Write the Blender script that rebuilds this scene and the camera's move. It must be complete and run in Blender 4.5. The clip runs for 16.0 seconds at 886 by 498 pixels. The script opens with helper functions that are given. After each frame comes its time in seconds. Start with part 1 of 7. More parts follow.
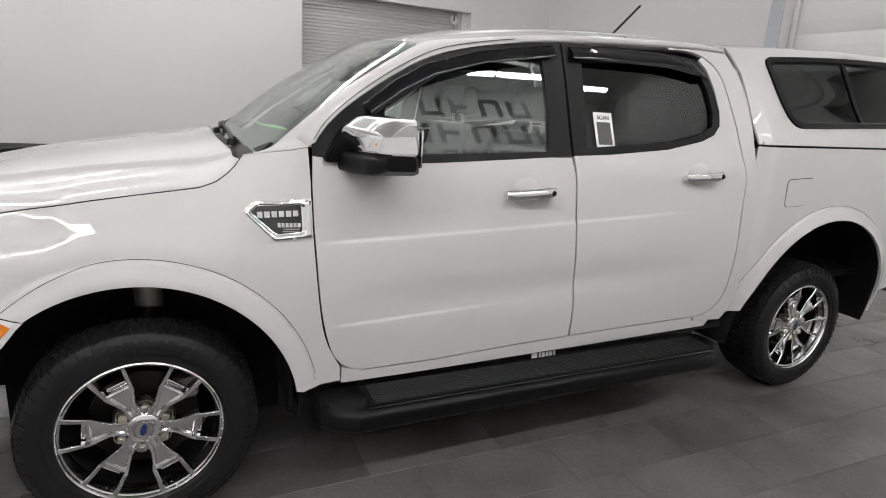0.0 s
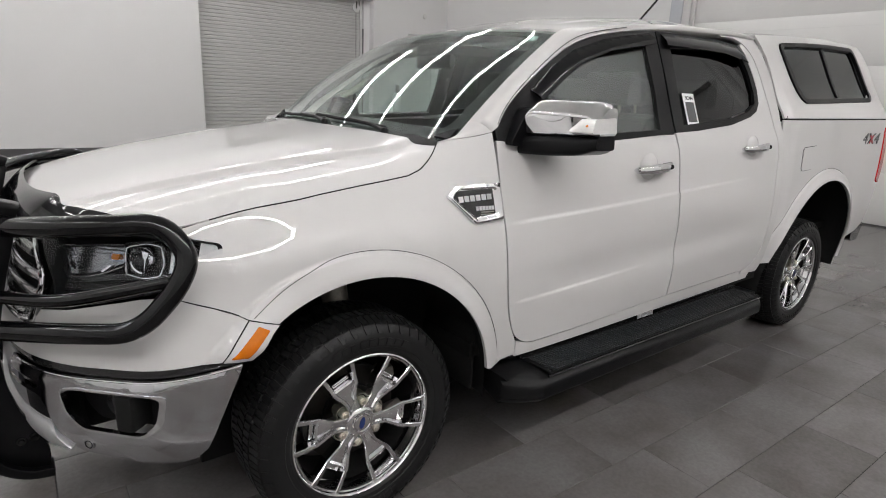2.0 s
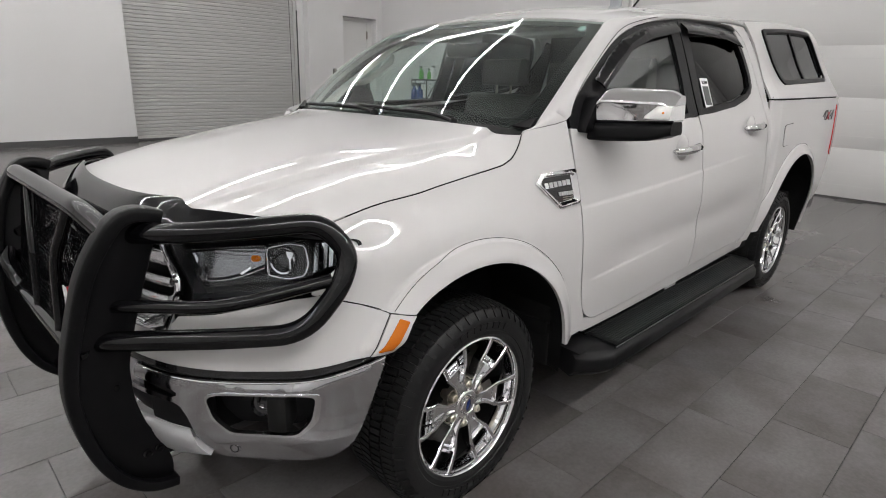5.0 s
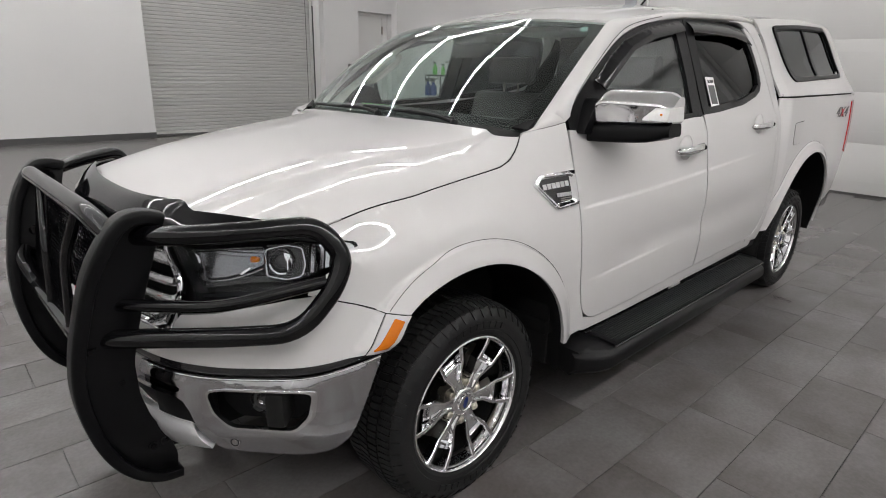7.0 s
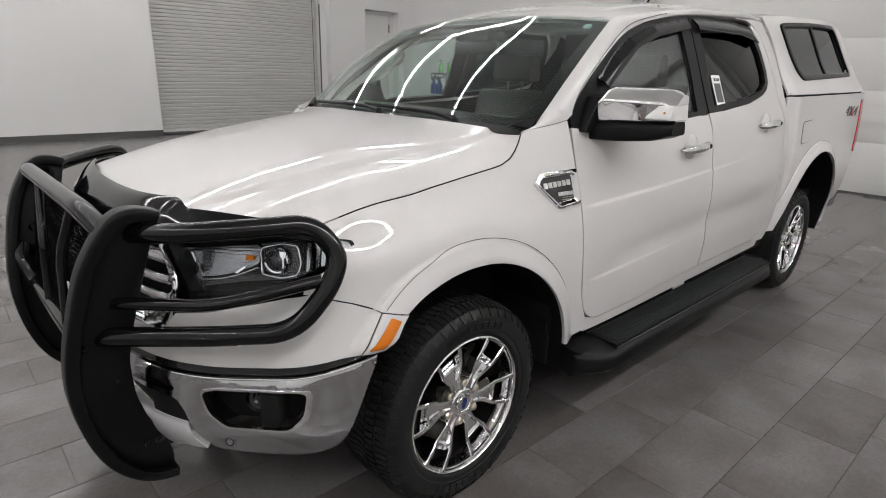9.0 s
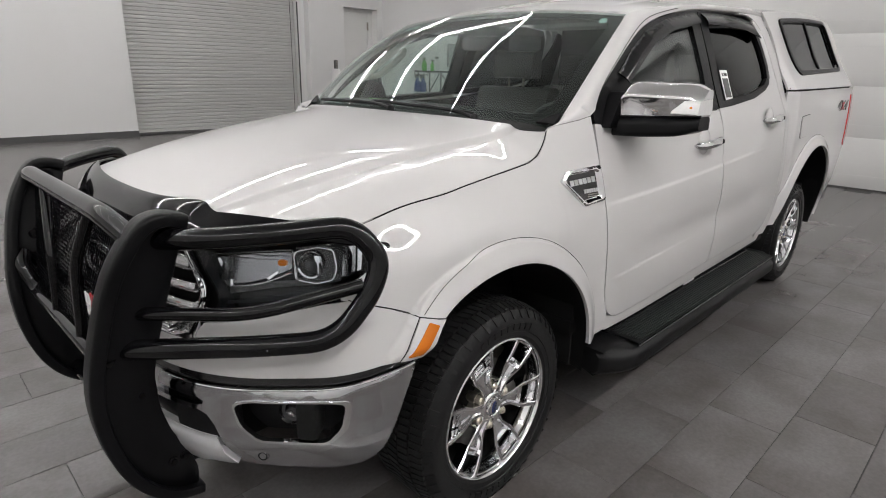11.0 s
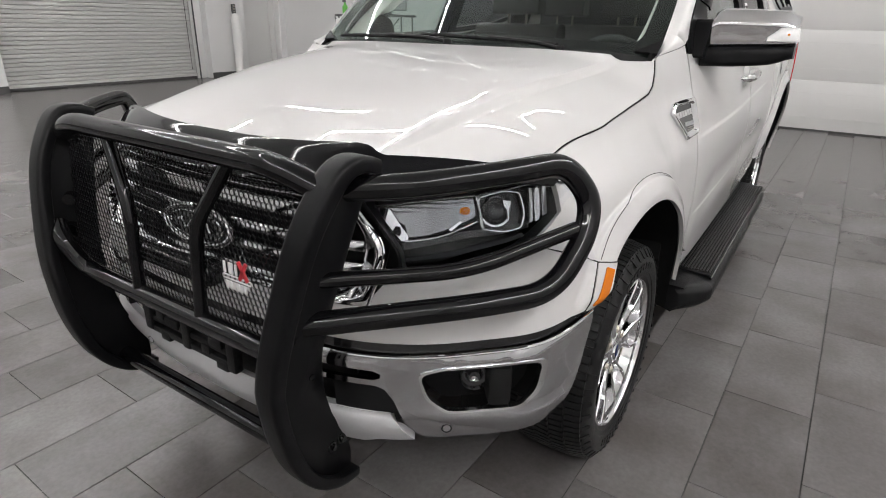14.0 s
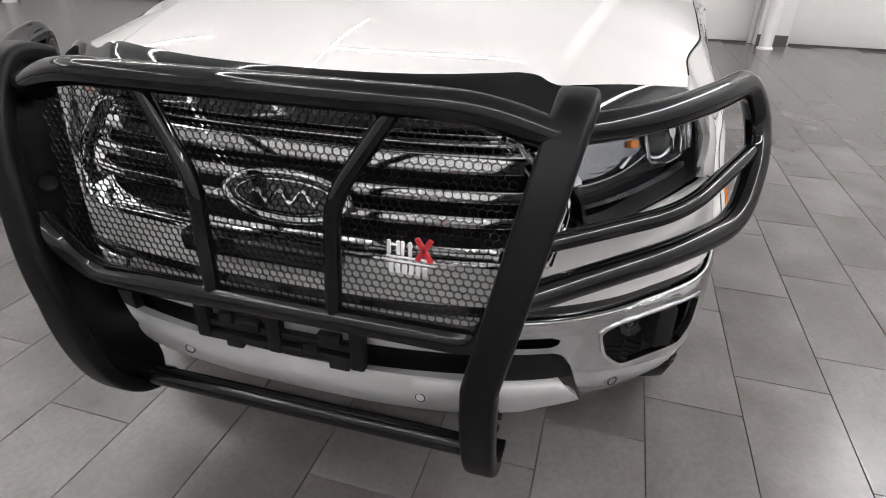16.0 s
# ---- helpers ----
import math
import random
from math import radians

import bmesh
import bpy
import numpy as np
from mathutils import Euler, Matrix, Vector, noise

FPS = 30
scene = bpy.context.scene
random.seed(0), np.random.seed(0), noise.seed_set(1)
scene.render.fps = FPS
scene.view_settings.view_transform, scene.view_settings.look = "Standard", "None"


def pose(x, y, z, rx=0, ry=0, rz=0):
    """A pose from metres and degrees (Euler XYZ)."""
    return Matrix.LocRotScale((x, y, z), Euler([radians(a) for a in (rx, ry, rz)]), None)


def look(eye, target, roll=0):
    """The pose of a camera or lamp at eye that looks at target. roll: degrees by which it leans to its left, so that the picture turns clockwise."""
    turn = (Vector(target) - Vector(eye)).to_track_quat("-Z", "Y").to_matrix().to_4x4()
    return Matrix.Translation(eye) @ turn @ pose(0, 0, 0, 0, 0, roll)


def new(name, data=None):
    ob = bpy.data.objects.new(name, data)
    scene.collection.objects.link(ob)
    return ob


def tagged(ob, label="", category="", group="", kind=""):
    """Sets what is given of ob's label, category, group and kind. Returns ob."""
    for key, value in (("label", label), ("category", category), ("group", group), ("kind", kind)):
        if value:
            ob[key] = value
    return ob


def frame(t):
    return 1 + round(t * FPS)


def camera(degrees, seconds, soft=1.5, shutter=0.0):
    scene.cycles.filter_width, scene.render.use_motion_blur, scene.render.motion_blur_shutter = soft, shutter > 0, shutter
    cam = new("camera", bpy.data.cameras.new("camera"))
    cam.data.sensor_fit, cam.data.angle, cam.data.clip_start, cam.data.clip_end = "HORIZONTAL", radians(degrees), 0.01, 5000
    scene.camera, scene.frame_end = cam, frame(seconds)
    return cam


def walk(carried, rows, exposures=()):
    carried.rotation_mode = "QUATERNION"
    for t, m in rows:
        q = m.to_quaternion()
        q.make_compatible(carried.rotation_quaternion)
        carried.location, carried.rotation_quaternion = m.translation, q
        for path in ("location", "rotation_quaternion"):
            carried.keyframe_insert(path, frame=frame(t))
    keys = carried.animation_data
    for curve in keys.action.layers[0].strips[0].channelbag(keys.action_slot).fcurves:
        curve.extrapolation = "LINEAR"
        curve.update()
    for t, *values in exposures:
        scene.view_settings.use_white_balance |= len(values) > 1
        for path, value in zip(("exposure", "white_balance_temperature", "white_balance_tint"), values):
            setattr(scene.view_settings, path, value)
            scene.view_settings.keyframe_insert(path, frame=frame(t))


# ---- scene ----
cam = camera(75.3, 16.0, soft=1.0)
PATH = [
    (0, (0.136, -2.686, 1.452), (0.967, -0.937, 0.949), 3.8),
    (0.5, (-0.154, -2.593, 1.445), (0.788, -0.904, 0.939), 3.8),
    (1, (-0.388, -2.504, 1.434), (0.638, -0.867, 0.916), 3.6),
    (1.5, (-0.597, -2.368, 1.402), (0.518, -0.788, 0.893), 3.0),
    (2, (-0.821, -2.248, 1.386), (0.367, -0.725, 0.87), 2.5),
    (2.5, (-1.02, -2.148, 1.4), (0.246, -0.695, 0.862), 2.2),
    (3, (-1.149, -2.025, 1.383), (0.177, -0.63, 0.842), 1.9),
    (3.5, (-1.233, -1.935, 1.365), (0.124, -0.572, 0.817), 1.7),
    (4, (-1.278, -1.921, 1.375), (0.097, -0.58, 0.816), 1.6),
    (6.5, (-1.285, -1.965, 1.422), (0.062, -0.606, 0.84), 1.4),
    (7, (-1.259, -1.989, 1.431), (0.069, -0.613, 0.845), 1.4),
    (7.5, (-1.229, -2.011, 1.448), (0.087, -0.624, 0.862), 1.5),
    (8, (-1.226, -2.008, 1.443), (0.082, -0.616, 0.853), 1.5),
    (10.5, (-1.254, -1.898, 1.414), (0.082, -0.533, 0.822), 1.2),
    (11, (-1.308, -1.839, 1.415), (0.059, -0.505, 0.82), 1.2),
    (11.5, (-1.353, -1.784, 1.396), (0.044, -0.486, 0.794), 1.2),
    (12, (-1.396, -1.72, 1.371), (0.022, -0.458, 0.741), 1.2),
    (12.5, (-1.426, -1.61, 1.352), (0.018, -0.393, 0.693), 1.2),
    (13, (-1.47, -1.478, 1.345), (0.015, -0.326, 0.662), 1.2),
    (13.5, (-1.548, -1.364, 1.337), (-0.032, -0.264, 0.634), 1.2),
    (14, (-1.644, -1.218, 1.331), (-0.09, -0.198, 0.593), 1.2),
    (14.5, (-1.701, -1.086, 1.332), (-0.12, -0.17, 0.52), 1.1),
    (15, (-1.704, -0.905, 1.307), (-0.053, -0.135, 0.483), 1.1),
    (15.5, (-1.715, -0.716, 1.287), (-0.039, -0.088, 0.396), 1.2),
    (16, (-1.75, -0.52, 1.293), (-0.054, -0.072, 0.333), 1.4),
]
walk(cam, [(t, look(eye, target, roll)) for t, eye, target, roll in PATH], [(0.0, 0.0), (12.0, 0.0), (14.0, 0.26), (15.5, 0.43), (16.0, 0.53)])
# ---- world and exposure ----
from mathutils.geometry import delaunay_2d_cdt

world = bpy.data.worlds.new("world")
scene.world = world
world.use_nodes = True
world.node_tree.nodes["Background"].inputs[0].default_value = (0.8, 0.85, 0.9, 1)
world.node_tree.nodes["Background"].inputs[1].default_value = 0.05
scene.view_settings.exposure = 0.0
LED_POWER = 76.0


# ---- materials ----
def material(name, base, rough=0.5, metal=0.0, coat=0.0, grain=0.0, grain_scale=200.0, stain=0.0, stain_scale=3.0, bump=0.0, spread=0.0, specular=0.5):
    """A principled material with fine grain, broad stains, bump and variation from object to object."""
    m = bpy.data.materials.new(name)
    m.use_nodes = True
    nt = m.node_tree
    b = nt.nodes["Principled BSDF"]
    b.inputs["Base Color"].default_value = (*base, 1)
    b.inputs["Roughness"].default_value = rough
    b.inputs["Metallic"].default_value = metal
    b.inputs["Specular IOR Level"].default_value = specular
    b.inputs["Coat Weight"].default_value = coat
    b.inputs["Coat Roughness"].default_value = 0.012
    tc = nt.nodes.new("ShaderNodeTexCoord")
    colour = None

    def vary(value_socket, amount, before):
        ramp = nt.nodes.new("ShaderNodeMapRange")
        ramp.inputs[3].default_value, ramp.inputs[4].default_value = 1 - amount, 1 + amount
        nt.links.new(value_socket, ramp.inputs[0])
        mix = nt.nodes.new("ShaderNodeMix")
        mix.data_type, mix.blend_type = "RGBA", "MULTIPLY"
        mix.inputs[0].default_value = 1.0
        if before is None:
            mix.inputs[6].default_value = (*base, 1)
        else:
            nt.links.new(before, mix.inputs[6])
        nt.links.new(ramp.outputs[0], mix.inputs[7])
        return mix.outputs[2]

    def tex(scale, detail):
        n = nt.nodes.new("ShaderNodeTexNoise")
        n.inputs["Scale"].default_value, n.inputs["Detail"].default_value = scale, detail
        nt.links.new(tc.outputs["Object"], n.inputs["Vector"])
        return n.outputs[0]

    if grain:
        colour = vary(tex(grain_scale, 3), grain, colour)
    if stain:
        noise_out = tex(stain_scale, 6)
        colour = vary(noise_out, stain, colour)
        rr = nt.nodes.new("ShaderNodeMapRange")
        rr.inputs[3].default_value, rr.inputs[4].default_value = max(0.02, rough - 0.3 * stain), rough + 0.3 * stain
        nt.links.new(noise_out, rr.inputs[0])
        nt.links.new(rr.outputs[0], b.inputs["Roughness"])
    if spread:
        info = nt.nodes.new("ShaderNodeObjectInfo")
        colour = vary(info.outputs["Random"], spread, colour)
    if colour is not None:
        nt.links.new(colour, b.inputs["Base Color"])
    if bump:
        bn = nt.nodes.new("ShaderNodeBump")
        bn.inputs["Strength"].default_value, bn.inputs["Distance"].default_value = bump, 0.002
        nt.links.new(tex(grain_scale, 2), bn.inputs["Height"])
        nt.links.new(bn.outputs[0], b.inputs["Normal"])
    return m


def glass(name, tint, gloss=0.004, ior=1.5):
    """A thin pane: it lets tinted light through and mirrors the rest."""
    m = bpy.data.materials.new(name)
    m.use_nodes = True
    nt = m.node_tree
    nt.nodes.remove(nt.nodes["Principled BSDF"])
    tr, gl = nt.nodes.new("ShaderNodeBsdfTransparent"), nt.nodes.new("ShaderNodeBsdfGlossy")
    lw, mx = nt.nodes.new("ShaderNodeLayerWeight"), nt.nodes.new("ShaderNodeMixShader")
    tr.inputs[0].default_value = (*tint, 1)
    gl.inputs["Roughness"].default_value = gloss
    power, scale = nt.nodes.new("ShaderNodeMath"), nt.nodes.new("ShaderNodeMath")
    power.operation, scale.operation = "POWER", "MULTIPLY_ADD"
    lw.inputs[0].default_value = 0.5
    f0 = ((ior - 1) / (ior + 1)) ** 2
    power.inputs[1].default_value, scale.inputs[1].default_value, scale.inputs[2].default_value = 5.0, 0.9 * (1 - f0), f0
    nt.links.new(lw.outputs["Facing"], power.inputs[0])
    nt.links.new(power.outputs[0], scale.inputs[0])
    nt.links.new(scale.outputs[0], mx.inputs[0])
    nt.links.new(tr.outputs[0], mx.inputs[1])
    nt.links.new(gl.outputs[0], mx.inputs[2])
    nt.links.new(mx.outputs[0], nt.nodes["Material Output"].inputs[0])
    return m


def glowing(name, colour, strength):
    m = bpy.data.materials.new(name)
    m.use_nodes = True
    nt = m.node_tree
    nt.nodes.remove(nt.nodes["Principled BSDF"])
    e = nt.nodes.new("ShaderNodeEmission")
    e.inputs[0].default_value, e.inputs[1].default_value = (*colour, 1), strength
    nt.links.new(e.outputs[0], nt.nodes["Material Output"].inputs[0])
    return m


PAINT = material("pearl_white_paint", (0.57, 0.562, 0.557), 0.38, 0, 1.0, grain=0.015, grain_scale=900, specular=0.1)
SHELL = material("topper_paint", (0.57, 0.562, 0.557), 0.38, 0, 0.8, grain=0.015, grain_scale=900, specular=0.1)
BLACK = material("gloss_black_powder_coat", (0.003, 0.003, 0.0036), 0.045, 0, 0, grain=0.06, grain_scale=400, specular=0.36)
SATIN = material("satin_black_plastic", (0.004, 0.004, 0.0046), 0.36, 0, 0, grain=0.12, grain_scale=500, bump=0.2, stain=0.12, stain_scale=6, specular=0.16)
PLASTIC = material("textured_black_plastic", (0.006, 0.006, 0.0065), 0.5, 0, 0, grain=0.15, grain_scale=600, bump=0.3, specular=0.22)
VISOR = material("smoked_acrylic", (0.004, 0.004, 0.005), 0.06, 0, 0, grain=0.05, specular=0.25)
RUBBER = material("tyre_rubber", (0.011, 0.011, 0.0113), 0.42, 0, 0, grain=0.2, grain_scale=300, bump=0.25, stain=0.2, stain_scale=9, specular=0.2)
CHROME = material("chrome", (0.78, 0.78, 0.79), 0.05, 1.0, grain=0.01)
PVD = material("chrome_wheel", (0.74, 0.74, 0.75), 0.09, 1.0, grain=0.02)
SILVER = material("silver_bumper_paint", (0.50, 0.50, 0.51), 0.32, 0.25, 0.2, grain=0.05, grain_scale=700)
CLADDING = material("bumper_chrome", (0.53, 0.53, 0.545), 0.10, 1.0, grain=0.02, stain=0.05, stain_scale=5)
STEEL = material("cast_steel", (0.30, 0.28, 0.25), 0.5, 0.8, grain=0.2, grain_scale=120)
DARK = material("undercarriage_black", (0.008, 0.008, 0.008), 0.8, 0, 0, grain=0.2, grain_scale=60, specular=0.1)
DISC = material("brake_disc_steel", (0.035, 0.033, 0.03), 0.45, 0.9, grain=0.2, grain_scale=120)
LAMP_BLACK = material("lamp_housing_black", (0.006, 0.006, 0.0065), 0.3, 0, 0, grain=0.1, specular=0.15)
LINER = material("wheel_liner", (0.010, 0.010, 0.010), 0.75, 0, 0, grain=0.2, grain_scale=90, specular=0.12)
TRIM = material("interior_charcoal", (0.035, 0.036, 0.037), 0.7, 0, 0, grain=0.1, grain_scale=300)
LEATHER = material("seat_leather", (0.06, 0.058, 0.056), 0.5, 0, 0, grain=0.12, grain_scale=250, bump=0.2)
LINING = material("headliner_grey", (0.45, 0.45, 0.44), 0.9, 0, 0, grain=0.05, grain_scale=400)
AMBER = material("amber_lens", (0.58, 0.15, 0.003), 0.25, 0, 0.1, grain=0.08, grain_scale=150)
RED = material("red_lens", (0.55, 0.015, 0.02), 0.15, 0, 0.6, grain=0.05)
REFLECTOR = material("lamp_reflector", (0.55, 0.55, 0.555), 0.2, 1.0, grain=0.05, grain_scale=90)
PAPER = material("white_paper", (0.82, 0.82, 0.81), 0.7, 0, 0, grain=0.02)
INK = material("grey_ink", (0.10, 0.10, 0.10), 0.7, 0, 0, grain=0.3, grain_scale=260)
BADGE_RED = material("badge_red", (0.45, 0.02, 0.03), 0.35, 0, 0.3, grain=0.04)
BADGE_WHITE = material("badge_white", (0.72, 0.72, 0.72), 0.35, 0, 0.2, grain=0.03)
def ribbed(name, base, scale):
    """Bright reflector metal pressed into fine ribs."""
    m = material(name, base, 0.16, 1.0, grain=0.05, grain_scale=120)
    nt = m.node_tree
    tc, wave, bump = nt.nodes.new("ShaderNodeTexCoord"), nt.nodes.new("ShaderNodeTexWave"), nt.nodes.new("ShaderNodeBump")
    wave.bands_direction = "Z"
    wave.inputs["Scale"].default_value, wave.inputs["Distortion"].default_value = scale, 2.5
    bump.inputs["Strength"].default_value, bump.inputs["Distance"].default_value = 0.16, 0.002
    nt.links.new(tc.outputs["Object"], wave.inputs["Vector"])
    nt.links.new(wave.outputs["Fac"], bump.inputs["Height"])
    nt.links.new(bump.outputs[0], nt.nodes["Principled BSDF"].inputs["Normal"])
    return m


RIBBED = ribbed("ribbed_reflector", (0.34, 0.34, 0.35), 34.0)
BARS = material("silver_grille_chrome", (0.66, 0.66, 0.67), 0.11, 1.0, 0, grain=0.03, grain_scale=300)
PILLAR_CLOTH = material("pillar_trim_grey", (0.66, 0.65, 0.61), 0.8, 0, 0, grain=0.05, grain_scale=300)
GRIT = material("lamp_bezel_black", (0.012, 0.012, 0.013), 0.16, 0, 0.5, grain=0.05)
WALL = material("white_wall_paint", (0.69, 0.687, 0.683), 0.55, 0, 0, grain=0.02, grain_scale=300, stain=0.03, stain_scale=0.6, bump=0.05)
CEIL = material("white_ceiling_paint", (0.78, 0.78, 0.77), 0.8, 0, 0, grain=0.02, stain=0.03, stain_scale=0.5)
SLAT = material("grey_door_slat", (0.50, 0.497, 0.485), 0.45, 0, 0, grain=0.03, grain_scale=150, spread=0.03)
PANEL = material("white_door_panel", (0.66, 0.655, 0.645), 0.4, 0, 0, grain=0.02, stain=0.03, stain_scale=1.5)
BASE = material("charcoal_baseboard", (0.07, 0.07, 0.07), 0.5, 0, 0, grain=0.1)
GROUT = material("dark_grout", (0.06, 0.058, 0.056), 0.85, 0, 0, grain=0.2, grain_scale=120)
def porcelain(name, source):
    """Cloudy grey-brown stoneware; source: what sets one tile apart from the next."""
    m = material(name, (0.1, 0.1, 0.1), 0.25)
    nt = m.node_tree
    b = nt.nodes["Principled BSDF"]
    geo, add = nt.nodes.new("ShaderNodeNewGeometry"), nt.nodes.new("ShaderNodeVectorMath")
    if source == "object":
        rnd = nt.nodes.new("ShaderNodeObjectInfo").outputs["Random"]
    else:
        rnd = geo.outputs["Random Per Island"]
    far = nt.nodes.new("ShaderNodeMath")
    far.operation = "MULTIPLY"
    far.inputs[1].default_value = 40.0
    nt.links.new(rnd, far.inputs[0])
    nt.links.new(geo.outputs["Position"], add.inputs[0])
    nt.links.new(far.outputs[0], add.inputs[1])

    def noise(scale, detail, rough, lo, hi, to0, to1):
        n, r = nt.nodes.new("ShaderNodeTexNoise"), nt.nodes.new("ShaderNodeMapRange")
        n.inputs["Scale"].default_value, n.inputs["Detail"].default_value, n.inputs["Roughness"].default_value = scale, detail, rough
        nt.links.new(add.outputs[0], n.inputs["Vector"])
        r.inputs[1].default_value, r.inputs[2].default_value, r.inputs[3].default_value, r.inputs[4].default_value = lo, hi, to0, to1
        nt.links.new(n.outputs[0], r.inputs[0])
        return r.outputs[0]

    clouds = nt.nodes.new("ShaderNodeMix")
    clouds.data_type = "RGBA"
    clouds.inputs[6].default_value, clouds.inputs[7].default_value = (0.084, 0.074, 0.070, 1), (0.142, 0.136, 0.136, 1)
    nt.links.new(noise(2.6, 5, 0.52, 0.28, 0.72, 0, 1), clouds.inputs[0])
    last = clouds.outputs[2]
    each = nt.nodes.new("ShaderNodeMapRange")
    each.inputs[3].default_value, each.inputs[4].default_value = 0.86, 1.14
    nt.links.new(rnd, each.inputs[0])
    for value in (noise(60, 4, 0.6, 0.3, 0.7, 0.9, 1.1), each.outputs[0]):
        mul = nt.nodes.new("ShaderNodeMix")
        mul.data_type, mul.blend_type = "RGBA", "MULTIPLY"
        mul.inputs[0].default_value = 1.0
        nt.links.new(last, mul.inputs[6])
        nt.links.new(value, mul.inputs[7])
        last = mul.outputs[2]
    nt.links.new(last, b.inputs["Base Color"])
    bump = nt.nodes.new("ShaderNodeBump")
    bump.inputs["Strength"].default_value, bump.inputs["Distance"].default_value = 0.06, 0.002
    nt.links.new(noise(45, 4, 0.6, 0, 1, 0, 1), bump.inputs["Height"])
    nt.links.new(bump.outputs[0], b.inputs["Normal"])
    return m


TILE = porcelain("grey_porcelain_tile", "object")
JAMB = material("blue_grey_jamb", (0.42, 0.44, 0.47), 0.5, 0, 0, grain=0.03)
CLEAR = glass("clear_lens", (0.93, 0.94, 0.95), ior=1.28)
TREAD = material("glossy_tread_rubber", (0.006, 0.006, 0.0065), 0.28, 0, 0, grain=0.15, grain_scale=300, specular=0.3)
WINDSHIELD = glass("windshield_glass", (0.91, 0.965, 0.945))
SIDE_GLASS = glass("side_glass", (0.90, 0.95, 0.93), ior=1.8)
PRIVACY = glass("privacy_glass", (0.22, 0.235, 0.24), ior=1.6)
LED = glowing("led_tube", (1.0, 0.982, 0.975), LED_POWER)


# ---- mesh helpers ----
def spline(xs, ys, x):
    """A natural cubic through (xs, ys) at x; ys may have columns."""
    xs, ys, x = np.asarray(xs, float), np.asarray(ys, float), np.asarray(x, float)
    n, h = len(xs), np.diff(np.asarray(xs, float))
    a, r = np.eye(n), np.zeros_like(ys)
    slope = (np.diff(ys, axis=0).T / h).T
    for i in range(1, n - 1):
        a[i, i - 1 : i + 2] = h[i - 1], 2 * (h[i - 1] + h[i]), h[i]
        r[i] = 6 * (slope[i] - slope[i - 1])
    m = np.linalg.solve(a, r)
    i = np.clip(np.searchsorted(xs, x) - 1, 0, n - 2)
    d0, d1 = x - xs[i], xs[i + 1] - x
    hh = h[i]
    if ys.ndim > 1:
        d0, d1, hh = d0[:, None], d1[:, None], hh[:, None]
    return (m[i] * d1**3 + m[i + 1] * d0**3) / (6 * hh) + (ys[i] / hh - m[i] * hh / 6) * d1 + (ys[i + 1] / hh - m[i + 1] * hh / 6) * d0


def step(x):
    x = np.clip(x, 0, 1)
    return x * x * (3 - 2 * x)


def link(name, verts, faces, mat, parent=None, label="", normals=None, smooth=True, sharp=()):
    """A mesh object; normals: one for each corner."""
    me = bpy.data.meshes.new(name)
    me.from_pydata([tuple(v) for v in verts], [], [tuple(int(i) for i in f) for f in faces])
    me.materials.append(mat)
    me.update()
    me.polygons.foreach_set("use_smooth", [smooth] * len(me.polygons))
    if sharp:
        sharp = {frozenset((int(i), int(j))) for i, j in sharp}
        for e in me.edges:
            if frozenset(e.vertices) in sharp:
                e.use_edge_sharp = True
    if normals is not None and len(normals) == len(me.loops):
        me.normals_split_custom_set([tuple(n) for n in normals])
    ob = new(name, me)
    ob.parent = parent
    if label:
        ob["label"] = label
    return ob


def part(name, bm, mat, parent=None, label="", smooth_angle=0.6):
    """Link a bmesh as one mesh object."""
    bmesh.ops.recalc_face_normals(bm, faces=bm.faces)
    me = bpy.data.meshes.new(name)
    layer = bm.faces.layers.int.get("flat")
    smooth = [layer is None or not f[layer] for f in bm.faces]
    bm.to_mesh(me)
    bm.free()
    me.materials.append(mat)
    me.polygons.foreach_set("use_smooth", smooth)
    me.set_sharp_from_angle(angle=smooth_angle)
    ob = new(name, me)
    ob.parent = parent
    if label:
        ob["label"] = label
    return ob


def inside(poly, pts):
    poly = np.asarray(poly, float)
    x, y = pts[:, 0], pts[:, 1]
    hit = np.zeros(len(pts), bool)
    for (x0, y0), (x1, y1) in zip(poly, np.roll(poly, -1, 0)):
        cross = (y0 > y) != (y1 > y)
        with np.errstate(divide="ignore", invalid="ignore"):
            hit ^= cross & (x < (x1 - x0) * (y - y0) / (y1 - y0) + x0)
    return hit


def dense(poly, h):
    out = []
    poly = np.asarray(poly, float)
    for p, q in zip(poly, np.roll(poly, -1, 0)):
        n = max(1, int(np.linalg.norm(q - p) / h))
        out += [p + (q - p) * i / n for i in range(n)]
    return np.array(out)


def rounded(poly, r, n=5):
    """The outline with its corners rounded; r: one radius or one for each corner."""
    poly = [np.asarray(p, float) for p in poly]
    rs = [r] * len(poly) if np.isscalar(r) else r
    out = []
    for i, p in enumerate(poly):
        a, b = poly[i - 1] - p, poly[(i + 1) % len(poly)] - p
        la, lb = np.linalg.norm(a), np.linalg.norm(b)
        d = min(rs[i], 0.48 * la, 0.48 * lb)
        if d < 1e-5:
            out.append(p)
            continue
        a, b = p + a / la * d, p + b / lb * d
        for k in range(n + 1):
            t = k / n
            out.append((1 - t) ** 2 * a + 2 * t * (1 - t) * p + t * t * b)
    return np.array(out)


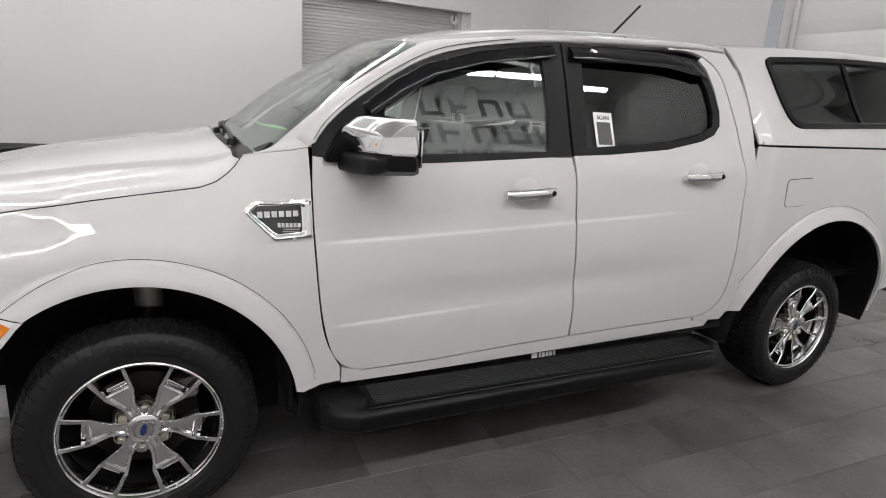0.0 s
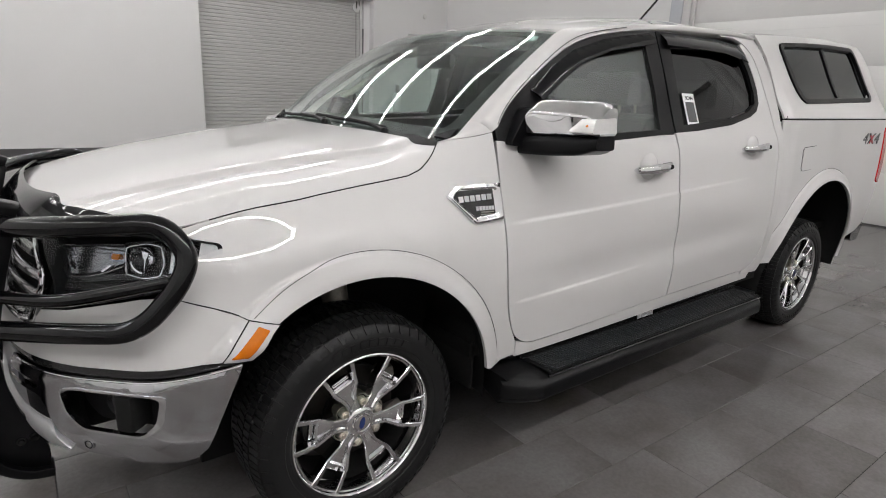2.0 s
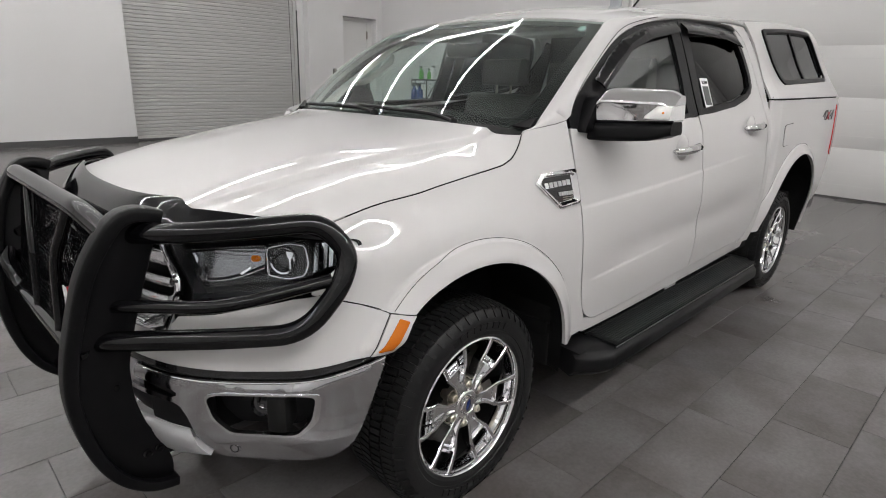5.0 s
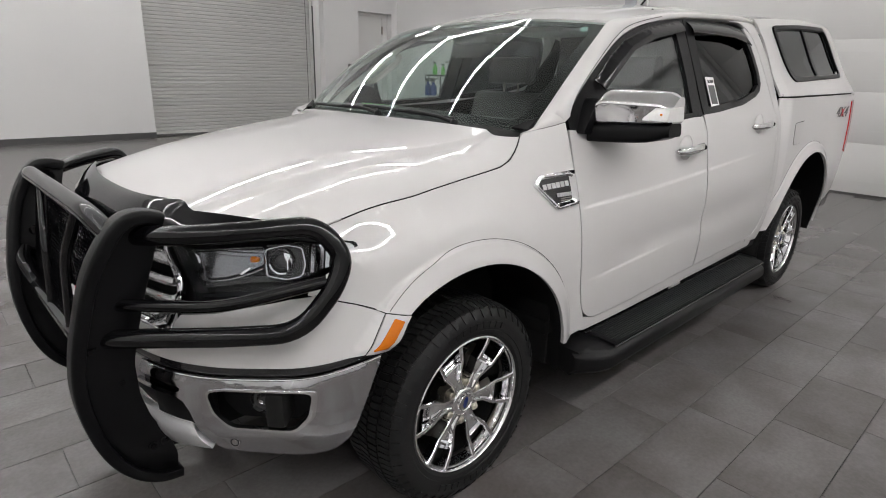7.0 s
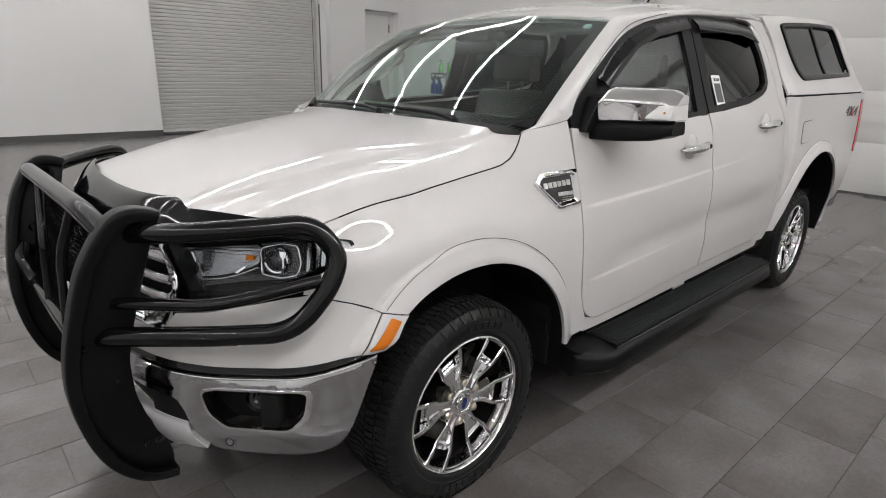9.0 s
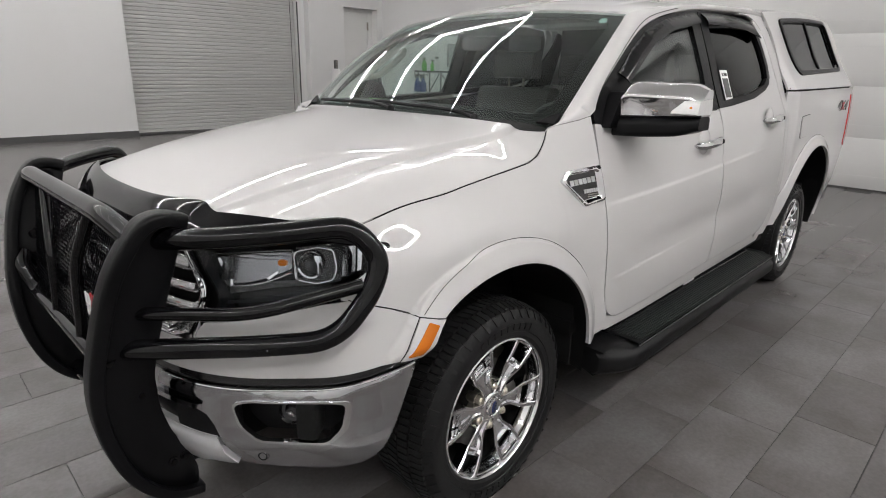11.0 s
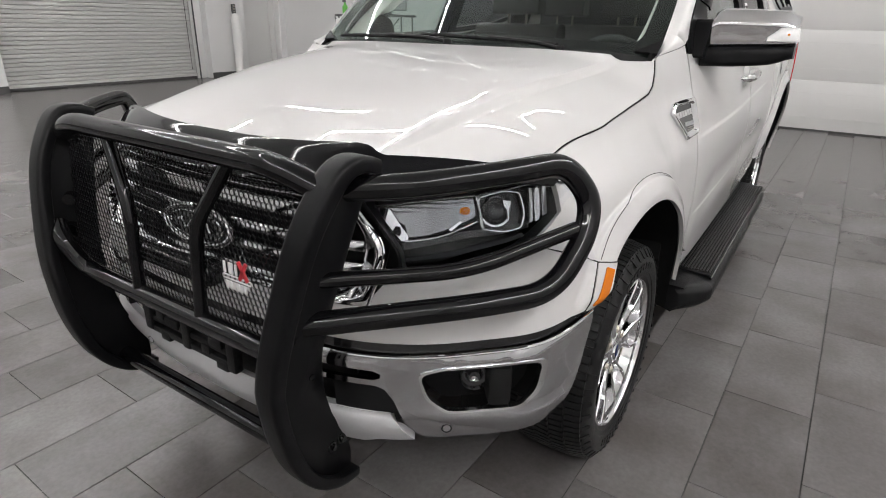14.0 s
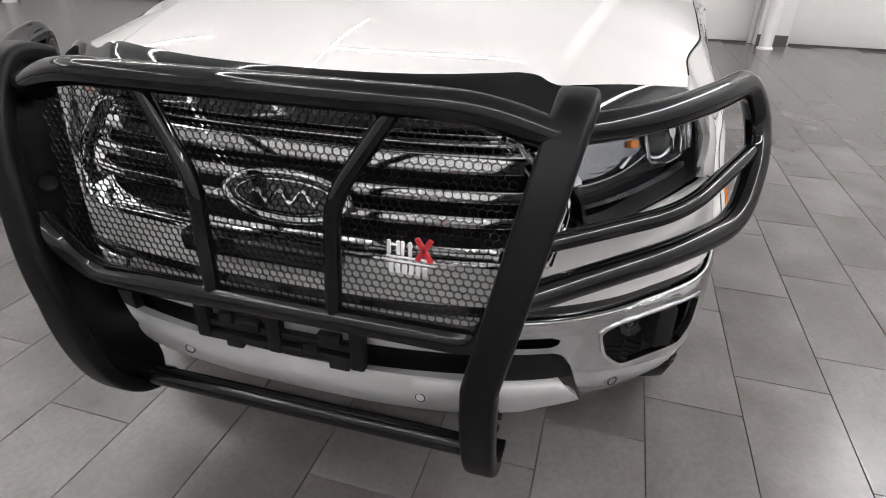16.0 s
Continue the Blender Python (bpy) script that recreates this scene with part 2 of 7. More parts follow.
def smooth_line(pts, n=40):
    """A curve through the points."""
    pts = np.asarray(pts, float)
    s = np.r_[0, np.cumsum(np.linalg.norm(np.diff(pts, axis=0), axis=1))]
    return spline(s, pts, np.linspace(0, s[-1], n))


def skin(name, outline, fn, mat, parent=None, h=0.03, thick=0.012, holes=(), label="", out=(0, -1, 0), edge=None, extra=()):
    """A sheet of the surface fn within a flat outline, with thickness and true normals.
    fn takes (n, 2) and gives (n, 3); out: a rough outward direction."""
    rings = [dense(outline, edge or h)] + [dense(o, edge or h) for o in holes]
    lo, hi = rings[0].min(0), rings[0].max(0)
    gx, gy = np.meshgrid(np.arange(lo[0], hi[0], h), np.arange(lo[1], hi[1], h))
    grid = np.c_[gx.ravel(), gy.ravel()]
    grid = grid[inside(rings[0], grid)]
    for o in rings[1:]:
        grid = grid[~inside(o, grid)]
    rim = np.concatenate(rings)
    if len(extra):
        more = np.array(extra)
        more = more[inside(rings[0], more)]
        more = more[np.array([np.min(((rim - g) ** 2).sum(1)) for g in more]) > 0.004**2]
        grid = grid[np.array([np.min(((more - g) ** 2).sum(1)) for g in grid]) > (0.6 * h) ** 2]
    if len(grid):
        far = np.array([np.min(((rim - g) ** 2).sum(1)) for g in grid]) > (0.45 * h) ** 2
        grid = grid[far]
    pts = np.concatenate([rim, grid]) if len(grid) else rim
    if len(extra):
        pts = np.concatenate([pts, more])
    edges, at = [], 0
    for o in rings:
        edges += [(at + i, at + (i + 1) % len(o)) for i in range(len(o))]
        at += len(o)
    v2, _, tris, *_ = delaunay_2d_cdt([Vector(p) for p in pts], edges, [], 0, 1e-6)
    p2 = np.array([tuple(v) for v in v2])
    tris = np.array([t for t in tris])
    mid = p2[tris].mean(1)
    keep = inside(rings[0], mid)
    for o in rings[1:]:
        keep &= ~inside(o, mid)
    tris = tris[keep]
    flat = p2[tris]
    area = np.abs((flat[:, 1, 0] - flat[:, 0, 0]) * (flat[:, 2, 1] - flat[:, 0, 1]) - (flat[:, 1, 1] - flat[:, 0, 1]) * (flat[:, 2, 0] - flat[:, 0, 0]))
    tris = tris[area > 2e-8]
    e = 0.003
    p3 = fn(p2)
    nn = np.cross(fn(p2 + (e, 0)) - fn(p2 - (e, 0)), fn(p2 + (0, e)) - fn(p2 - (0, e)))
    nn /= np.linalg.norm(nn, axis=1)[:, None] + 1e-12
    if (nn @ np.asarray(out, float)).sum() < 0:
        nn = -nn
    a, b, c = p3[tris[:, 0]], p3[tris[:, 1]], p3[tris[:, 2]]
    flip = (np.cross(b - a, c - a) * nn[tris[:, 0]]).sum(1) < 0
    tris[flip] = tris[flip][:, ::-1]
    n = len(p3)
    verts = np.concatenate([p3, p3 - nn * thick])
    count = {}
    for t in tris:
        for i in range(3):
            count[(t[i], t[(i + 1) % 3])] = 1
    side = [(i, j) for i, j in count if (j, i) not in count]
    faces = [tuple(t) for t in tris] + [tuple(t[::-1] + n) for t in tris] + [(j, i, i + n, j + n) for i, j in side]
    normals = [nn[i] for t in tris for i in t] + [-nn[i] for t in tris for i in t[::-1]]
    for i, j in side:
        f = np.cross(p3[i] - p3[j], -nn[i])
        f = f / (np.linalg.norm(f) + 1e-12)
        normals += [f] * 4
    return link(name, verts, faces, mat, parent, label, normals, True, [q for i, j in side for q in ((i, j), (i + n, j + n))])


def loft(rings, closed=True, caps=True):
    """A bmesh skinned over rings of equal length."""
    bm = bmesh.new()
    rows = [[bm.verts.new(tuple(p)) for p in ring] for ring in rings]
    n = len(rows[0])
    for a, b in zip(rows, rows[1:]):
        for i in range(n if closed else n - 1):
            bm.faces.new((a[i], a[(i + 1) % n], b[(i + 1) % n], b[i]))
    if caps and closed:
        bm.faces.new(rows[0][::-1])
        bm.faces.new(rows[-1])
    return bm


def tube(path, r, bend=0.05, sides=16, squash=1.0):
    """A bmesh pipe along the points, its corners bent round."""
    path = [np.asarray(p, float) for p in path]
    pts = [path[0]]
    for a, p, b in zip(path, path[1:], path[2:]):
        u, v = a - p, b - p
        lu, lv = np.linalg.norm(u), np.linalg.norm(v)
        d = min(bend, 0.49 * lu, 0.49 * lv)
        a, b = p + u / lu * d, p + v / lv * d
        pts += [(1 - k) ** 2 * a + 2 * k * (1 - k) * p + k * k * b for k in np.linspace(0, 1, 8)]
    pts.append(path[-1])
    keep = [pts[0]]
    for p in pts[1:]:
        if np.linalg.norm(p - keep[-1]) > 1e-4:
            keep.append(p)
    pts = np.array(keep)
    tangents = np.gradient(pts, axis=0)
    tangents /= np.linalg.norm(tangents, axis=1)[:, None]
    side = np.cross(tangents[0], (0, 0, 1.0))
    if np.linalg.norm(side) < 0.1:
        side = np.cross(tangents[0], (0, 1.0, 0))
    rings = []
    for p, t in zip(pts, tangents):
        side = side - t * (side @ t)
        side /= np.linalg.norm(side)
        up = np.cross(side, t)
        rings.append([p + r * (np.cos(a) * side + squash * np.sin(a) * up) for a in np.linspace(0, 2 * np.pi, sides, endpoint=False)])
    return loft(rings)


def box(lo, hi, bevel=0.0, seg=2):
    bm = bmesh.new()
    bmesh.ops.create_cube(bm, size=1)
    for v in bm.verts:
        v.co = [l + (c + 0.5) * (h - l) for c, l, h in zip(v.co, lo, hi)]
    if bevel:
        bmesh.ops.bevel(bm, geom=bm.edges[:], offset=bevel, segments=seg, affect="EDGES", profile=0.5)
    bm.normal_update()
    flat = bm.faces.layers.int.new("flat")
    for f in bm.faces:
        f[flat] = int(max(abs(c) for c in f.normal) > 0.9999)
    return bm


def prism(outline, depth, bevel=0.0, seg=2, place=None):
    """An outline in x and y, raised to depth in z, with bevelled edges, then placed."""
    bm = bmesh.new()
    low = bm.faces.new([bm.verts.new((p[0], p[1], 0)) for p in outline])
    up = bmesh.ops.extrude_face_region(bm, geom=[low])
    bmesh.ops.translate(bm, vec=(0, 0, depth), verts=[g for g in up["geom"] if isinstance(g, bmesh.types.BMVert)])
    bmesh.ops.recalc_face_normals(bm, faces=bm.faces)
    if bevel:
        bmesh.ops.bevel(bm, geom=[e for e in bm.edges if abs(e.verts[0].co.z - e.verts[1].co.z) < 1e-6 and e.verts[0].co.z > depth / 2], offset=bevel, segments=seg, affect="EDGES", profile=0.5)
    bm.normal_update()
    flat = bm.faces.layers.int.new("flat")
    for f in bm.faces:
        f[flat] = int(abs(f.normal.z) > 0.9999)
    if place is not None:
        bm.transform(place)
    return bm


def merge(a, b):
    """Adds the bmesh b to a."""
    me = bpy.data.meshes.new("joined")
    b.to_mesh(me)
    b.free()
    a.from_mesh(me)
    bpy.data.meshes.remove(me)
    return a


def lathe(profile, sides=64):
    """A bmesh turned about the y axis from (radius, y) points."""
    rings = [[(r * np.cos(a), y, r * np.sin(a)) for a in np.linspace(0, 2 * np.pi, sides, endpoint=False)] for r, y in profile]
    return loft(rings, caps=False)


def moved(bm, m):
    bm.transform(m)
    return bm


def structure(ob, label, category):
    return tagged(ob, label, category, kind="structure")

# ---- the room ----
WALL_Y, WALL_X, FAR_X, BACK_Y, FRONT_X, CEIL_Z = 10.85, 7.75, 9.2, -6.3, -8.5, 6.6


def slab(name, lo, hi, mat, label, category, parent=None):
    ob = part(name, box(lo, hi), mat, parent)
    return structure(ob, label, category) if parent is None else ob


# wall with the roll-up door: opening x 2.79 to 6.9, 3.55 high; man door x 7.95 to 9.0
RX0, RX1 = 2.79, 6.92
slab("wall_north", (FRONT_X, WALL_Y, 0), (RX0, WALL_Y + 0.3, CEIL_Z), WALL, "plain white painted wall beside the roll-up door", "wall")
slab("wall_north_lintel", (RX0, WALL_Y, 3.55), (RX1, WALL_Y + 0.3, CEIL_Z), WALL, "white wall above the roll-up door", "wall")
slab("wall_north_pier", (RX1, WALL_Y, 0), (7.95, WALL_Y + 0.3, CEIL_Z), WALL, "white wall pier between two doorways", "wall")
slab("wall_north_over_door", (7.95, WALL_Y, 2.88), (9.02, WALL_Y + 0.3, CEIL_Z), WALL, "white wall above a recessed door", "wall")
slab("wall_north_end", (9.02, WALL_Y, 0), (FAR_X + 0.3, WALL_Y + 0.3, CEIL_Z), WALL, "white wall corner", "wall")
slab("wall_east", (FAR_X, 3.25, 0), (FAR_X + 0.3, WALL_Y, CEIL_Z), WALL, "white painted wall with a shelf", "wall")
slab("wall_east_return", (WALL_X, 3.05, 0), (FAR_X, 3.25, CEIL_Z), WALL, "white wall return beside the overhead door", "wall")
slab("wall_east_pier", (WALL_X, -2.95, 0), (WALL_X + 0.3, -2.55, CEIL_Z), WALL, "white wall pier between overhead doors", "wall")
slab("wall_east_lintel", (WALL_X, -2.55, 3.9), (WALL_X + 0.3, 3.05, CEIL_Z), WALL, "white wall above an overhead door", "wall")
slab("wall_east_lintel_far", (WALL_X, BACK_Y, 3.9), (WALL_X + 0.3, -2.95, CEIL_Z), WALL, "white wall above an overhead door", "wall")
slab("wall_south", (FRONT_X, BACK_Y - 0.3, 0), (WALL_X + 0.6, BACK_Y, CEIL_Z), WALL, "white wall with a dark lettered sign", "wall")
slab("wall_west", (FRONT_X - 0.3, BACK_Y - 0.3, 0), (FRONT_X, WALL_Y + 0.3, CEIL_Z), WALL, "plain white wall", "wall")
slab("ceiling", (FRONT_X - 0.3, BACK_Y - 0.3, CEIL_Z), (FAR_X + 0.3, WALL_Y + 0.6, CEIL_Z + 0.2), CEIL, "white ceiling with long light tubes", "ceiling")
slab("baseboard", (FRONT_X, WALL_Y - 0.015, 0), (RX0, WALL_Y, 0.12), BASE, "charcoal baseboard along the white wall", "baseboard")
slab("baseboard", (RX1, WALL_Y - 0.015, 0), (7.95, WALL_Y, 0.12), BASE, "charcoal baseboard along the white wall", "baseboard")
slab("baseboard", (FAR_X - 0.015, 3.27, 0), (FAR_X, WALL_Y - 0.02, 0.12), BASE, "charcoal baseboard along the white wall", "baseboard")
slab("baseboard", (WALL_X - 0.015, -2.95, 0), (WALL_X, -2.55, 0.15), BASE, "charcoal baseboard on the wall pier", "baseboard")
slab("trim", (WALL_X - 0.02, 3.05, 0), (WALL_X - 0.001, 3.25, CEIL_Z), JAMB, "blue-grey painted door jamb strip", "trim")

# roll-up door of narrow grey slats
rollup = structure(new("door_1"), "closed grey roll-up door of narrow slats", "door")
slat_bm = loft([[(x, y, z) for y, z in ((0.004, 0.0), (-0.008, 0.006), (-0.012, 0.035), (-0.008, 0.062), (0.004, 0.068), (0.012, 0.035))] for x in (RX0 - 0.06, RX1 - 0.27)])
first = part("slat", slat_bm, SLAT, rollup)
first.location = (0, WALL_Y + 0.26, 0.11)
for k in range(1, 49):
    ob = new("slat", first.data)
    ob.parent, ob.location = rollup, (0, WALL_Y + 0.26, 0.11 + 0.0745 * k)
part("bottom_bar", box((RX0 - 0.06, WALL_Y + 0.225, 0.0), (RX1 - 0.27, WALL_Y + 0.275, 0.105), 0.006), SLAT, rollup, "grey bottom bar with a rubber seal")
part("floor_seal", box((RX0 - 0.06, WALL_Y + 0.215, 0.0), (RX1 - 0.2, WALL_Y + 0.2248, 0.05), 0.003), BASE, rollup, "black rubber floor seal")
part("guide_rail", box((RX1 - 0.27, WALL_Y + 0.2, 0), (RX1 - 0.20, WALL_Y + 0.299, 3.55), 0.004), SLAT, rollup)
part("edge_seal", box((RX1 - 0.20, WALL_Y + 0.19, 0), (RX1 - 0.17, WALL_Y + 0.25, 2.9), 0.002), BASE, rollup, "black rubber seal strip")
part("jamb", box((RX1 - 0.17, WALL_Y + 0.20, 0), (RX1, WALL_Y + 0.299, 3.55), 0.002), WALL, rollup)
part("pull_chain", tube([(RX1 - 0.38, WALL_Y + 0.20, 3.36), (RX1 - 0.38, WALL_Y + 0.20, 0.2)], 0.006, sides=8), BASE, rollup, "dark pull chain")
part("chain_wheel", moved(lathe([(0.0, -0.02), (0.10, -0.02), (0.11, 0.0), (0.10, 0.02), (0.0, 0.02)], 24), Matrix.Translation((RX1 - 0.38, WALL_Y + 0.2, 3.36))), PANEL, rollup, "white chain wheel")
part("chain_bracket", box((RX1 - 0.395, WALL_Y + 0.16, 3.34), (RX1 - 0.365, WALL_Y + 0.182, 3.5), 0.003), BASE, rollup, "black bracket")
part("backing", box((RX0 - 0.2, WALL_Y + 0.29, 0), (RX1 + 0.2, WALL_Y + 0.33, 3.8)), SLAT, rollup)

# recessed man door
man = structure(new("door_2"), "white closed door in a deep recess", "door")
part("door_leaf", box((7.97, WALL_Y + 0.22, 0.01), (8.86, WALL_Y + 0.265, 2.80), 0.004), PANEL, man)
part("door_head", box((7.95, WALL_Y + 0.20, 2.80), (9.02, WALL_Y + 0.3, 2.879), 0.003), PANEL, man)
part("door_jamb", box((8.86, WALL_Y + 0.20, 0), (9.02, WALL_Y + 0.3, 2.80), 0.003), PANEL, man)
part("door_hinge", box((8.845, WALL_Y + 0.195, 2.38), (8.885, WALL_Y + 0.222, 2.58), 0.004), STEEL, man, "grey metal hinge")


def overhead(name, y0, y1, label):
    d = structure(new(name), label, "door")
    n = 6
    hgt = 3.9 / n
    for k in range(n):
        part("panel", box((WALL_X + 0.24, y0 + 0.01, 0.02 + k * hgt), (WALL_X + 0.285, y1 - 0.01, 0.0192 + (k + 1) * hgt), 0.0006), PANEL, d)
        for j in range(1, 4):
            z = 0.02 + k * hgt + j * hgt / 4
            part("rib", box((WALL_X + 0.2385, y0 + 0.02, z - 0.003), (WALL_X + 0.2402, y1 - 0.02, z + 0.003)), PANEL, d)
    part("bottom_seal", box((WALL_X + 0.235, y0, 0), (WALL_X + 0.29, y1, 0.02)), BASE, d, "black rubber floor seal")
    part("jamb", box((WALL_X + 0.19, y1 - 0.075, 0), (WALL_X + 0.235, y1 - 0.01, 3.9), 0.004), PANEL, d)
    part("jamb", box((WALL_X + 0.19, y0 + 0.01, 0), (WALL_X + 0.235, y0 + 0.075, 3.9), 0.004), PANEL, d)
    part("backing", box((WALL_X + 0.29, y0 - 0.2, 0), (WALL_X + 0.33, y1, 4.0)), PANEL, d)


overhead("door_3", -2.55, 3.05, "closed white sectional overhead door")
overhead("door_4", BACK_Y, -2.95, "closed white sectional overhead door beside a post")

# posts, switch box, wall sign
def post(x, y, r, z, label):
    bm = moved(lathe([(0.0, 0.0), (r * 1.25, 0.0), (r * 1.25, 0.02), (r, 0.03), (r, z - 0.05), (r * 0.8, z - 0.012), (0.0, z)], 32), Matrix.Rotation(radians(90), 4, "X"))
    ob = part("bollard", moved(bm, Matrix.Translation((x, y, 0))), PANEL)
    return tagged(ob, label, "bollard", "white bollards by the doors")


post(WALL_X - 0.30, -2.62, 0.085, 4.6, "tall white round post beside the overhead door")
post(7.42, WALL_Y - 0.35, 0.10, 1.40, "white round bollard standing by the wall")
sw = tagged(part("switch_box", box((7.60, WALL_Y - 0.05, 1.39), (7.69, WALL_Y - 0.001, 1.60), 0.006), BASE), "small black wall control box with buttons", "switch")
for k in range(3):
    part("button", box((7.62, WALL_Y - 0.058, 1.42 + 0.06 * k), (7.67, WALL_Y - 0.049, 1.455 + 0.06 * k), 0.003), STEEL, sw)
tagged(part("wall_sensor", moved(lathe([(0.0, -0.05), (0.05, -0.05), (0.065, -0.02), (0.065, 0.0), (0.0, 0.0)], 24), Matrix.Translation((8.45, WALL_Y - 0.001, 3.35))), PANEL), "small round white detector on the wall", "detector")

# long light tubes under the ceiling, in rows joined by short cross tubes
def light(x0, y0, x1, y1, width=0.028):
    a, b = Vector((x0, y0, 0)), Vector((x1, y1, 0))
    d = (b - a).normalized() * 0.5 * (b - a).length
    side = Vector((-d.y, d.x, 0)).normalized()
    mid = (a + b) / 2
    fixture = tagged(new("ceiling_light"), "long white linear LED tube under the ceiling", "ceiling light", "linear ceiling lights")
    fixture.location = (mid.x, mid.y, CEIL_Z - 0.35)

    def bar(w, z0, z1, l):
        bm = bmesh.new()
        bmesh.ops.create_cube(bm, size=1)
        for v in bm.verts:
            c = v.co.copy()
            v.co = d * (2 * c.x * l) + side * (c.y * w) + Vector((0, 0, z0 + (c.z + 0.5) * (z1 - z0)))
        return bm

    part("housing", bar(width + 0.017, 0.012, 0.05, 1.0), PANEL, fixture)
    part("diffuser", bar(width, -0.012, 0.0118, 0.995), LED, fixture)
    part("hanger", bar(0.01, 0.0502, 0.3499, 0.01), PANEL, fixture)


# rows along the room: y, tube width, where the row ends
# the first row is made wider than real to brighten the truck's near side
ROWS = ((-5.4, 0.130, 7.2), (3.75, 0.014, 7.2), (6.25, 0.020, 4.25), (8.9, 0.036, 4.35))
for y, wide, last in ROWS:
    x0 = -6.25
    while x0 < last - 0.2:
        x1 = min(x0 + 3.55, last)
        light(x0, y, x1, y, wide)
        x0 += 3.6
for x, y0, y1 in ((4.15, 3.8, 6.2), (5.2, 0.2, 3.7), (5.6, 6.3, 8.85)):
    light(x, y0, x, y1, 0.014)
# unseen cross tubes added at the west end to light the truck's front
light(-6.6, -5.2, -6.6, -0.1, 0.06)
light(-6.6, 0.1, -6.6, 5.2, 0.06)

# ---- pickup truck: front points to -x, front axle at x 0, rear axle at x 3.221 ----
AXLE_R, HUB_Z = 3.221, 0.378
truck = tagged(new("pickup_truck"), "pearl white crew cab pickup with black grille guard and topper", "pickup truck")

# half width of the body side over x and z
SX = [-0.7, -0.45, 0.0, 0.45, 1.0, 1.6, 2.2, 2.75]
SZ = [0.30, 0.50, 0.65, 0.80, 0.95, 1.06, 1.14, 1.22, 1.30, 1.447, 1.60, 1.70, 1.80]
SIDE_TABLE = [
    [0.75, 0.765, 0.77, 0.765, 0.745, 0.715, 0.68, 0.63, 0.58, 0.52, 0.46, 0.42, 0.38],
    [0.78, 0.795, 0.80, 0.80, 0.775, 0.745, 0.71, 0.66, 0.61, 0.55, 0.49, 0.45, 0.41],
    [0.80, 0.813, 0.822, 0.826, 0.812, 0.785, 0.757, 0.71, 0.66, 0.60, 0.55, 0.51, 0.47],
    [0.825, 0.84, 0.853, 0.858, 0.843, 0.815, 0.790, 0.763, 0.735, 0.70, 0.645, 0.60, 0.55],
    [0.84, 0.856, 0.872, 0.880, 0.876, 0.862, 0.850, 0.830, 0.800, 0.748, 0.69, 0.645, 0.60],
    [0.84, 0.858, 0.876, 0.886, 0.884, 0.872, 0.862, 0.844, 0.812, 0.756, 0.697, 0.655, 0.61],
    [0.84, 0.858, 0.878, 0.888, 0.886, 0.876, 0.867, 0.850, 0.818, 0.760, 0.700, 0.658, 0.612],
    [0.835, 0.855, 0.876, 0.886, 0.885, 0.876, 0.867, 0.851, 0.820, 0.762, 0.702, 0.660, 0.614],
]
BX = [2.4, 2.8, 3.3, 3.8, 4.3]
BZ = [0.30, 0.50, 0.65, 0.80, 0.95, 1.10, 1.25, 1.40]
BED_TABLE = [
    [0.82, 0.845, 0.870, 0.884, 0.887, 0.882, 0.872, 0.858],
    [0.82, 0.845, 0.870, 0.885, 0.888, 0.884, 0.874, 0.860],
    [0.82, 0.845, 0.870, 0.885, 0.889, 0.886, 0.877, 0.862],
    [0.81, 0.84, 0.865, 0.880, 0.885, 0.882, 0.873, 0.858],
    [0.78, 0.81, 0.838, 0.855, 0.862, 0.860, 0.852, 0.84],
]


class Sheet:
    """A half width over (x, z), splined on a fine table."""

    def __init__(self, xs, zs, table):
        self.x, self.z = np.arange(xs[0], xs[-1], 0.01), np.arange(zs[0], zs[-1], 0.008)
        fine = spline(zs, np.array(table).T, self.z)
        self.t = spline(xs, fine.T, self.x).T

    def __call__(self, x, z):
        fx = np.clip((x - self.x[0]) / 0.01, 0, len(self.x) - 1.001)
        fz = np.clip((z - self.z[0]) / 0.008, 0, len(self.z) - 1.001)
        i, j = fx.astype(int), fz.astype(int)
        u, v = fx - i, fz - j
        t = self.t
        return (t[j, i] * (1 - u) + t[j, i + 1] * u) * (1 - v) + (t[j + 1, i] * (1 - u) + t[j + 1, i + 1] * u) * v


SIDE, BED = Sheet(SX, SZ, SIDE_TABLE), Sheet(BX, BZ, BED_TABLE)
ARCH_F, ARCH_R = 0.482, 0.575


def swell(x, z):
    """How far the wheel arch lips stand out: a small crease, then a swelling lip."""
    rf = np.hypot(x, z - HUB_Z)
    rr = np.hypot(x - AXLE_R, z - HUB_Z - 0.03)
    return 0.011 * step((0.556 - rf) / 0.008) + 0.022 * step((0.556 - rf) / 0.07) + 0.011 * step((0.645 - rr) / 0.008) + 0.019 * step((0.645 - rr) / 0.07)


PLAN = np.array([(-0.89, 0), (-0.886, 0.15), (-0.874, 0.263), (-0.848, 0.40), (-0.812, 0.50), (-0.76, 0.59), (-0.725, 0.635), (-0.665, 0.70), (-0.585, 0.775), (-0.50, 0.812), (-0.395, 0.829), (-0.28, 0.836), (-0.15, 0.838)])
ARC = np.r_[0, np.cumsum(np.linalg.norm(np.diff(PLAN, axis=0), axis=1))]
TUCK_Z = [0.24, 0.34, 0.42, 0.50, 0.60, 0.66, 0.72, 0.80, 0.90, 1.00, 1.08]
TUCK = [0.16, 0.07, 0.018, 0.0, 0.0, 0.002, 0.010, 0.026, 0.052, 0.085, 0.12]


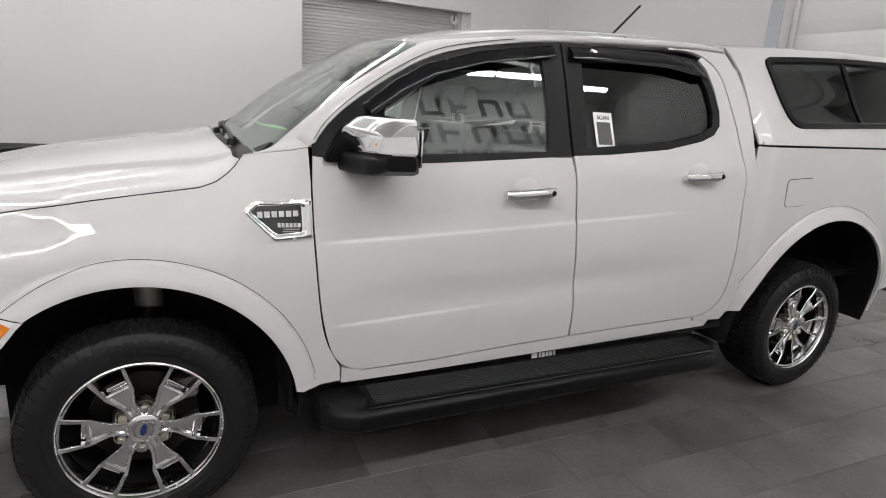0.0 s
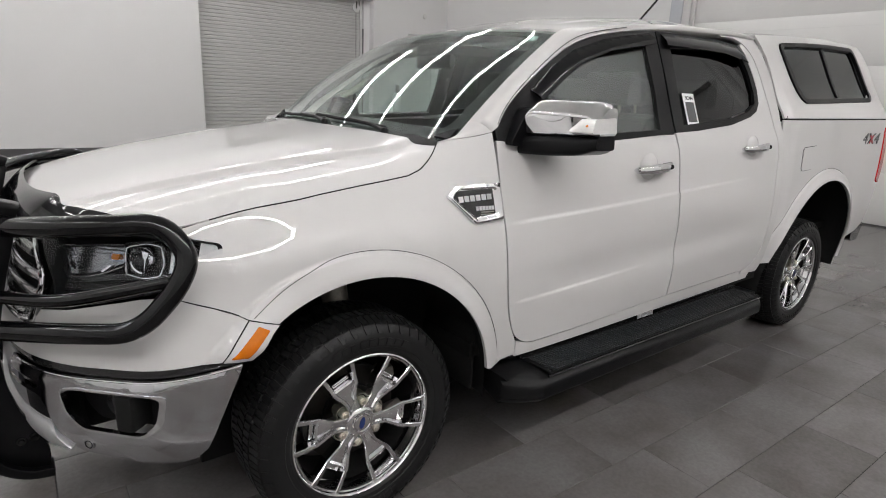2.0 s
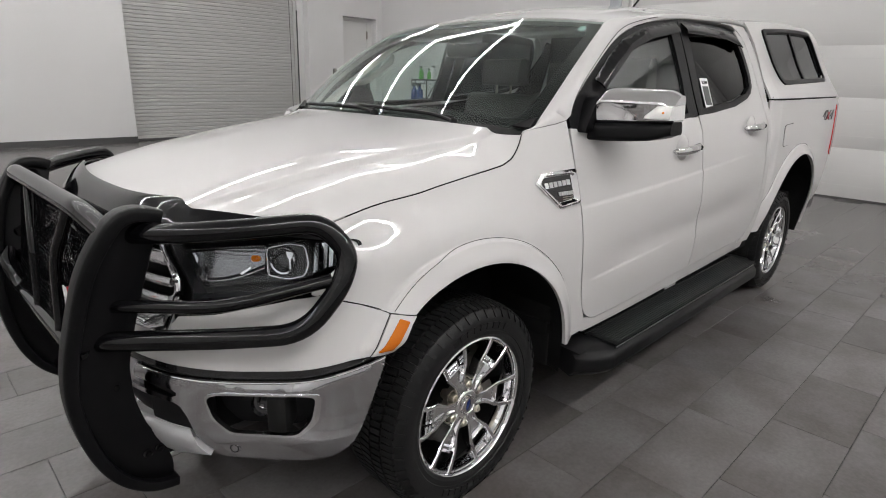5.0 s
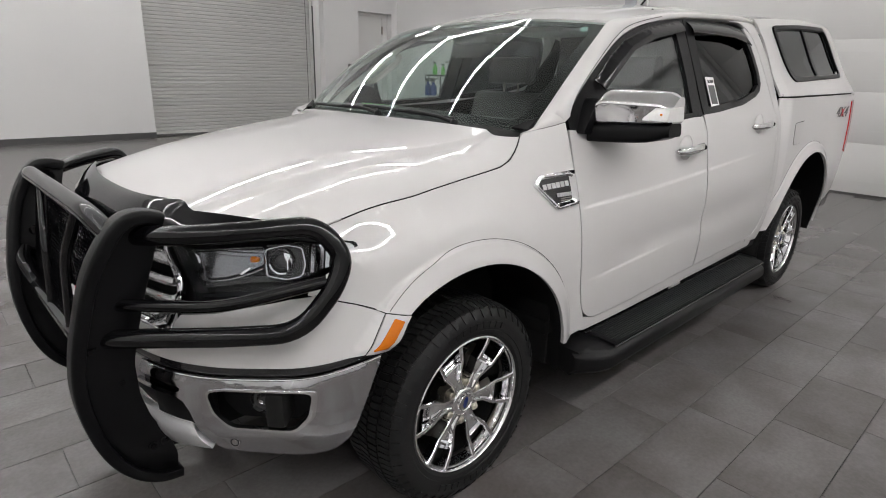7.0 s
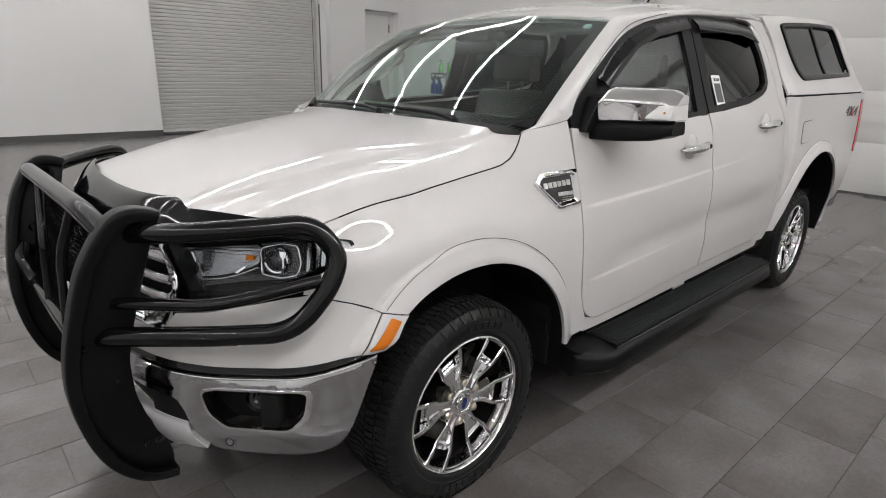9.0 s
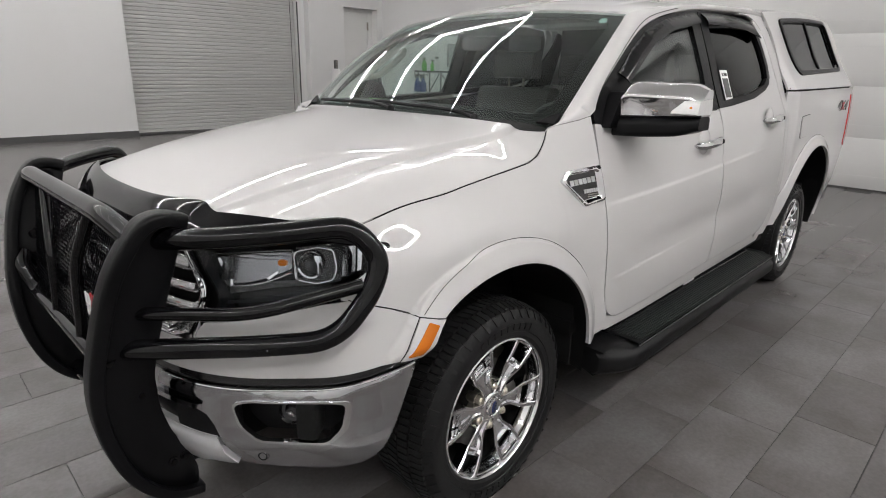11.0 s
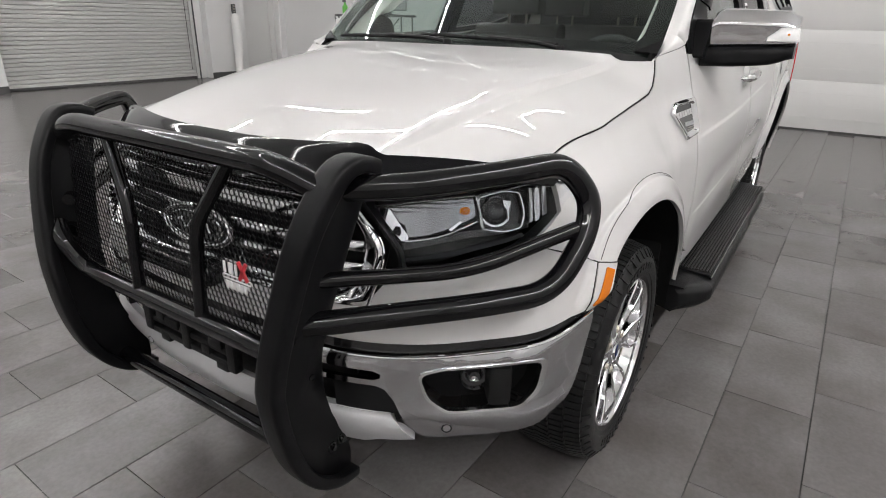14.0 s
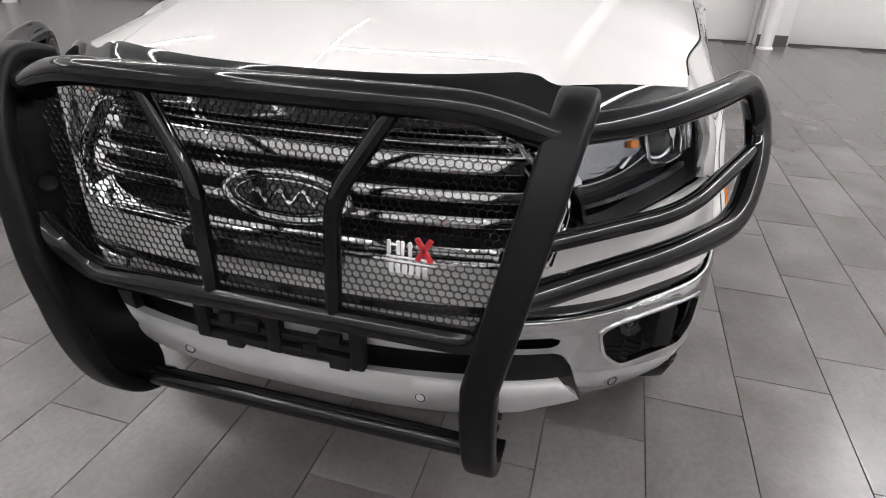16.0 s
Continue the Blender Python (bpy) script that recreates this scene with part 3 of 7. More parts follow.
def wrap(lift=0.0, lip=1.0):
    def fn(p):
        s, z = p[:, 0], p[:, 1]
        a = np.clip(np.abs(s), 0, ARC[-1])
        q = spline(ARC, PLAN, a)
        t = spline(ARC, PLAN, np.clip(a + 0.01, 0, ARC[-1])) - spline(ARC, PLAN, np.clip(a - 0.01, 0, ARC[-1]))
        t /= np.linalg.norm(t, axis=1)[:, None]
        t[a < 0.012] = (0, 1)
        inward = spline(TUCK_Z, TUCK, z) - lift - lip * swell(q[:, 0], z) * step((z - 0.66) / 0.06)
        x, y = q[:, 0] + t[:, 1] * inward, q[:, 1] - t[:, 0] * inward
        return np.c_[x, np.where(s < 0, -y, y), z]

    return fn


NOSE_Z = np.arange(0.40, 1.12, 0.01)
NOSE_X = np.arange(-0.72, -0.151, 0.01)
_s = np.linspace(0.3, ARC[-1] - 0.012, 160)
NOSE = np.array([np.interp(NOSE_X, q[:, 0], q[:, 1]) for q in (wrap(0.0, 0.0)(np.c_[_s, np.full(160, z)]) for z in NOSE_Z)])


def nose_width(x, z):
    """Half width of the nose surface at x and z."""
    fx = np.clip((x - NOSE_X[0]) / 0.01, 0, len(NOSE_X) - 1.001)
    fz = np.clip((z - NOSE_Z[0]) / 0.01, 0, len(NOSE_Z) - 1.001)
    i, j = fx.astype(int), fz.astype(int)
    u, v = fx - i, fz - j
    return (NOSE[j, i] * (1 - u) + NOSE[j, i + 1] * u) * (1 - v) + (NOSE[j + 1, i] * (1 - u) + NOSE[j + 1, i + 1] * u) * v


def shoulder(x):
    return 0.955 + 0.0487 * (x - 0.54)


def scoop(x):
    return 0.664 + 0.047 * (x - 0.62)


def crease_points(x0, x1):
    """Points that carry the creases of the doors."""
    xs = np.arange(x0, x1, 0.012)
    return [(x, float(line(x)) + d) for line in (shoulder, scoop) for d in (-0.010, -0.006, -0.002, 0.002, 0.006, 0.010, 0.014, 0.018, 0.022, 0.027) for x in xs]


def half_width(x, z):
    blend = step((-0.15 - x) / 0.2)
    w = SIDE(x, z) * (1 - blend) + nose_width(x, z) * blend + swell(x, z)
    # a shoulder ledge and a long shallow scoop low in the doors
    doors = step((x - 0.50) / 0.2)
    w = w + 0.0038 * (1 - step((z - shoulder(x)) / 0.015)) * doors * step((2.4 - x) / 0.7) - 0.004 * doors
    w = w + 0.012 * np.exp(-(((z - 0.925) / 0.065) ** 2)) * step((x + 0.55) / 0.2) * step((0.50 - x) / 0.35)
    w = w - 0.010 * np.exp(-(((z - 0.745 - 0.03 * (x - 1.2)) / 0.07) ** 2)) * step((x - 0.60) / 0.35) * step((2.6 - x) / 0.6)
    w = w + 0.0034 * (1 - step((z - scoop(x)) / 0.012)) * step((x - 0.58) / 0.12) * step((1.5 - x) / 0.7)
    # the fender rolls over towards the hood
    top = np.interp(x, [q[0] for q in HOOD_LINE], [q[1] for q in HOOD_LINE])
    deep = 0.145 + 0.22 * step((x - 0.08) / 0.26)
    return w - 0.026 * step((z - top + deep) / (deep + 0.005)) * step((0.60 - x) / 0.30) * step((x + 0.6) / 0.1)


def on_side(s, lift=0.0):
    return lambda p: np.c_[p[:, 0], s * (half_width(p[:, 0], p[:, 1]) + lift), p[:, 1]]


def on_bed(s, lift=0.0):
    return lambda p: np.c_[p[:, 0], s * (BED(p[:, 0], p[:, 1]) + swell(p[:, 0], p[:, 1]) + lift - (0.026 + 0.030 * step((p[:, 1] - 1.10) / 0.2)) * (1 - step((p[:, 0] - 2.595) / 0.11))), p[:, 1]]


def arc(cx, cz, r, a0, a1, n=24):
    return [(cx + r * math.cos(radians(a)), cz + r * math.sin(radians(a))) for a in np.linspace(a0, a1, n)]


def lips(cx, cz, r0, r1, a0, a1):
    """Points that carry an arch lip's crease."""
    rs = (r0 + 0.012, r0 + 0.026, r1 - 0.030, r1 - 0.020, r1 - 0.012, r1 - 0.0082, r1 - 0.0055, r1 - 0.0027, r1 + 0.0003, r1 + 0.008)
    return [q for r in rs for q in arc(cx, cz, r, a0, a1, int(radians(a1 - a0) * r / 0.0075))]


def pane_face(s, outline, lift):
    """A gently bowed pane fitted to the body side within the outline."""
    q = dense(outline, 0.03)
    terms = lambda x, z: np.c_[np.ones_like(x), x, z, z * z]
    fit = np.linalg.lstsq(terms(q[:, 0], q[:, 1]), half_width(q[:, 0], q[:, 1]), rcond=None)[0]
    return lambda p: np.c_[p[:, 0], s * (terms(p[:, 0], p[:, 1]) @ fit + lift), p[:, 1]]


def visor_face(s, top):
    """A visor that rolls out from its top edge and hangs a little clear of the glass."""
    line = np.concatenate([np.linspace(p, q, 40, endpoint=False) for p, q in zip(np.array(top), np.array(top)[1:])] + [np.array(top)[-1:]])

    def fn(p):
        d = np.array([np.sqrt(((line - q) ** 2).sum(1).min()) for q in p])
        lift = 0.004 + 0.026 * np.sin(np.clip(d / 0.045, 0, 1) * np.pi / 2) ** 0.8 - 0.006 * np.clip((d - 0.035) / 0.03, 0, 1)
        return on_side(s)(p) + np.c_[np.zeros(len(p)), s * lift, np.zeros(len(p))]

    return fn


# edge lines in x and z
DOOR_FRONT = [(0.547, 1.285), (0.543, 1.16), (0.542, 1.03), (0.549, 0.88), (0.562, 0.74), (0.590, 0.606), (0.625, 0.532), (0.675, 0.497), (0.72, 0.488)]
MID_GAP = [(1.560, 1.285), (1.571, 1.20), (1.574, 1.09), (1.585, 0.884), (1.600, 0.762), (1.618, 0.60), (1.622, 0.515)]
REAR_GAP = [(2.520, 1.40), (2.523, 1.28), (2.534, 1.20), (2.526, 1.10), (2.524, 0.834), (2.520, 0.70), (2.49, 0.59), (2.43, 0.54), (2.35, 0.525)]
CAB_REAR = [(2.624, 1.40), (2.612, 1.25), (2.605, 1.10), (2.602, 0.95), (2.604, 0.74), (2.596, 0.62), (2.56, 0.51), (2.54, 0.49)]
BELT = [(0.548, 1.245), (0.75, 1.228), (0.95, 1.232), (1.45, 1.262), (1.56, 1.268)]
BELT_R = [(1.57, 1.27), (1.75, 1.278), (2.07, 1.305), (2.28, 1.345), (2.36, 1.40)]
DOOR_TOP = [(0.560, 1.285), (0.585, 1.325), (0.652, 1.394), (0.735, 1.457), (0.842, 1.525), (0.976, 1.592), (1.187, 1.650), (1.40, 1.685), (1.56, 1.703)]
DOOR_TOP_R = [(1.57, 1.704), (1.85, 1.722), (2.15, 1.728), (2.35, 1.715), (2.43, 1.665), (2.48, 1.55), (2.512, 1.40)]
HOOD_LINE = [(-0.475, 1.026), (-0.43, 1.038), (-0.27, 1.069), (-0.10, 1.098), (0.03, 1.116), (0.12, 1.127), (0.20, 1.138), (0.25, 1.156), (0.285, 1.182), (0.31, 1.207), (0.328, 1.232)]


def shifted(line, dx=0.0, dz=0.0):
    return [(x + dx, z + dz) for x, z in line]


def truck_side(s, fine):
    """Fender, doors, cab corner and bed side; s: -1 for the driver's side, fine: mesh size."""
    out = (0, s, 0)
    fender = [(-0.350, 0.791), (-0.43, 0.830), (-0.545, 0.870), (-0.535, 0.895), (-0.455, 0.935), (-0.432, 0.99), (-0.475, 1.015)] + shifted(HOOD_LINE, 0.0, -0.003) + [(0.338, 1.236), (0.365, 1.241), (0.42, 1.249), (0.48, 1.258), (0.535, 1.270)]
    fender += shifted(smooth_line(DOOR_FRONT[1:7], 24).tolist(), -0.006) + [(0.632, 0.508), (0.635, 0.452), (0.50, 0.438)]
    fender += arc(0, HUB_Z, ARCH_F, 8, 125, 60)
    skin("front_fender", fender, on_side(s), PAINT, truck, fine, 0.014, out=out, extra=lips(0, HUB_Z, ARCH_F, 0.556, 10, 128) + [(x, float(np.interp(x, [q[0] for q in HOOD_LINE], [q[1] for q in HOOD_LINE])) - d) for d in (0.008, 0.015, 0.022, 0.029, 0.036, 0.044) for x in np.arange(-0.42, 0.30, 0.011)])
    door_f = smooth_line(DOOR_FRONT[1:], 40).tolist() + [(1.0, 0.492), (1.35, 0.507)]
    door_f += shifted(smooth_line(MID_GAP[1:], 40).tolist()[::-1], -0.004) + [(1.555, 1.262)] + BELT[3:0:-1] + [(0.548, 1.243)]
    front = skin("front_door", door_f, on_side(s), PAINT, truck, fine, 0.014, out=out, extra=crease_points(0.56, 1.60) if s < 0 else ())
    door_r = shifted(smooth_line(MID_GAP[1:], 40).tolist(), 0.004) + [(1.95, 0.522)] + smooth_line(REAR_GAP[1:], 40).tolist()[::-1]
    door_r += smooth_line(DOOR_TOP_R[3:], 12).tolist()[::-1] + [(2.33, 1.70)] + [(2.37, 1.66), (2.40, 1.58), (2.415, 1.48), (2.405, 1.415)] + BELT_R[::-1][1:]
    rear = skin("rear_door", door_r, on_side(s), PAINT, truck, fine, 0.014, out=out, extra=crease_points(1.59, 2.45) if s < 0 else ())
    corner = shifted(smooth_line(REAR_GAP[1:], 40).tolist(), 0.006, -0.004) + [(2.36, 0.502)] + smooth_line(CAB_REAR, 40).tolist()[::-1] + [(2.612, 1.55), (2.575, 1.66), (2.512, 1.745), (2.33, 1.745), (2.15, 1.737)] + shifted(smooth_line(DOOR_TOP_R[2:], 30).tolist(), 0.006, 0.004)
    skin("cab_corner", corner, on_side(s), PAINT, truck, fine, 0.014, out=out)
    sill = [(0.64, 0.503)] + [(0.72, 0.482), (1.0, 0.486), (1.35, 0.501), (1.62, 0.509), (1.95, 0.516), (2.35, 0.519), (2.35, 0.500), (2.47, 0.491), (2.45, 0.462), (0.64, 0.440)]
    skin("rocker_panel", sill, on_side(s, -0.004), PAINT, truck, fine, 0.03, out=out)
    bed = shifted(smooth_line(CAB_REAR[1:], 40).tolist(), 0.006) + [(2.612, 0.522)] + arc(AXLE_R, HUB_Z + 0.03, ARCH_R, 168, 0, 60) + [(3.80, 0.52), (4.10, 0.56), (4.20, 0.62), (4.215, 0.90), (4.15, 0.93), (4.165, 1.30), (4.235, 1.31), (4.245, 1.352), (2.625, 1.335)]
    side_panel = skin("bed_side", bed, on_bed(s), PAINT, truck, fine, 0.014, out=out, extra=lips(AXLE_R, HUB_Z + 0.03, ARCH_R, 0.645, 2, 176))
    fuel = rounded([(2.80, 1.055), (2.80, 1.185), (2.985, 1.195), (2.985, 1.10), (2.95, 1.062)], 0.025)
    if s < 0:
        skin("fuel_door", fuel, on_bed(s, 0.0035), PAINT, side_panel, 0.025, 0.006, out=out)
        rim = rounded([(2.7975, 1.0525), (2.7975, 1.1875), (2.9875, 1.1975), (2.9875, 1.099), (2.951, 1.0595)], 0.027)
        skin("fuel_door_seam", rim, on_bed(s, 0.0012), DARK, side_panel, 0.025, 0.002, out=out)
    # dark lining behind the gaps
    back = [(-0.30, 0.90), (-0.40, 1.0), (0.25, 1.14), (0.40, 1.26), (0.60, 1.27), (0.66, 1.22), (1.5, 1.24), (2.3, 1.32), (2.45, 1.6), (2.45, 1.69), (2.50, 1.68), (2.57, 1.60), (2.615, 1.30), (2.63, 0.9), (2.60, 0.5), (0.60, 0.46)] + arc(0, HUB_Z, ARCH_F + 0.03, 5, 112, 24)
    skin("inner_panel", back, on_side(s, -0.035), DARK, truck, 0.06, 0.01, out=out)

    # window surround, panes, rain visors
    ring = smooth_line(DOOR_TOP, 50).tolist() + [(1.555, 1.27)] + BELT[3:0:-1] + [(0.60, 1.236), (0.549, 1.247), (0.547, 1.283)]
    pane = [(0.78, 1.255), (0.80, 1.41), (0.865, 1.462), (0.969, 1.525), (1.062, 1.566), (1.182, 1.60), (1.318, 1.62), (1.462, 1.632), (1.468, 1.43), (1.452, 1.282)]
    skin("window_surround", ring, on_side(s, 0.002), SATIN, front, 0.03, 0.02, [pane], out=out, label="black window surround")
    skin("window_pane", [(x * 0.995 + 0.006, z * 1.0) for x, z in pane], pane_face(s, pane, -0.014), SIDE_GLASS, front, 0.04, 0.004, out=out, label="clear side window").visible_shadow = False
    top_r = [(1.568, 1.702), (1.85, 1.708), (2.10, 1.712), (2.30, 1.700), (2.365, 1.64), (2.395, 1.56), (2.41, 1.48), (2.40, 1.415), (2.36, 1.375)]
    ring_r = top_r + BELT_R[:4][::-1]
    pane_r = [(1.64, 1.302), (1.655, 1.64), (2.02, 1.662), (2.30, 1.665), (2.35, 1.57), (2.368, 1.47), (2.352, 1.41), (2.27, 1.372), (2.07, 1.335)]
    skin("window_surround", ring_r, on_side(s, 0.002), SATIN, rear, 0.03, 0.02, [pane_r], out=out, label="black window surround")
    skin("window_pane", pane_r, pane_face(s, pane_r, -0.014), PRIVACY, rear, 0.04, 0.004, out=out, label="dark privacy glass").visible_shadow = False
    visor = [(0.72, 1.42), (0.842, 1.508), (0.976, 1.577), (1.187, 1.637), (1.40, 1.672), (1.515, 1.69), (1.515, 1.645), (1.40, 1.625), (1.19, 1.592), (1.0, 1.535), (0.88, 1.465), (0.75, 1.385)]
    skin("rain_visor", visor, visor_face(s, visor[:6]), VISOR, front, 0.012, 0.006, out=out, label="smoked black rain visor", edge=0.012)
    visor_r = [(1.60, 1.692), (1.85, 1.70), (2.10, 1.702), (2.28, 1.69), (2.36, 1.635), (2.34, 1.62), (2.10, 1.648), (1.85, 1.648), (1.60, 1.645)]
    skin("rain_visor", visor_r, visor_face(s, visor_r[:5]), VISOR, rear, 0.012, 0.006, out=out, label="smoked black rain visor", edge=0.012)
    for door, x, z in ((front, 1.342, 1.130), (rear, 2.238, 1.196)):
        handle(door, s, x, z)


def handle(door, s, x, z):
    """A chrome door handle with a dished cup behind it."""
    y = float(half_width(np.array([x]), np.array([z]))[0])
    cup = moved(lathe([(0.0, 0.016), (0.035, 0.013), (0.058, 0.003), (0.064, -0.002)], 28), Matrix.Translation((x - 0.005, s * (y + 0.001), z)) @ Matrix.Diagonal((1.05, s, 0.95, 1)))
    bmesh.ops.transform(cup, matrix=Matrix.Identity(4), verts=cup.verts)
    part("handle_cup", moved(cup, Matrix.Translation((0, -s * 0.0, 0))), PAINT, door, "dished white handle cup")
    rings = []
    for k, (dx, dy, hh, th) in enumerate([(-0.105, 0.004, 0.006, 0.006), (-0.10, 0.016, 0.015, 0.012), (-0.07, 0.036, 0.018, 0.013), (0.0, 0.044, 0.019, 0.013), (0.07, 0.042, 0.021, 0.014), (0.105, 0.030, 0.019, 0.014), (0.12, 0.006, 0.008, 0.008)]):
        rings.append([(x + dx, s * (y + dy + th * math.sin(a) * 0.9), z + 0.06 * dx + hh * math.cos(a)) for a in np.linspace(0, 2 * np.pi, 14, endpoint=False)])
    part("door_handle", loft(rings), CHROME, door, "chrome handle")
    part("lock", moved(lathe([(0.0, -0.006), (0.009, -0.006), (0.011, 0.0), (0.0, 0.0)], 16), Matrix.Translation((x + 0.088, s * (y + 0.0475), z + 0.005)) @ Matrix.Diagonal((1, -s, 1, 1))), DARK, door)


truck_side(-1, 0.022)
truck_side(1, 0.05)

# ---- glass house: windshield, pillars, roof ----
def screen(p):
    u, v = p[:, 0], p[:, 1]
    low = np.c_[0.335 + 0.060 * u**2, 0.705 * u, 1.262 - 0.026 * u**2]
    high = np.c_[0.930 + 0.030 * u**2, 0.620 * u, 1.676 - 0.034 * u**2]
    q = low + (high - low) * v[:, None]
    q[:, 1] *= 1 + 0.03 * np.sin(np.pi * np.clip(v, 0, 1))
    return q + np.outer(0.026 * np.sin(np.pi * np.clip(v, -0.2, 1.2)), (-0.5, 0, 0.8))


skin("windshield", [(-1, -0.03), (1, -0.03), (1, 1), (-1, 1)], screen, WINDSHIELD, truck, 0.07, 0.006, out=(-0.5, 0, 0.8), label="curved clear windshield").visible_shadow = False
edge_band = rounded([(-0.90, 0.07), (0.90, 0.07), (0.925, 0.94), (-0.925, 0.94)], 0.09)
skin("windshield_border", [(-0.999, -0.02), (0.999, -0.02), (0.999, 0.999), (-0.999, 0.999)], lambda p: screen(p) - (-0.004, 0, 0.0072), LAMP_BLACK, truck, 0.07, 0.002, [edge_band], out=(-0.5, 0, 0.8), label="black printed windshield border")

EDGE = lambda s: np.concatenate([screen(np.c_[np.full(16, s), np.linspace(0.0, 1, 16)]), np.array([(1.12, s * 0.632, 1.677), (1.30, s * 0.634, 1.703), (1.55, s * 0.630, 1.731), (1.85, s * 0.627, 1.754), (2.15, s * 0.622, 1.769), (2.38, s * 0.614, 1.772), (2.50, s * 0.60, 1.760)])])
for s in (-1, 1):
    top = smooth_line(DOOR_TOP + [(1.85, 1.722), (2.15, 1.738), (2.33, 1.746), (2.512, 1.746)] + [], 60)
    low3 = np.c_[top[:, 0], s * (half_width(top[:, 0], top[:, 1]) + 0.001), top[:, 1] + 0.004]
    base = np.array([(0.330, 1.238), (0.365, 1.243), (0.42, 1.251), (0.48, 1.260), (0.535, 1.272)])
    foot = np.c_[base[:, 0], s * (half_width(base[:, 0], base[:, 1]) + 0.0005), base[:, 1]]
    low3 = np.concatenate([foot[-1:], low3])

    def even(line, n):
        cut = np.r_[0, np.cumsum(np.linalg.norm(np.diff(line, axis=0), axis=1))]
        return np.array([np.interp(np.linspace(0, cut[-1], n), cut, line[:, k]) for k in range(3)]).T

    def strip(low, high, swelling):
        rows = []
        for v in np.linspace(0, 1, 9):
            bulge = 0.012 * math.sin(math.pi * v) * swelling
            rows.append(low + (high - low) * v + np.outer(bulge, (-0.25, s * 0.75, 0.6)))
        inner = [(low + high) / 2 - np.array((0, s * 0.03, 0.03))]
        return loft([np.array(c) for c in zip(*(rows + inner))], closed=True)

    edge = EDGE(s)
    cut = np.r_[0, np.cumsum(np.linalg.norm(np.diff(edge, axis=0), axis=1))]
    edge = spline(cut, edge, np.linspace(0.004, cut[-1] * 0.9999, 240))
    first = int(np.argmax(edge[:, 0] > 0.475))
    part("pillar_foot", strip(even(foot, 20), even(edge[: first + 1], 20), np.linspace(0.5, 1, 20)), PAINT, truck, "white pillar foot", 1.2)
    bm = strip(even(low3, 70), even(edge[first:], 70), np.ones(70))
    rail = part("roof_rail", bm, PAINT, truck, "white pillar and roof rail", 1.2)
    lo_line, hi_line = even(low3, 70), even(edge[first:], 70)
    seam = lo_line + (hi_line - lo_line) * np.linspace(0.05, 0.45, 70)[:, None] + np.array((-0.25, s * 0.75, 0.6)) * 0.0118
    part("pillar_seam", tube(seam[1:32], 0.0014, 0.001, 8), DARK, rail, "dark panel gap")


def roof(p):
    x, u = p[:, 0], p[:, 1]
    e = EDGE(1)[15:]
    yy = spline(e[:, 0], e[:, 1], np.clip(x, 0.96, 2.5))
    ze = spline(e[:, 0], e[:, 2], np.clip(x, 0.96, 2.5))
    zc = spline([0.92, 1.1, 1.3, 1.7, 2.1, 2.5], [1.675, 1.718, 1.756, 1.803, 1.820, 1.806], x)
    ribs = 0.005 * step((0.35 - np.abs(np.abs(u) - 0.45)) / 0.06) * step((x - 1.1) / 0.15) * step((2.35 - x) / 0.1)
    return np.c_[x, yy * u, ze + (zc - ze) * (1 - np.abs(u) ** 2.2) + ribs]


skin("roof", [(0.933 + 0.03 * u * u, u) for u in np.linspace(-1, 1, 25)] + [(2.5, 1), (2.5, -1)], roof, PAINT, truck, 0.04, 0.02, out=(0, 0, 1))
part("headliner", loft([[(x, y, z) for y in np.linspace(-0.58, 0.58, 9)] for x, z in ((1.02, 1.625), (1.3, 1.67), (1.9, 1.72), (2.45, 1.72))], closed=False), LINING, truck, "light grey headliner")
bm = loft([[(x, u * w, z + c * (1 - abs(u) ** 2.2)) for u in np.linspace(-1, 1, 17)] for x, w, z, c in ((2.497, 0.60, 1.757, 0.046), (2.508, 0.632, 1.742, 0.03), (2.569, 0.668, 1.66, 0.01), (2.606, 0.712, 1.55, 0.0), (2.617, 0.772, 1.40, 0.0), (2.60, 0.826, 1.25, 0.0))], closed=False)
part("cab_rear_panel", bm, PAINT, truck, "white cab rear panel", 1.2)
part("cab_back", box((2.47, -0.60, 0.6), (2.49, 0.60, 1.72), 0.01), TRIM, truck)

# antenna
ant = part("antenna", tube([(2.36, 0.0, 1.815), (2.36, 0.0, 1.845), (2.50, -0.05, 2.02)], 0.006, 0.01, 10), PLASTIC, truck, "black whip antenna")
part("antenna_base", moved(box((2.30, -0.025, 1.808), (2.42, 0.025, 1.842), 0.012), Matrix.Identity(4)), PLASTIC, ant)

# ---- hood ----
HOOD_X = np.linspace(-0.47, 0.328, 40)
HOOD_W = half_width(HOOD_X, np.interp(HOOD_X, [q[0] for q in HOOD_LINE], [q[1] for q in HOOD_LINE])) - 0.006


def dome_edge(x):
    """Half width of the raised middle of the hood."""
    return 0.556 + 0.163 * x


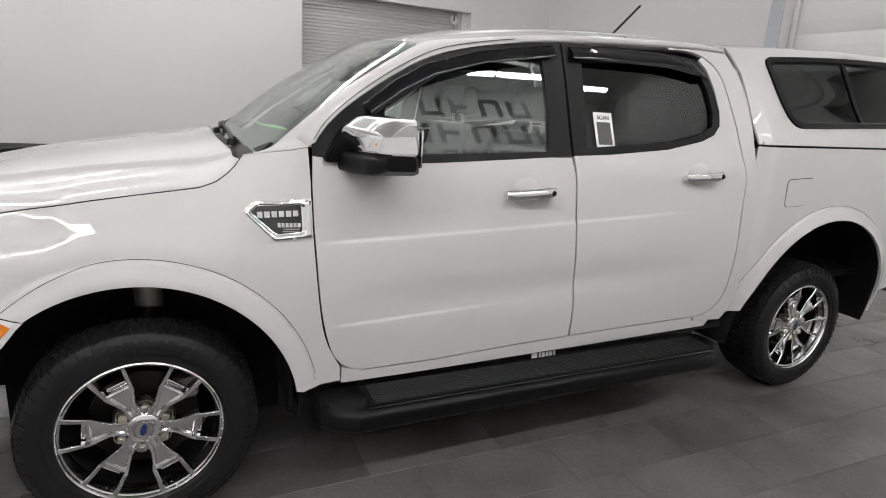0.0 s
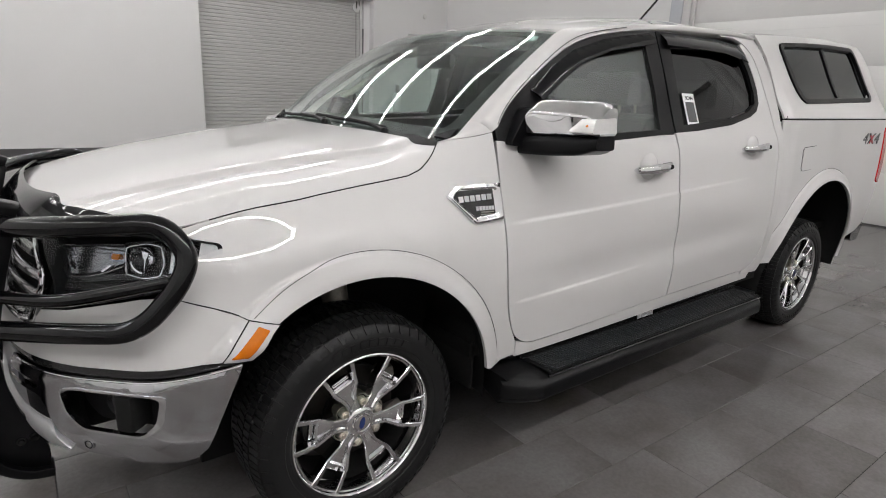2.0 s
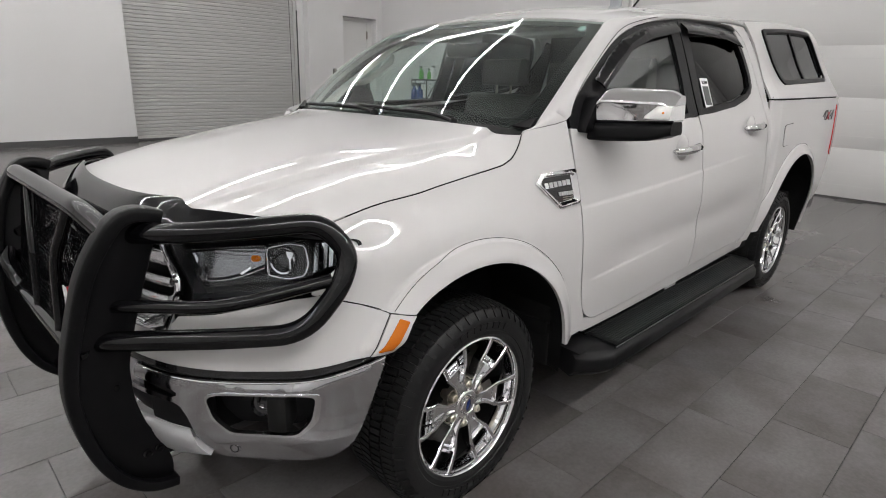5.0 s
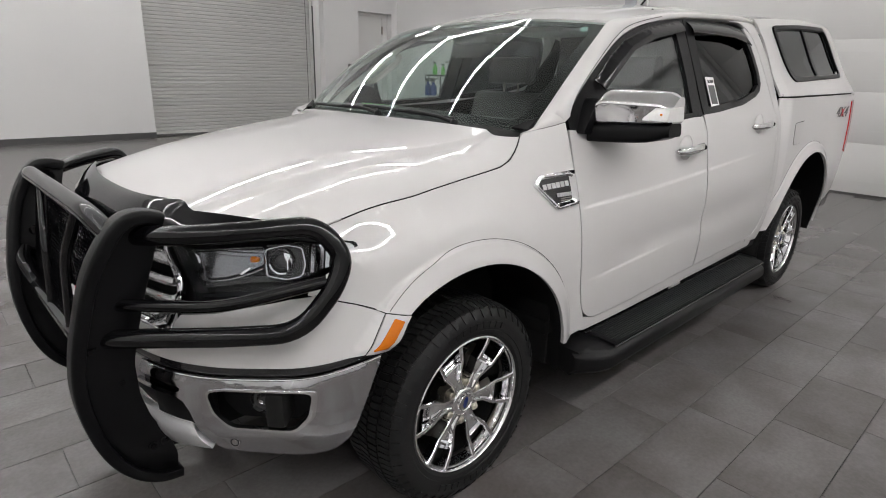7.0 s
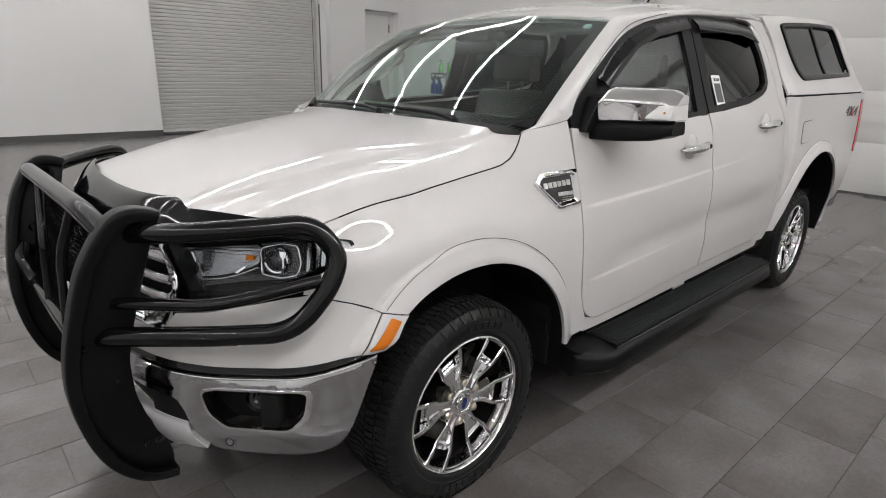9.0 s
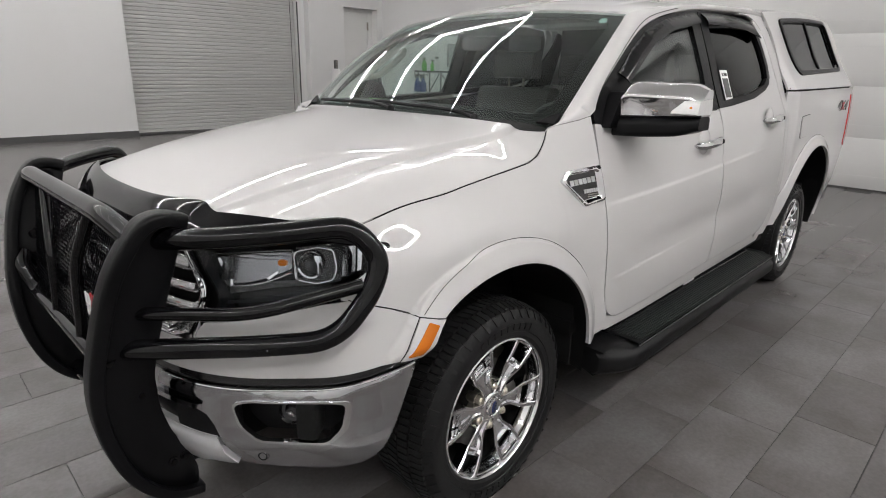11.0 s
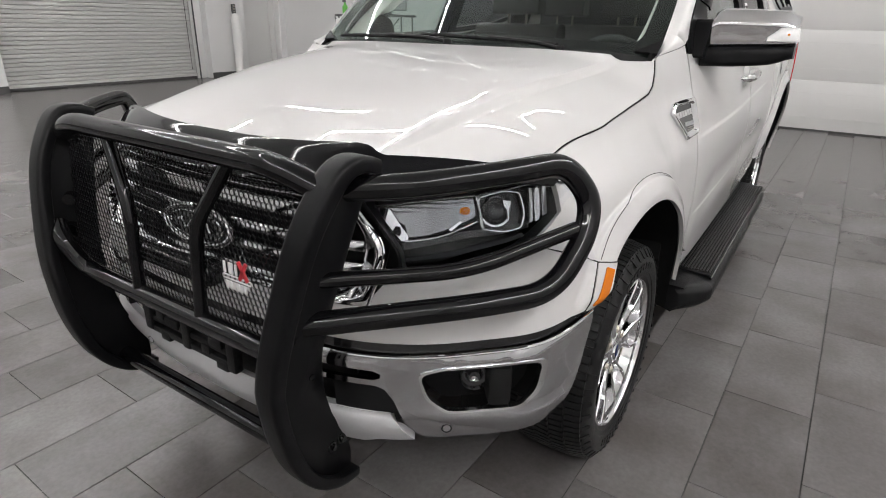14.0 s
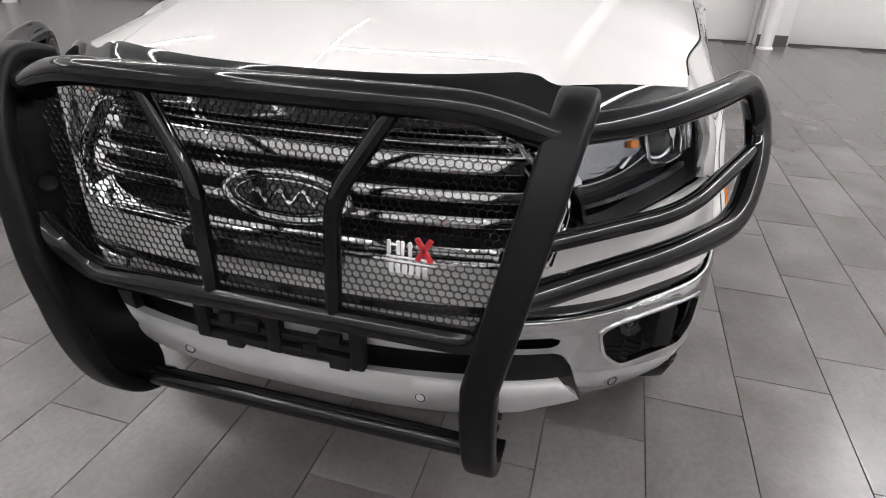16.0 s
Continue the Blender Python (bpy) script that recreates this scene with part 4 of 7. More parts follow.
def hood(p):
    x, y = p[:, 0], p[:, 1]
    zc = spline([-1.0, -0.85, -0.7, -0.5, -0.2, 0.1, 0.3, 0.4], [0.93, 1.012, 1.062, 1.108, 1.162, 1.206, 1.234, 1.25], x)
    ze = spline([-1.0, -0.70, -0.43, -0.27, -0.10, 0.03, 0.12, 0.20, 0.25, 0.285, 0.31, 0.328, 0.40], [0.90, 0.983, 1.038, 1.069, 1.098, 1.116, 1.128, 1.140, 1.158, 1.184, 1.209, 1.234, 1.32], x)
    a = np.abs(y)
    dome = 0.017 * step((dome_edge(x) - a) / 0.03) * (0.25 + 0.75 * step((x + 0.85) / 0.5))
    return np.c_[x, y, ze + (zc - ze) * (1 - np.clip(a / np.interp(x, HOOD_X, HOOD_W), 0, 1.1) ** 4.2) + dome]


def hood_edge(x):
    """The half width of the hood at its shut line."""
    z = np.interp(x, [q[0] for q in HOOD_LINE], [q[1] for q in HOOD_LINE])
    return float(half_width(np.array([x]), np.array([z]))[0]) - 0.005


side_pts = [(x, hood_edge(x)) for x in np.linspace(-0.47, 0.322, 40)]
nose = [(-0.797 + 0.327 * (abs(u)) ** 2.6, u * side_pts[0][1]) for u in np.linspace(-1, 1, 33)]
rear_line = [(0.287 + 0.035 * abs(u) ** 2.6, u * side_pts[-1][1]) for u in np.linspace(1, -1, 25)]
skin("hood", [(x, -y) for x, y in side_pts[::-1]] + nose[1:-1] + side_pts + rear_line[1:-1], hood, PAINT, truck, 0.016, 0.005, out=(0, 0, 1), extra=[(x, k * (dome_edge(x) - d)) for k in (-1, 1) for d in np.linspace(-0.004, 0.034, 11) for x in np.arange(-0.74, 0.28, 0.011)])
for s in (-1, 1):
    lx = np.linspace(-0.40, 0.326, 70)
    lz = np.interp(lx, [q[0] for q in HOOD_LINE], [q[1] for q in HOOD_LINE])
    part("hood_seal", tube(np.c_[lx, s * (half_width(lx, lz) - 0.0028), lz - 0.002], 0.0018, 0.001, 8), DARK, truck, "dark hood shut line seal")
part("cowl", loft([[(x + 0.03 * abs(u) ** 2.2, u * 0.70, z - 0.022 * u * u - (0.05 if x < 0.30 else 0.012) * abs(u) ** 6) for u in np.linspace(-1, 1, 25)] for x, z in ((0.26, 1.222), (0.31, 1.236), (0.352, 1.262))], closed=False), PLASTIC, truck, "black cowl panel")
# wipers, parked low on the glass
for y0, y1 in ((-0.40, 0.16), (0.03, 0.60)):
    pa, pm, pb = screen(np.array([(y0 / 0.72, -0.03), ((y0 + 0.10) / 0.72, 0.0), ((y0 + y1) / 1.44, 0.012)])) + (-0.012, 0, 0.010)
    arm = part("wiper", tube([pa, pm, pb], 0.008, 0.05, 8), PLASTIC, truck, "black windshield wiper")
    pc, pd = screen(np.array([((y0 + 0.02) / 0.72, -0.004), (y1 / 0.72, 0.022)])) + (-0.010, 0, 0.010)
    part("blade", tube([pc, (pc + pd) / 2 + (-0.006, 0, 0.002), pd], 0.007, 0.1, 6), PLASTIC, arm)
    part("pivot_cap", moved(lathe([(0.0, -0.014), (0.010, -0.013), (0.015, -0.006), (0.016, 0.010)], 16), Matrix.Translation(pa) @ Matrix.Rotation(radians(-90), 4, "X")), PLASTIC, arm)
# corner trims at the foot of the pillars and stickers inside the glass
for k in (-1, 1):
    skin("cowl_corner", [(k * 0.90, 0.0), (k * 0.998, 0.0), (k * 0.998, 0.075), (k * 0.97, 0.06)], lambda p: screen(p) + (-0.008, 0, 0.010), PLASTIC, truck, 0.02, 0.01, out=(-0.5, 0, 0.8), label="black cowl corner trim")
STICKER = material("pale_green_sticker", (0.36, 0.56, 0.50), 0.5, 0, 0, grain=0.05)
skin("service_sticker", rounded([(-0.895, 0.895), (-0.845, 0.895), (-0.845, 0.955), (-0.895, 0.955)], 0.02), lambda p: screen(p) - (-0.004, 0, 0.0062), STICKER, truck, 0.02, 0.001, out=(-0.5, 0, 0.8), label="pale green windshield sticker")
skin("inspection_sticker", rounded([(0.72, 0.90), (0.86, 0.90), (0.86, 0.95), (0.72, 0.95)], 0.01), lambda p: screen(p) - (-0.004, 0, 0.0062), STICKER, truck, 0.03, 0.001, out=(-0.5, 0, 0.8), label="pale windshield sticker")

# ---- bed, topper, tail ----
TX = [2.4, 2.8, 3.4, 4.0, 4.4]
TZ = [1.30, 1.36, 1.47, 1.60, 1.73, 1.80, 1.88]
TOP = Sheet(TX, TZ, [
    [0.850, 0.832, 0.768, 0.705, 0.655, 0.622, 0.57],
    [0.862, 0.842, 0.774, 0.712, 0.662, 0.628, 0.57],
    [0.866, 0.846, 0.776, 0.712, 0.660, 0.626, 0.57],
    [0.862, 0.842, 0.772, 0.708, 0.655, 0.620, 0.56],
    [0.845, 0.825, 0.757, 0.695, 0.64, 0.605, 0.55],
])


def on_topper(s, lift=0.0):
    return lambda p: np.c_[p[:, 0], s * (TOP(p[:, 0], p[:, 1]) + lift - 0.030 * (1 - step((p[:, 0] - 2.60) / 0.11)) * step((1.60 - p[:, 1]) / 0.2)), p[:, 1]]


topper_line = [(2.628, 1.345), (2.622, 1.50), (2.583, 1.66), (2.526, 1.745), (2.50, 1.772), (2.9, 1.805), (3.4, 1.833), (3.9, 1.846), (4.12, 1.832), (4.20, 1.70), (4.27, 1.50), (4.285, 1.36)]
win = rounded([(2.745, 1.752), (3.30, 1.795), (3.92, 1.815), (4.06, 1.50), (4.02, 1.47), (2.875, 1.430)], [0.05, 0.3, 0.05, 0.02, 0.02, 0.06], 6)
win_in = rounded([(2.78, 1.732), (3.30, 1.772), (3.90, 1.790), (4.025, 1.51), (4.0, 1.492), (2.895, 1.454)], [0.04, 0.3, 0.04, 0.02, 0.02, 0.05], 6)
topper = None
for s in (-1, 1):
    topper = skin("topper_side", topper_line, on_topper(s), SHELL, truck, 0.04 if s > 0 else 0.03, 0.012, [win_in], out=(0, s, 0), label="white fibreglass topper side")
    skin("window_surround", win, on_topper(s, 0.012), SATIN, topper, 0.03, 0.02, [win_in], out=(0, s, 0), label="black window surround")
    skin("window_pane", win_in, on_topper(s, -0.008), PRIVACY, topper, 0.05, 0.004, out=(0, s, 0), label="dark privacy glass").visible_shadow = False
    skin("window_divider", [(3.37, 1.772), (3.40, 1.774), (3.475, 1.478), (3.445, 1.476)], on_topper(s, 0.0), SATIN, topper, 0.03, 0.01, out=(0, s, 0))
roof_x = np.linspace(2.50, 4.12, 22)
ridge = np.interp(roof_x, [q[0] for q in topper_line[4:9]], [q[1] for q in topper_line[4:9]])
rings = []
for x, z in zip(roof_x, ridge):
    wide = float(TOP(np.array([x]), np.array([z]))[0])
    over = [(x, u * wide, z + 0.030 * (1 - u**4)) for u in np.linspace(-1, 1, 25)]
    rings.append(over + [(px, py * 0.985, pz - 0.014) for px, py, pz in over[::-1]])
bm = loft(rings)
part("topper_roof", bm, SHELL, truck, "white topper roof", 1.2)
part("topper_front", box((2.64, -0.60, 1.36), (2.655, 0.60, 1.77), 0.004), SHELL, truck)
part("topper_rear", box((4.11, -0.60, 1.36), (4.13, 0.60, 1.80), 0.004), PRIVACY, truck, "dark rear topper window")
part("topper_rail", loft([[(x, y, z + dz) for y, dz in ((-0.825, 0), (0.825, 0), (0.825, 0.03), (-0.825, 0.03))] for x, z in ((2.645, 1.325), (4.25, 1.34))]), DARK, truck, "dark seal under the topper")
part("tailgate", box((4.20, -0.74, 0.62), (4.25, 0.74, 1.34), 0.012), PAINT, truck)
part("bed_floor", box((2.66, -0.74, 0.60), (4.20, 0.74, 0.64)), DARK, truck)
for s in (-1, 1):
    lamp = [(4.155, 0.935), (4.17, 1.298), (4.232, 1.305), (4.24, 1.20), (4.235, 1.0), (4.215, 0.91)]
    skin("tail_lamp", lamp, on_bed(s, 0.006), RED, truck, 0.03, 0.04, out=(0, s, 0), label="red tail lamp")
bm = loft([[(x, y, z) for x, z in rounded([(4.16, 0.46), (4.16, 0.62), (4.33, 0.62), (4.36, 0.56), (4.30, 0.46)], 0.02, 3)] for y in (-0.80, -0.74, 0.74, 0.80)])
part("rear_bumper", bm, CLADDING, truck, "chrome step bumper")

# ---- front clip, on a surface wrapped round the nose ----
def arc_at(y):
    return float(np.interp(y, PLAN[:, 1], ARC))


def ARC_X(x):
    return float(np.interp(x, PLAN[4:, 0], ARC[4:]))


FWD = (-1, 0, 0)


def skid_face(p):
    """The lower lip leans back above its crease."""
    base, up = wrap(0.0)(p), wrap(0.01)(p)
    k = -0.6 + 2.0 * step((0.487 - p[:, 1]) / 0.034)
    return base + (up - base) * k[:, None]


def ledge(lift=0.0):
    """The nose surface with a shoulder under the bumper's top edge."""
    def fn(p):
        base, up = wrap(lift)(p), wrap(lift + 0.01)(p)
        top = 0.645 + 0.030 * np.clip((np.abs(p[:, 0]) - 0.55) / 0.5, 0, 1)
        k = 1.0 * step((top - p[:, 1]) / 0.022) - 0.7 * step((0.50 - p[:, 1]) / 0.09)
        return base + (up - base) * k[:, None]

    return fn


LENS_DARK = material("dark_lamp_lens", (0.03, 0.03, 0.032), 0.05, 0, 0.8, grain=0.2, grain_scale=180)
S = arc_at
for s in (-1, 1):
    sgn = lambda pts: [(s * a, z) for a, z in pts]
    fine = 0.022 if s < 0 else 0.04
    # white cover round the lamps, down to a black strip
    cover = [(0.0, 0.672), (S(0.48), 0.672), (S(0.63), 0.675), (S(0.74), 0.681), (S(0.82), 0.690), (1.0385, 0.689), (1.0735, 0.7385), (1.1125, 0.789), (ARC_X(-0.43), 0.826), (ARC_X(-0.545), 0.866), (S(0.75), 0.860), (S(0.60), 0.815), (S(0.51), 0.80), (S(0.47), 0.750), (0.0, 0.750)]
    skin("bumper_cover", sgn(cover), wrap(), PAINT, truck, fine, 0.012, out=FWD)
    flare_end = [(1.0395, 0.688), (1.0745, 0.738), (1.1135, 0.788), (1.150, 0.7795), (1.187, 0.7705), (1.169, 0.752), (1.137, 0.708), (1.112, 0.681), (1.075, 0.684)]
    skin("arch_flare_end", sgn(flare_end), wrap(0.002), PAINT, truck, 0.015, 0.012, out=FWD, label="white end of the wheel arch flare", edge=0.008)
    low_line = [(0.0, 0.645), (S(0.48), 0.645), (S(0.63), 0.650), (S(0.74), 0.656), (S(0.82), 0.668), (1.065, 0.672), (1.088, 0.676), (1.10, 0.680)]
    top_line = [(0.0, 0.671), (S(0.48), 0.671), (S(0.63), 0.674), (S(0.74), 0.680), (S(0.82), 0.689), (1.065, 0.697), (1.092, 0.712), (1.112, 0.712)]
    skin("bumper_trim", sgn(low_line + top_line[::-1]), wrap(-0.007), GRIT, truck, 0.03, 0.02, out=FWD, label="gloss black strip above the bumper")
    # chrome bumper with fog lamp opening and lower intake
    fog = rounded([(S(0.585), 0.602), (S(0.60), 0.545), (S(0.635), 0.507), (S(0.755), 0.505), (S(0.778), 0.545), (S(0.783), 0.612), (S(0.76), 0.618), (S(0.62), 0.615)], 0.018)
    metal = [(S(0.34), 0.584), (S(0.495), 0.584), (S(0.509), 0.590), (S(0.511), 0.600), (S(0.495), 0.607), (S(0.36), 0.608), (S(0.36), 0.642), (S(0.48), 0.643), (S(0.63), 0.648), (S(0.74), 0.654), (S(0.82), 0.666), (1.06, 0.671), (1.090, 0.676), (1.080, 0.655), (1.055, 0.60), (1.020, 0.52), (0.990, 0.445), (0.965, 0.418), (S(0.80), 0.404), (S(0.70), 0.406), (S(0.60), 0.412), (S(0.575), 0.435), (S(0.553), 0.480), (S(0.535), 0.535), (S(0.518), 0.562), (S(0.500), 0.570), (S(0.34), 0.571)]
    bumper = skin("bumper", sgn(metal), ledge(), CLADDING, truck, fine, 0.012, [sgn(fog)], out=FWD, label="chrome front bumper corner", edge=0.015)
    crest = wrap(0.0015)(np.array(sgn([(a, z - 0.0035) for a, z in smooth_line([(S(0.40), 0.642), (S(0.48), 0.643), (S(0.63), 0.648), (S(0.74), 0.654), (S(0.82), 0.666), (1.06, 0.671), (1.086, 0.675)], 50)])))
    part("bumper_crest", tube(crest, 0.0045, 0.001, 10), CHROME, bumper, "bright top edge")
    lip = rounded([(S(0.58), 0.608), (S(0.594), 0.543), (S(0.632), 0.500), (S(0.758), 0.498), (S(0.785), 0.542), (S(0.789), 0.618), (S(0.76), 0.623), (S(0.62), 0.620)], 0.018)
    skin("fog_lamp_rim", sgn(lip), ledge(0.003), CHROME, bumper, 0.02, 0.01, [sgn(fog)], out=FWD, label="bright opening rim", edge=0.012)
    pocket = skin("fog_lamp_pocket", sgn(lip), wrap(-0.055), PLASTIC, bumper, 0.03, 0.01, out=FWD, label="black pocket")
    cx, cy = -0.655, s * 0.665
    fog_lamp = part("fog_lamp", moved(lathe([(0.0, -0.006), (0.014, -0.004), (0.022, 0.006), (0.030, 0.004), (0.033, -0.008), (0.036, 0.0), (0.036, 0.04)], 28), Matrix.Translation((cx + 0.008, cy - s * 0.006, 0.560)) @ Matrix.Rotation(radians(-90 + s * -38 if s > 0 else -90 + 38), 4, "Z")), LENS_DARK, bumper, "round fog lamp")
    part("fog_bulb", moved(lathe([(0.0, -0.008), (0.006, -0.007), (0.009, 0.004)], 16), Matrix.Translation((cx + 0.006, cy - s * 0.007, 0.560)) @ Matrix.Rotation(radians(-90 - s * 38), 4, "Z")), REFLECTOR, fog_lamp)
    part("fog_lamp_frame", moved(box((-0.05, -0.045, -0.052), (0.05, 0.01, 0.052), 0.012), Matrix.Translation((cx + 0.03, cy + s * 0.022, 0.560)) @ Matrix.Rotation(radians(-s * 38), 4, "Z")), LINER, bumper)
    # parking sensors
    for y, z in ((0.635, 0.452), (0.248, 0.437)):
        q = (ledge(0.002) if y > 0.4 else wrap(0.0155))(np.array([(s * S(y), z)]))[0]
        ang = -90 if y < 0.4 else -90 + s * -38
        ring = part("parking_sensor", moved(lathe([(0.0, -0.001), (0.009, -0.001), (0.0095, 0.001), (0.0115, 0.001), (0.0125, -0.0012), (0.0155, 0.0), (0.016, 0.01)], 24), Matrix.Translation(q) @ Matrix.Rotation(radians(ang), 4, "Z")), CLADDING if y > 0.4 else SILVER, truck, "round parking sensor")
        part("sensor_gap", moved(lathe([(0.0096, 0.002), (0.0098, -0.0016), (0.0114, -0.0016), (0.0118, 0.002)], 24), Matrix.Translation(q) @ Matrix.Rotation(radians(ang), 4, "Z")), LINER, ring, "dark ring gap")
    # silver skid wing and black intake
    wing = [(0.0, 0.370), (0.0, 0.482), (S(0.35), 0.486), (S(0.525), 0.487), (S(0.575), 0.415), (S(0.50), 0.405), (S(0.46), 0.385), (S(0.35), 0.380), (S(0.33), 0.365)]
    skin("skid_plate", sgn(wing), skid_face, SILVER, truck, 0.022, 0.02, out=FWD, label="silver lower bumper lip")
    skin("lower_intake", sgn([(0, 0.35), (0, 0.66), (S(0.56), 0.66), (S(0.56), 0.43), (S(0.45), 0.36)]), wrap(-0.06), PLASTIC, truck, 0.05, 0.012, out=FWD, label="black lower intake")
    skin("intake_flap", sgn([(S(0.40), 0.462), (S(0.548), 0.488), (S(0.530), 0.540), (S(0.512), 0.562), (S(0.40), 0.566)]), wrap(-0.008), PLASTIC, truck, 0.03, 0.02, out=FWD)
    for z in (0.52, 0.555, 0.59):
        skin("intake_bar", sgn([(0.0, z), (0.0, z + 0.014), (S(0.44), z + 0.014), (S(0.44), z)]), wrap(-0.045), PLASTIC, truck, 0.04, 0.02, out=FWD)
    # headlamp
    lens = rounded([(S(0.545), 0.818), (S(0.538), 0.872), (S(0.435), 0.985), (S(0.55), 1.005), (S(0.70), 1.018), (S(0.79), 1.02), (1.075, 0.985), (1.055, 0.925), (S(0.77), 0.875), (S(0.62), 0.825)], 0.02)
    skin("headlamp", sgn(lens), wrap(-0.002), CLEAR, truck, fine, 0.004, out=FWD, label="clear headlamp lens").visible_shadow = False
    lamp = skin("headlamp_housing", sgn([(a * 1.0, z) for a, z in lens]), wrap(-0.075), LAMP_BLACK, truck, 0.03, 0.01, out=FWD, label="black headlamp housing")
    skin("headlamp_edge", sgn(lens), wrap(-0.006), LAMP_BLACK, truck, 0.03, 0.065, [sgn(np.array(lens) * 0 + (np.array(lens) - np.mean(lens, 0)) * 0.965 + np.mean(lens, 0))], out=FWD, label="black headlamp edge")
    refl = rounded([(S(0.490), 0.945), (S(0.548), 0.886), (S(0.600), 0.893), (S(0.655), 0.910), (S(0.690), 0.930), (S(0.687), 0.970), (S(0.600), 0.962)], 0.008)
    skin("turn_reflector", sgn(refl), wrap(-0.050), RIBBED, lamp, 0.012, 0.015, out=FWD, label="finely ribbed grey reflector")
    wedge = rounded([(S(0.472), 0.950), (S(0.512), 0.947), (S(0.556), 0.893), (S(0.556), 0.884), (S(0.541), 0.882)], 0.003)
    skin("reflector_wedge", sgn(wedge), wrap(-0.040), CHROME, lamp, 0.012, 0.010, out=FWD, label="bright slanted reflector edge", edge=0.008)
    for line in ([(S(0.472), 0.952), (S(0.600), 0.968), (S(0.688), 0.977)], [(S(0.548), 0.882), (S(0.600), 0.888), (S(0.655), 0.904), (S(0.690), 0.922)], [(S(0.690), 0.975), (S(0.696), 0.94), (S(0.700), 0.905)]):
        part("reflector_rim", tube(wrap(-0.040)(smooth_line(line, 24) * (s, 1)), 0.0022, 0.001, 8), REFLECTOR, lamp, "thin bright reflector rim")
    skin("turn_bulb", sgn(rounded([(S(0.664), 0.938), (S(0.679), 0.938), (S(0.679), 0.953), (S(0.664), 0.953)], 0.007)), wrap(-0.040), AMBER, lamp, 0.02, 0.008, out=FWD, label="amber turn bulb")
    # a glint on the reflector, laid in as a thin chrome sliver
    skin("bulb_glint", sgn([(S(0.640), 0.906), (S(0.662), 0.924), (S(0.665), 0.921), (S(0.646), 0.903)]), wrap(-0.042), CHROME, lamp, 0.02, 0.004, out=FWD, label="chrome sliver set as a glint in the reflector")
    bezel = rounded([(S(0.697), 0.905), (S(0.693), 0.972), (S(0.735), 0.984), (S(0.778), 0.978), (S(0.784), 0.935), (S(0.776), 0.905), (S(0.735), 0.897)], 0.012)
    skin("projector_bezel", sgn(bezel), wrap(-0.060), GRIT, lamp, 0.02, 0.012, out=FWD, label="dark projector bezel")
    part("bezel_rim", tube(wrap(-0.042)(np.array(list(bezel) + [bezel[0]]) * (s, 1)), 0.0024, 0.001, 8), CHROME, lamp, "thin chrome projector frame")
    q = wrap(-0.055)(np.array([(s * S(0.722), 0.938)]))[0]
    turn_out = Matrix.Translation(q) @ Matrix.Rotation(radians(-90 - s * 34), 4, "Z")
    eye = part("projector", moved(lathe([(0.0, -0.026), (0.010, -0.0245), (0.019, -0.019), (0.025, -0.010), (0.028, 0.0)], 32), turn_out), LENS_DARK, lamp, "round projector lens")
    part("projector_ring", moved(lathe([(0.0275, 0.002), (0.029, -0.010), (0.033, -0.012), (0.037, -0.002), (0.038, 0.010)], 32), turn_out), CHROME, eye, "bright projector ring")
    # the Y-shaped reflection in the projector glass, modelled as a chrome piece
    skin("projector_trim", sgn(rounded([(S(0.731), 0.968), (S(0.747), 0.965), (S(0.745), 0.954), (S(0.7415), 0.948), (S(0.7415), 0.925), (S(0.7395), 0.925), (S(0.7385), 0.948), (S(0.733), 0.955)], 0.002)), wrap(-0.030), CHROME, lamp, 0.02, 0.006, out=FWD, label="bright Y-shaped reflection on the projector, set as a chrome piece", edge=0.005)
    skin("day_light_bar", sgn([(S(0.55), 0.842), (S(0.552), 0.850), (S(0.66), 0.868), (S(0.77), 0.898), (S(0.773), 0.890), (S(0.66), 0.857)]), wrap(-0.03), LENS_DARK, lamp, 0.02, 0.012, out=FWD, label="day running light bar")
    skin("lamp_ledge", sgn([(S(0.545), 0.862), (S(0.548), 0.880), (S(0.66), 0.900), (S(0.79), 0.915), (S(0.79), 0.902), (S(0.66), 0.884)]), wrap(-0.045), GRIT, lamp, 0.014, 0.02, out=FWD, label="gloss black ledge under the reflectors", edge=0.008)
    for k in range(4):
        u0 = 0.918 + 0.018 * k
        skin("side_facet", sgn([(u0 - 0.010, 0.912 + 0.004 * k), (u0 + 0.004, 0.914 + 0.004 * k), (u0 + 0.022, 0.984), (u0 + 0.006, 0.986)]), wrap(-0.040 + 0.008 * (k % 2)), (REFLECTOR, CHROME)[k % 2], lamp, 0.02, 0.006, out=FWD, label="bright side reflector facet", edge=0.006)
    part("lamp_brow", tube(wrap(-0.025)(smooth_line([(S(0.70), 0.985), (S(0.75), 0.994), (0.93, 0.998), (0.985, 0.992)], 24) * (s, 1)), 0.003, 0.001, 8), REFLECTOR, lamp, "thin bright brow")
    # amber side marker on the arch lip
    skin("side_marker", rounded([(1.057, 0.697), (1.101, 0.694), (1.160, 0.762), (1.133, 0.775)], 0.004) * (s, 1), wrap(0.005), AMBER, truck, 0.02, 0.012, out=(0, s, 0), label="amber side marker lamp")

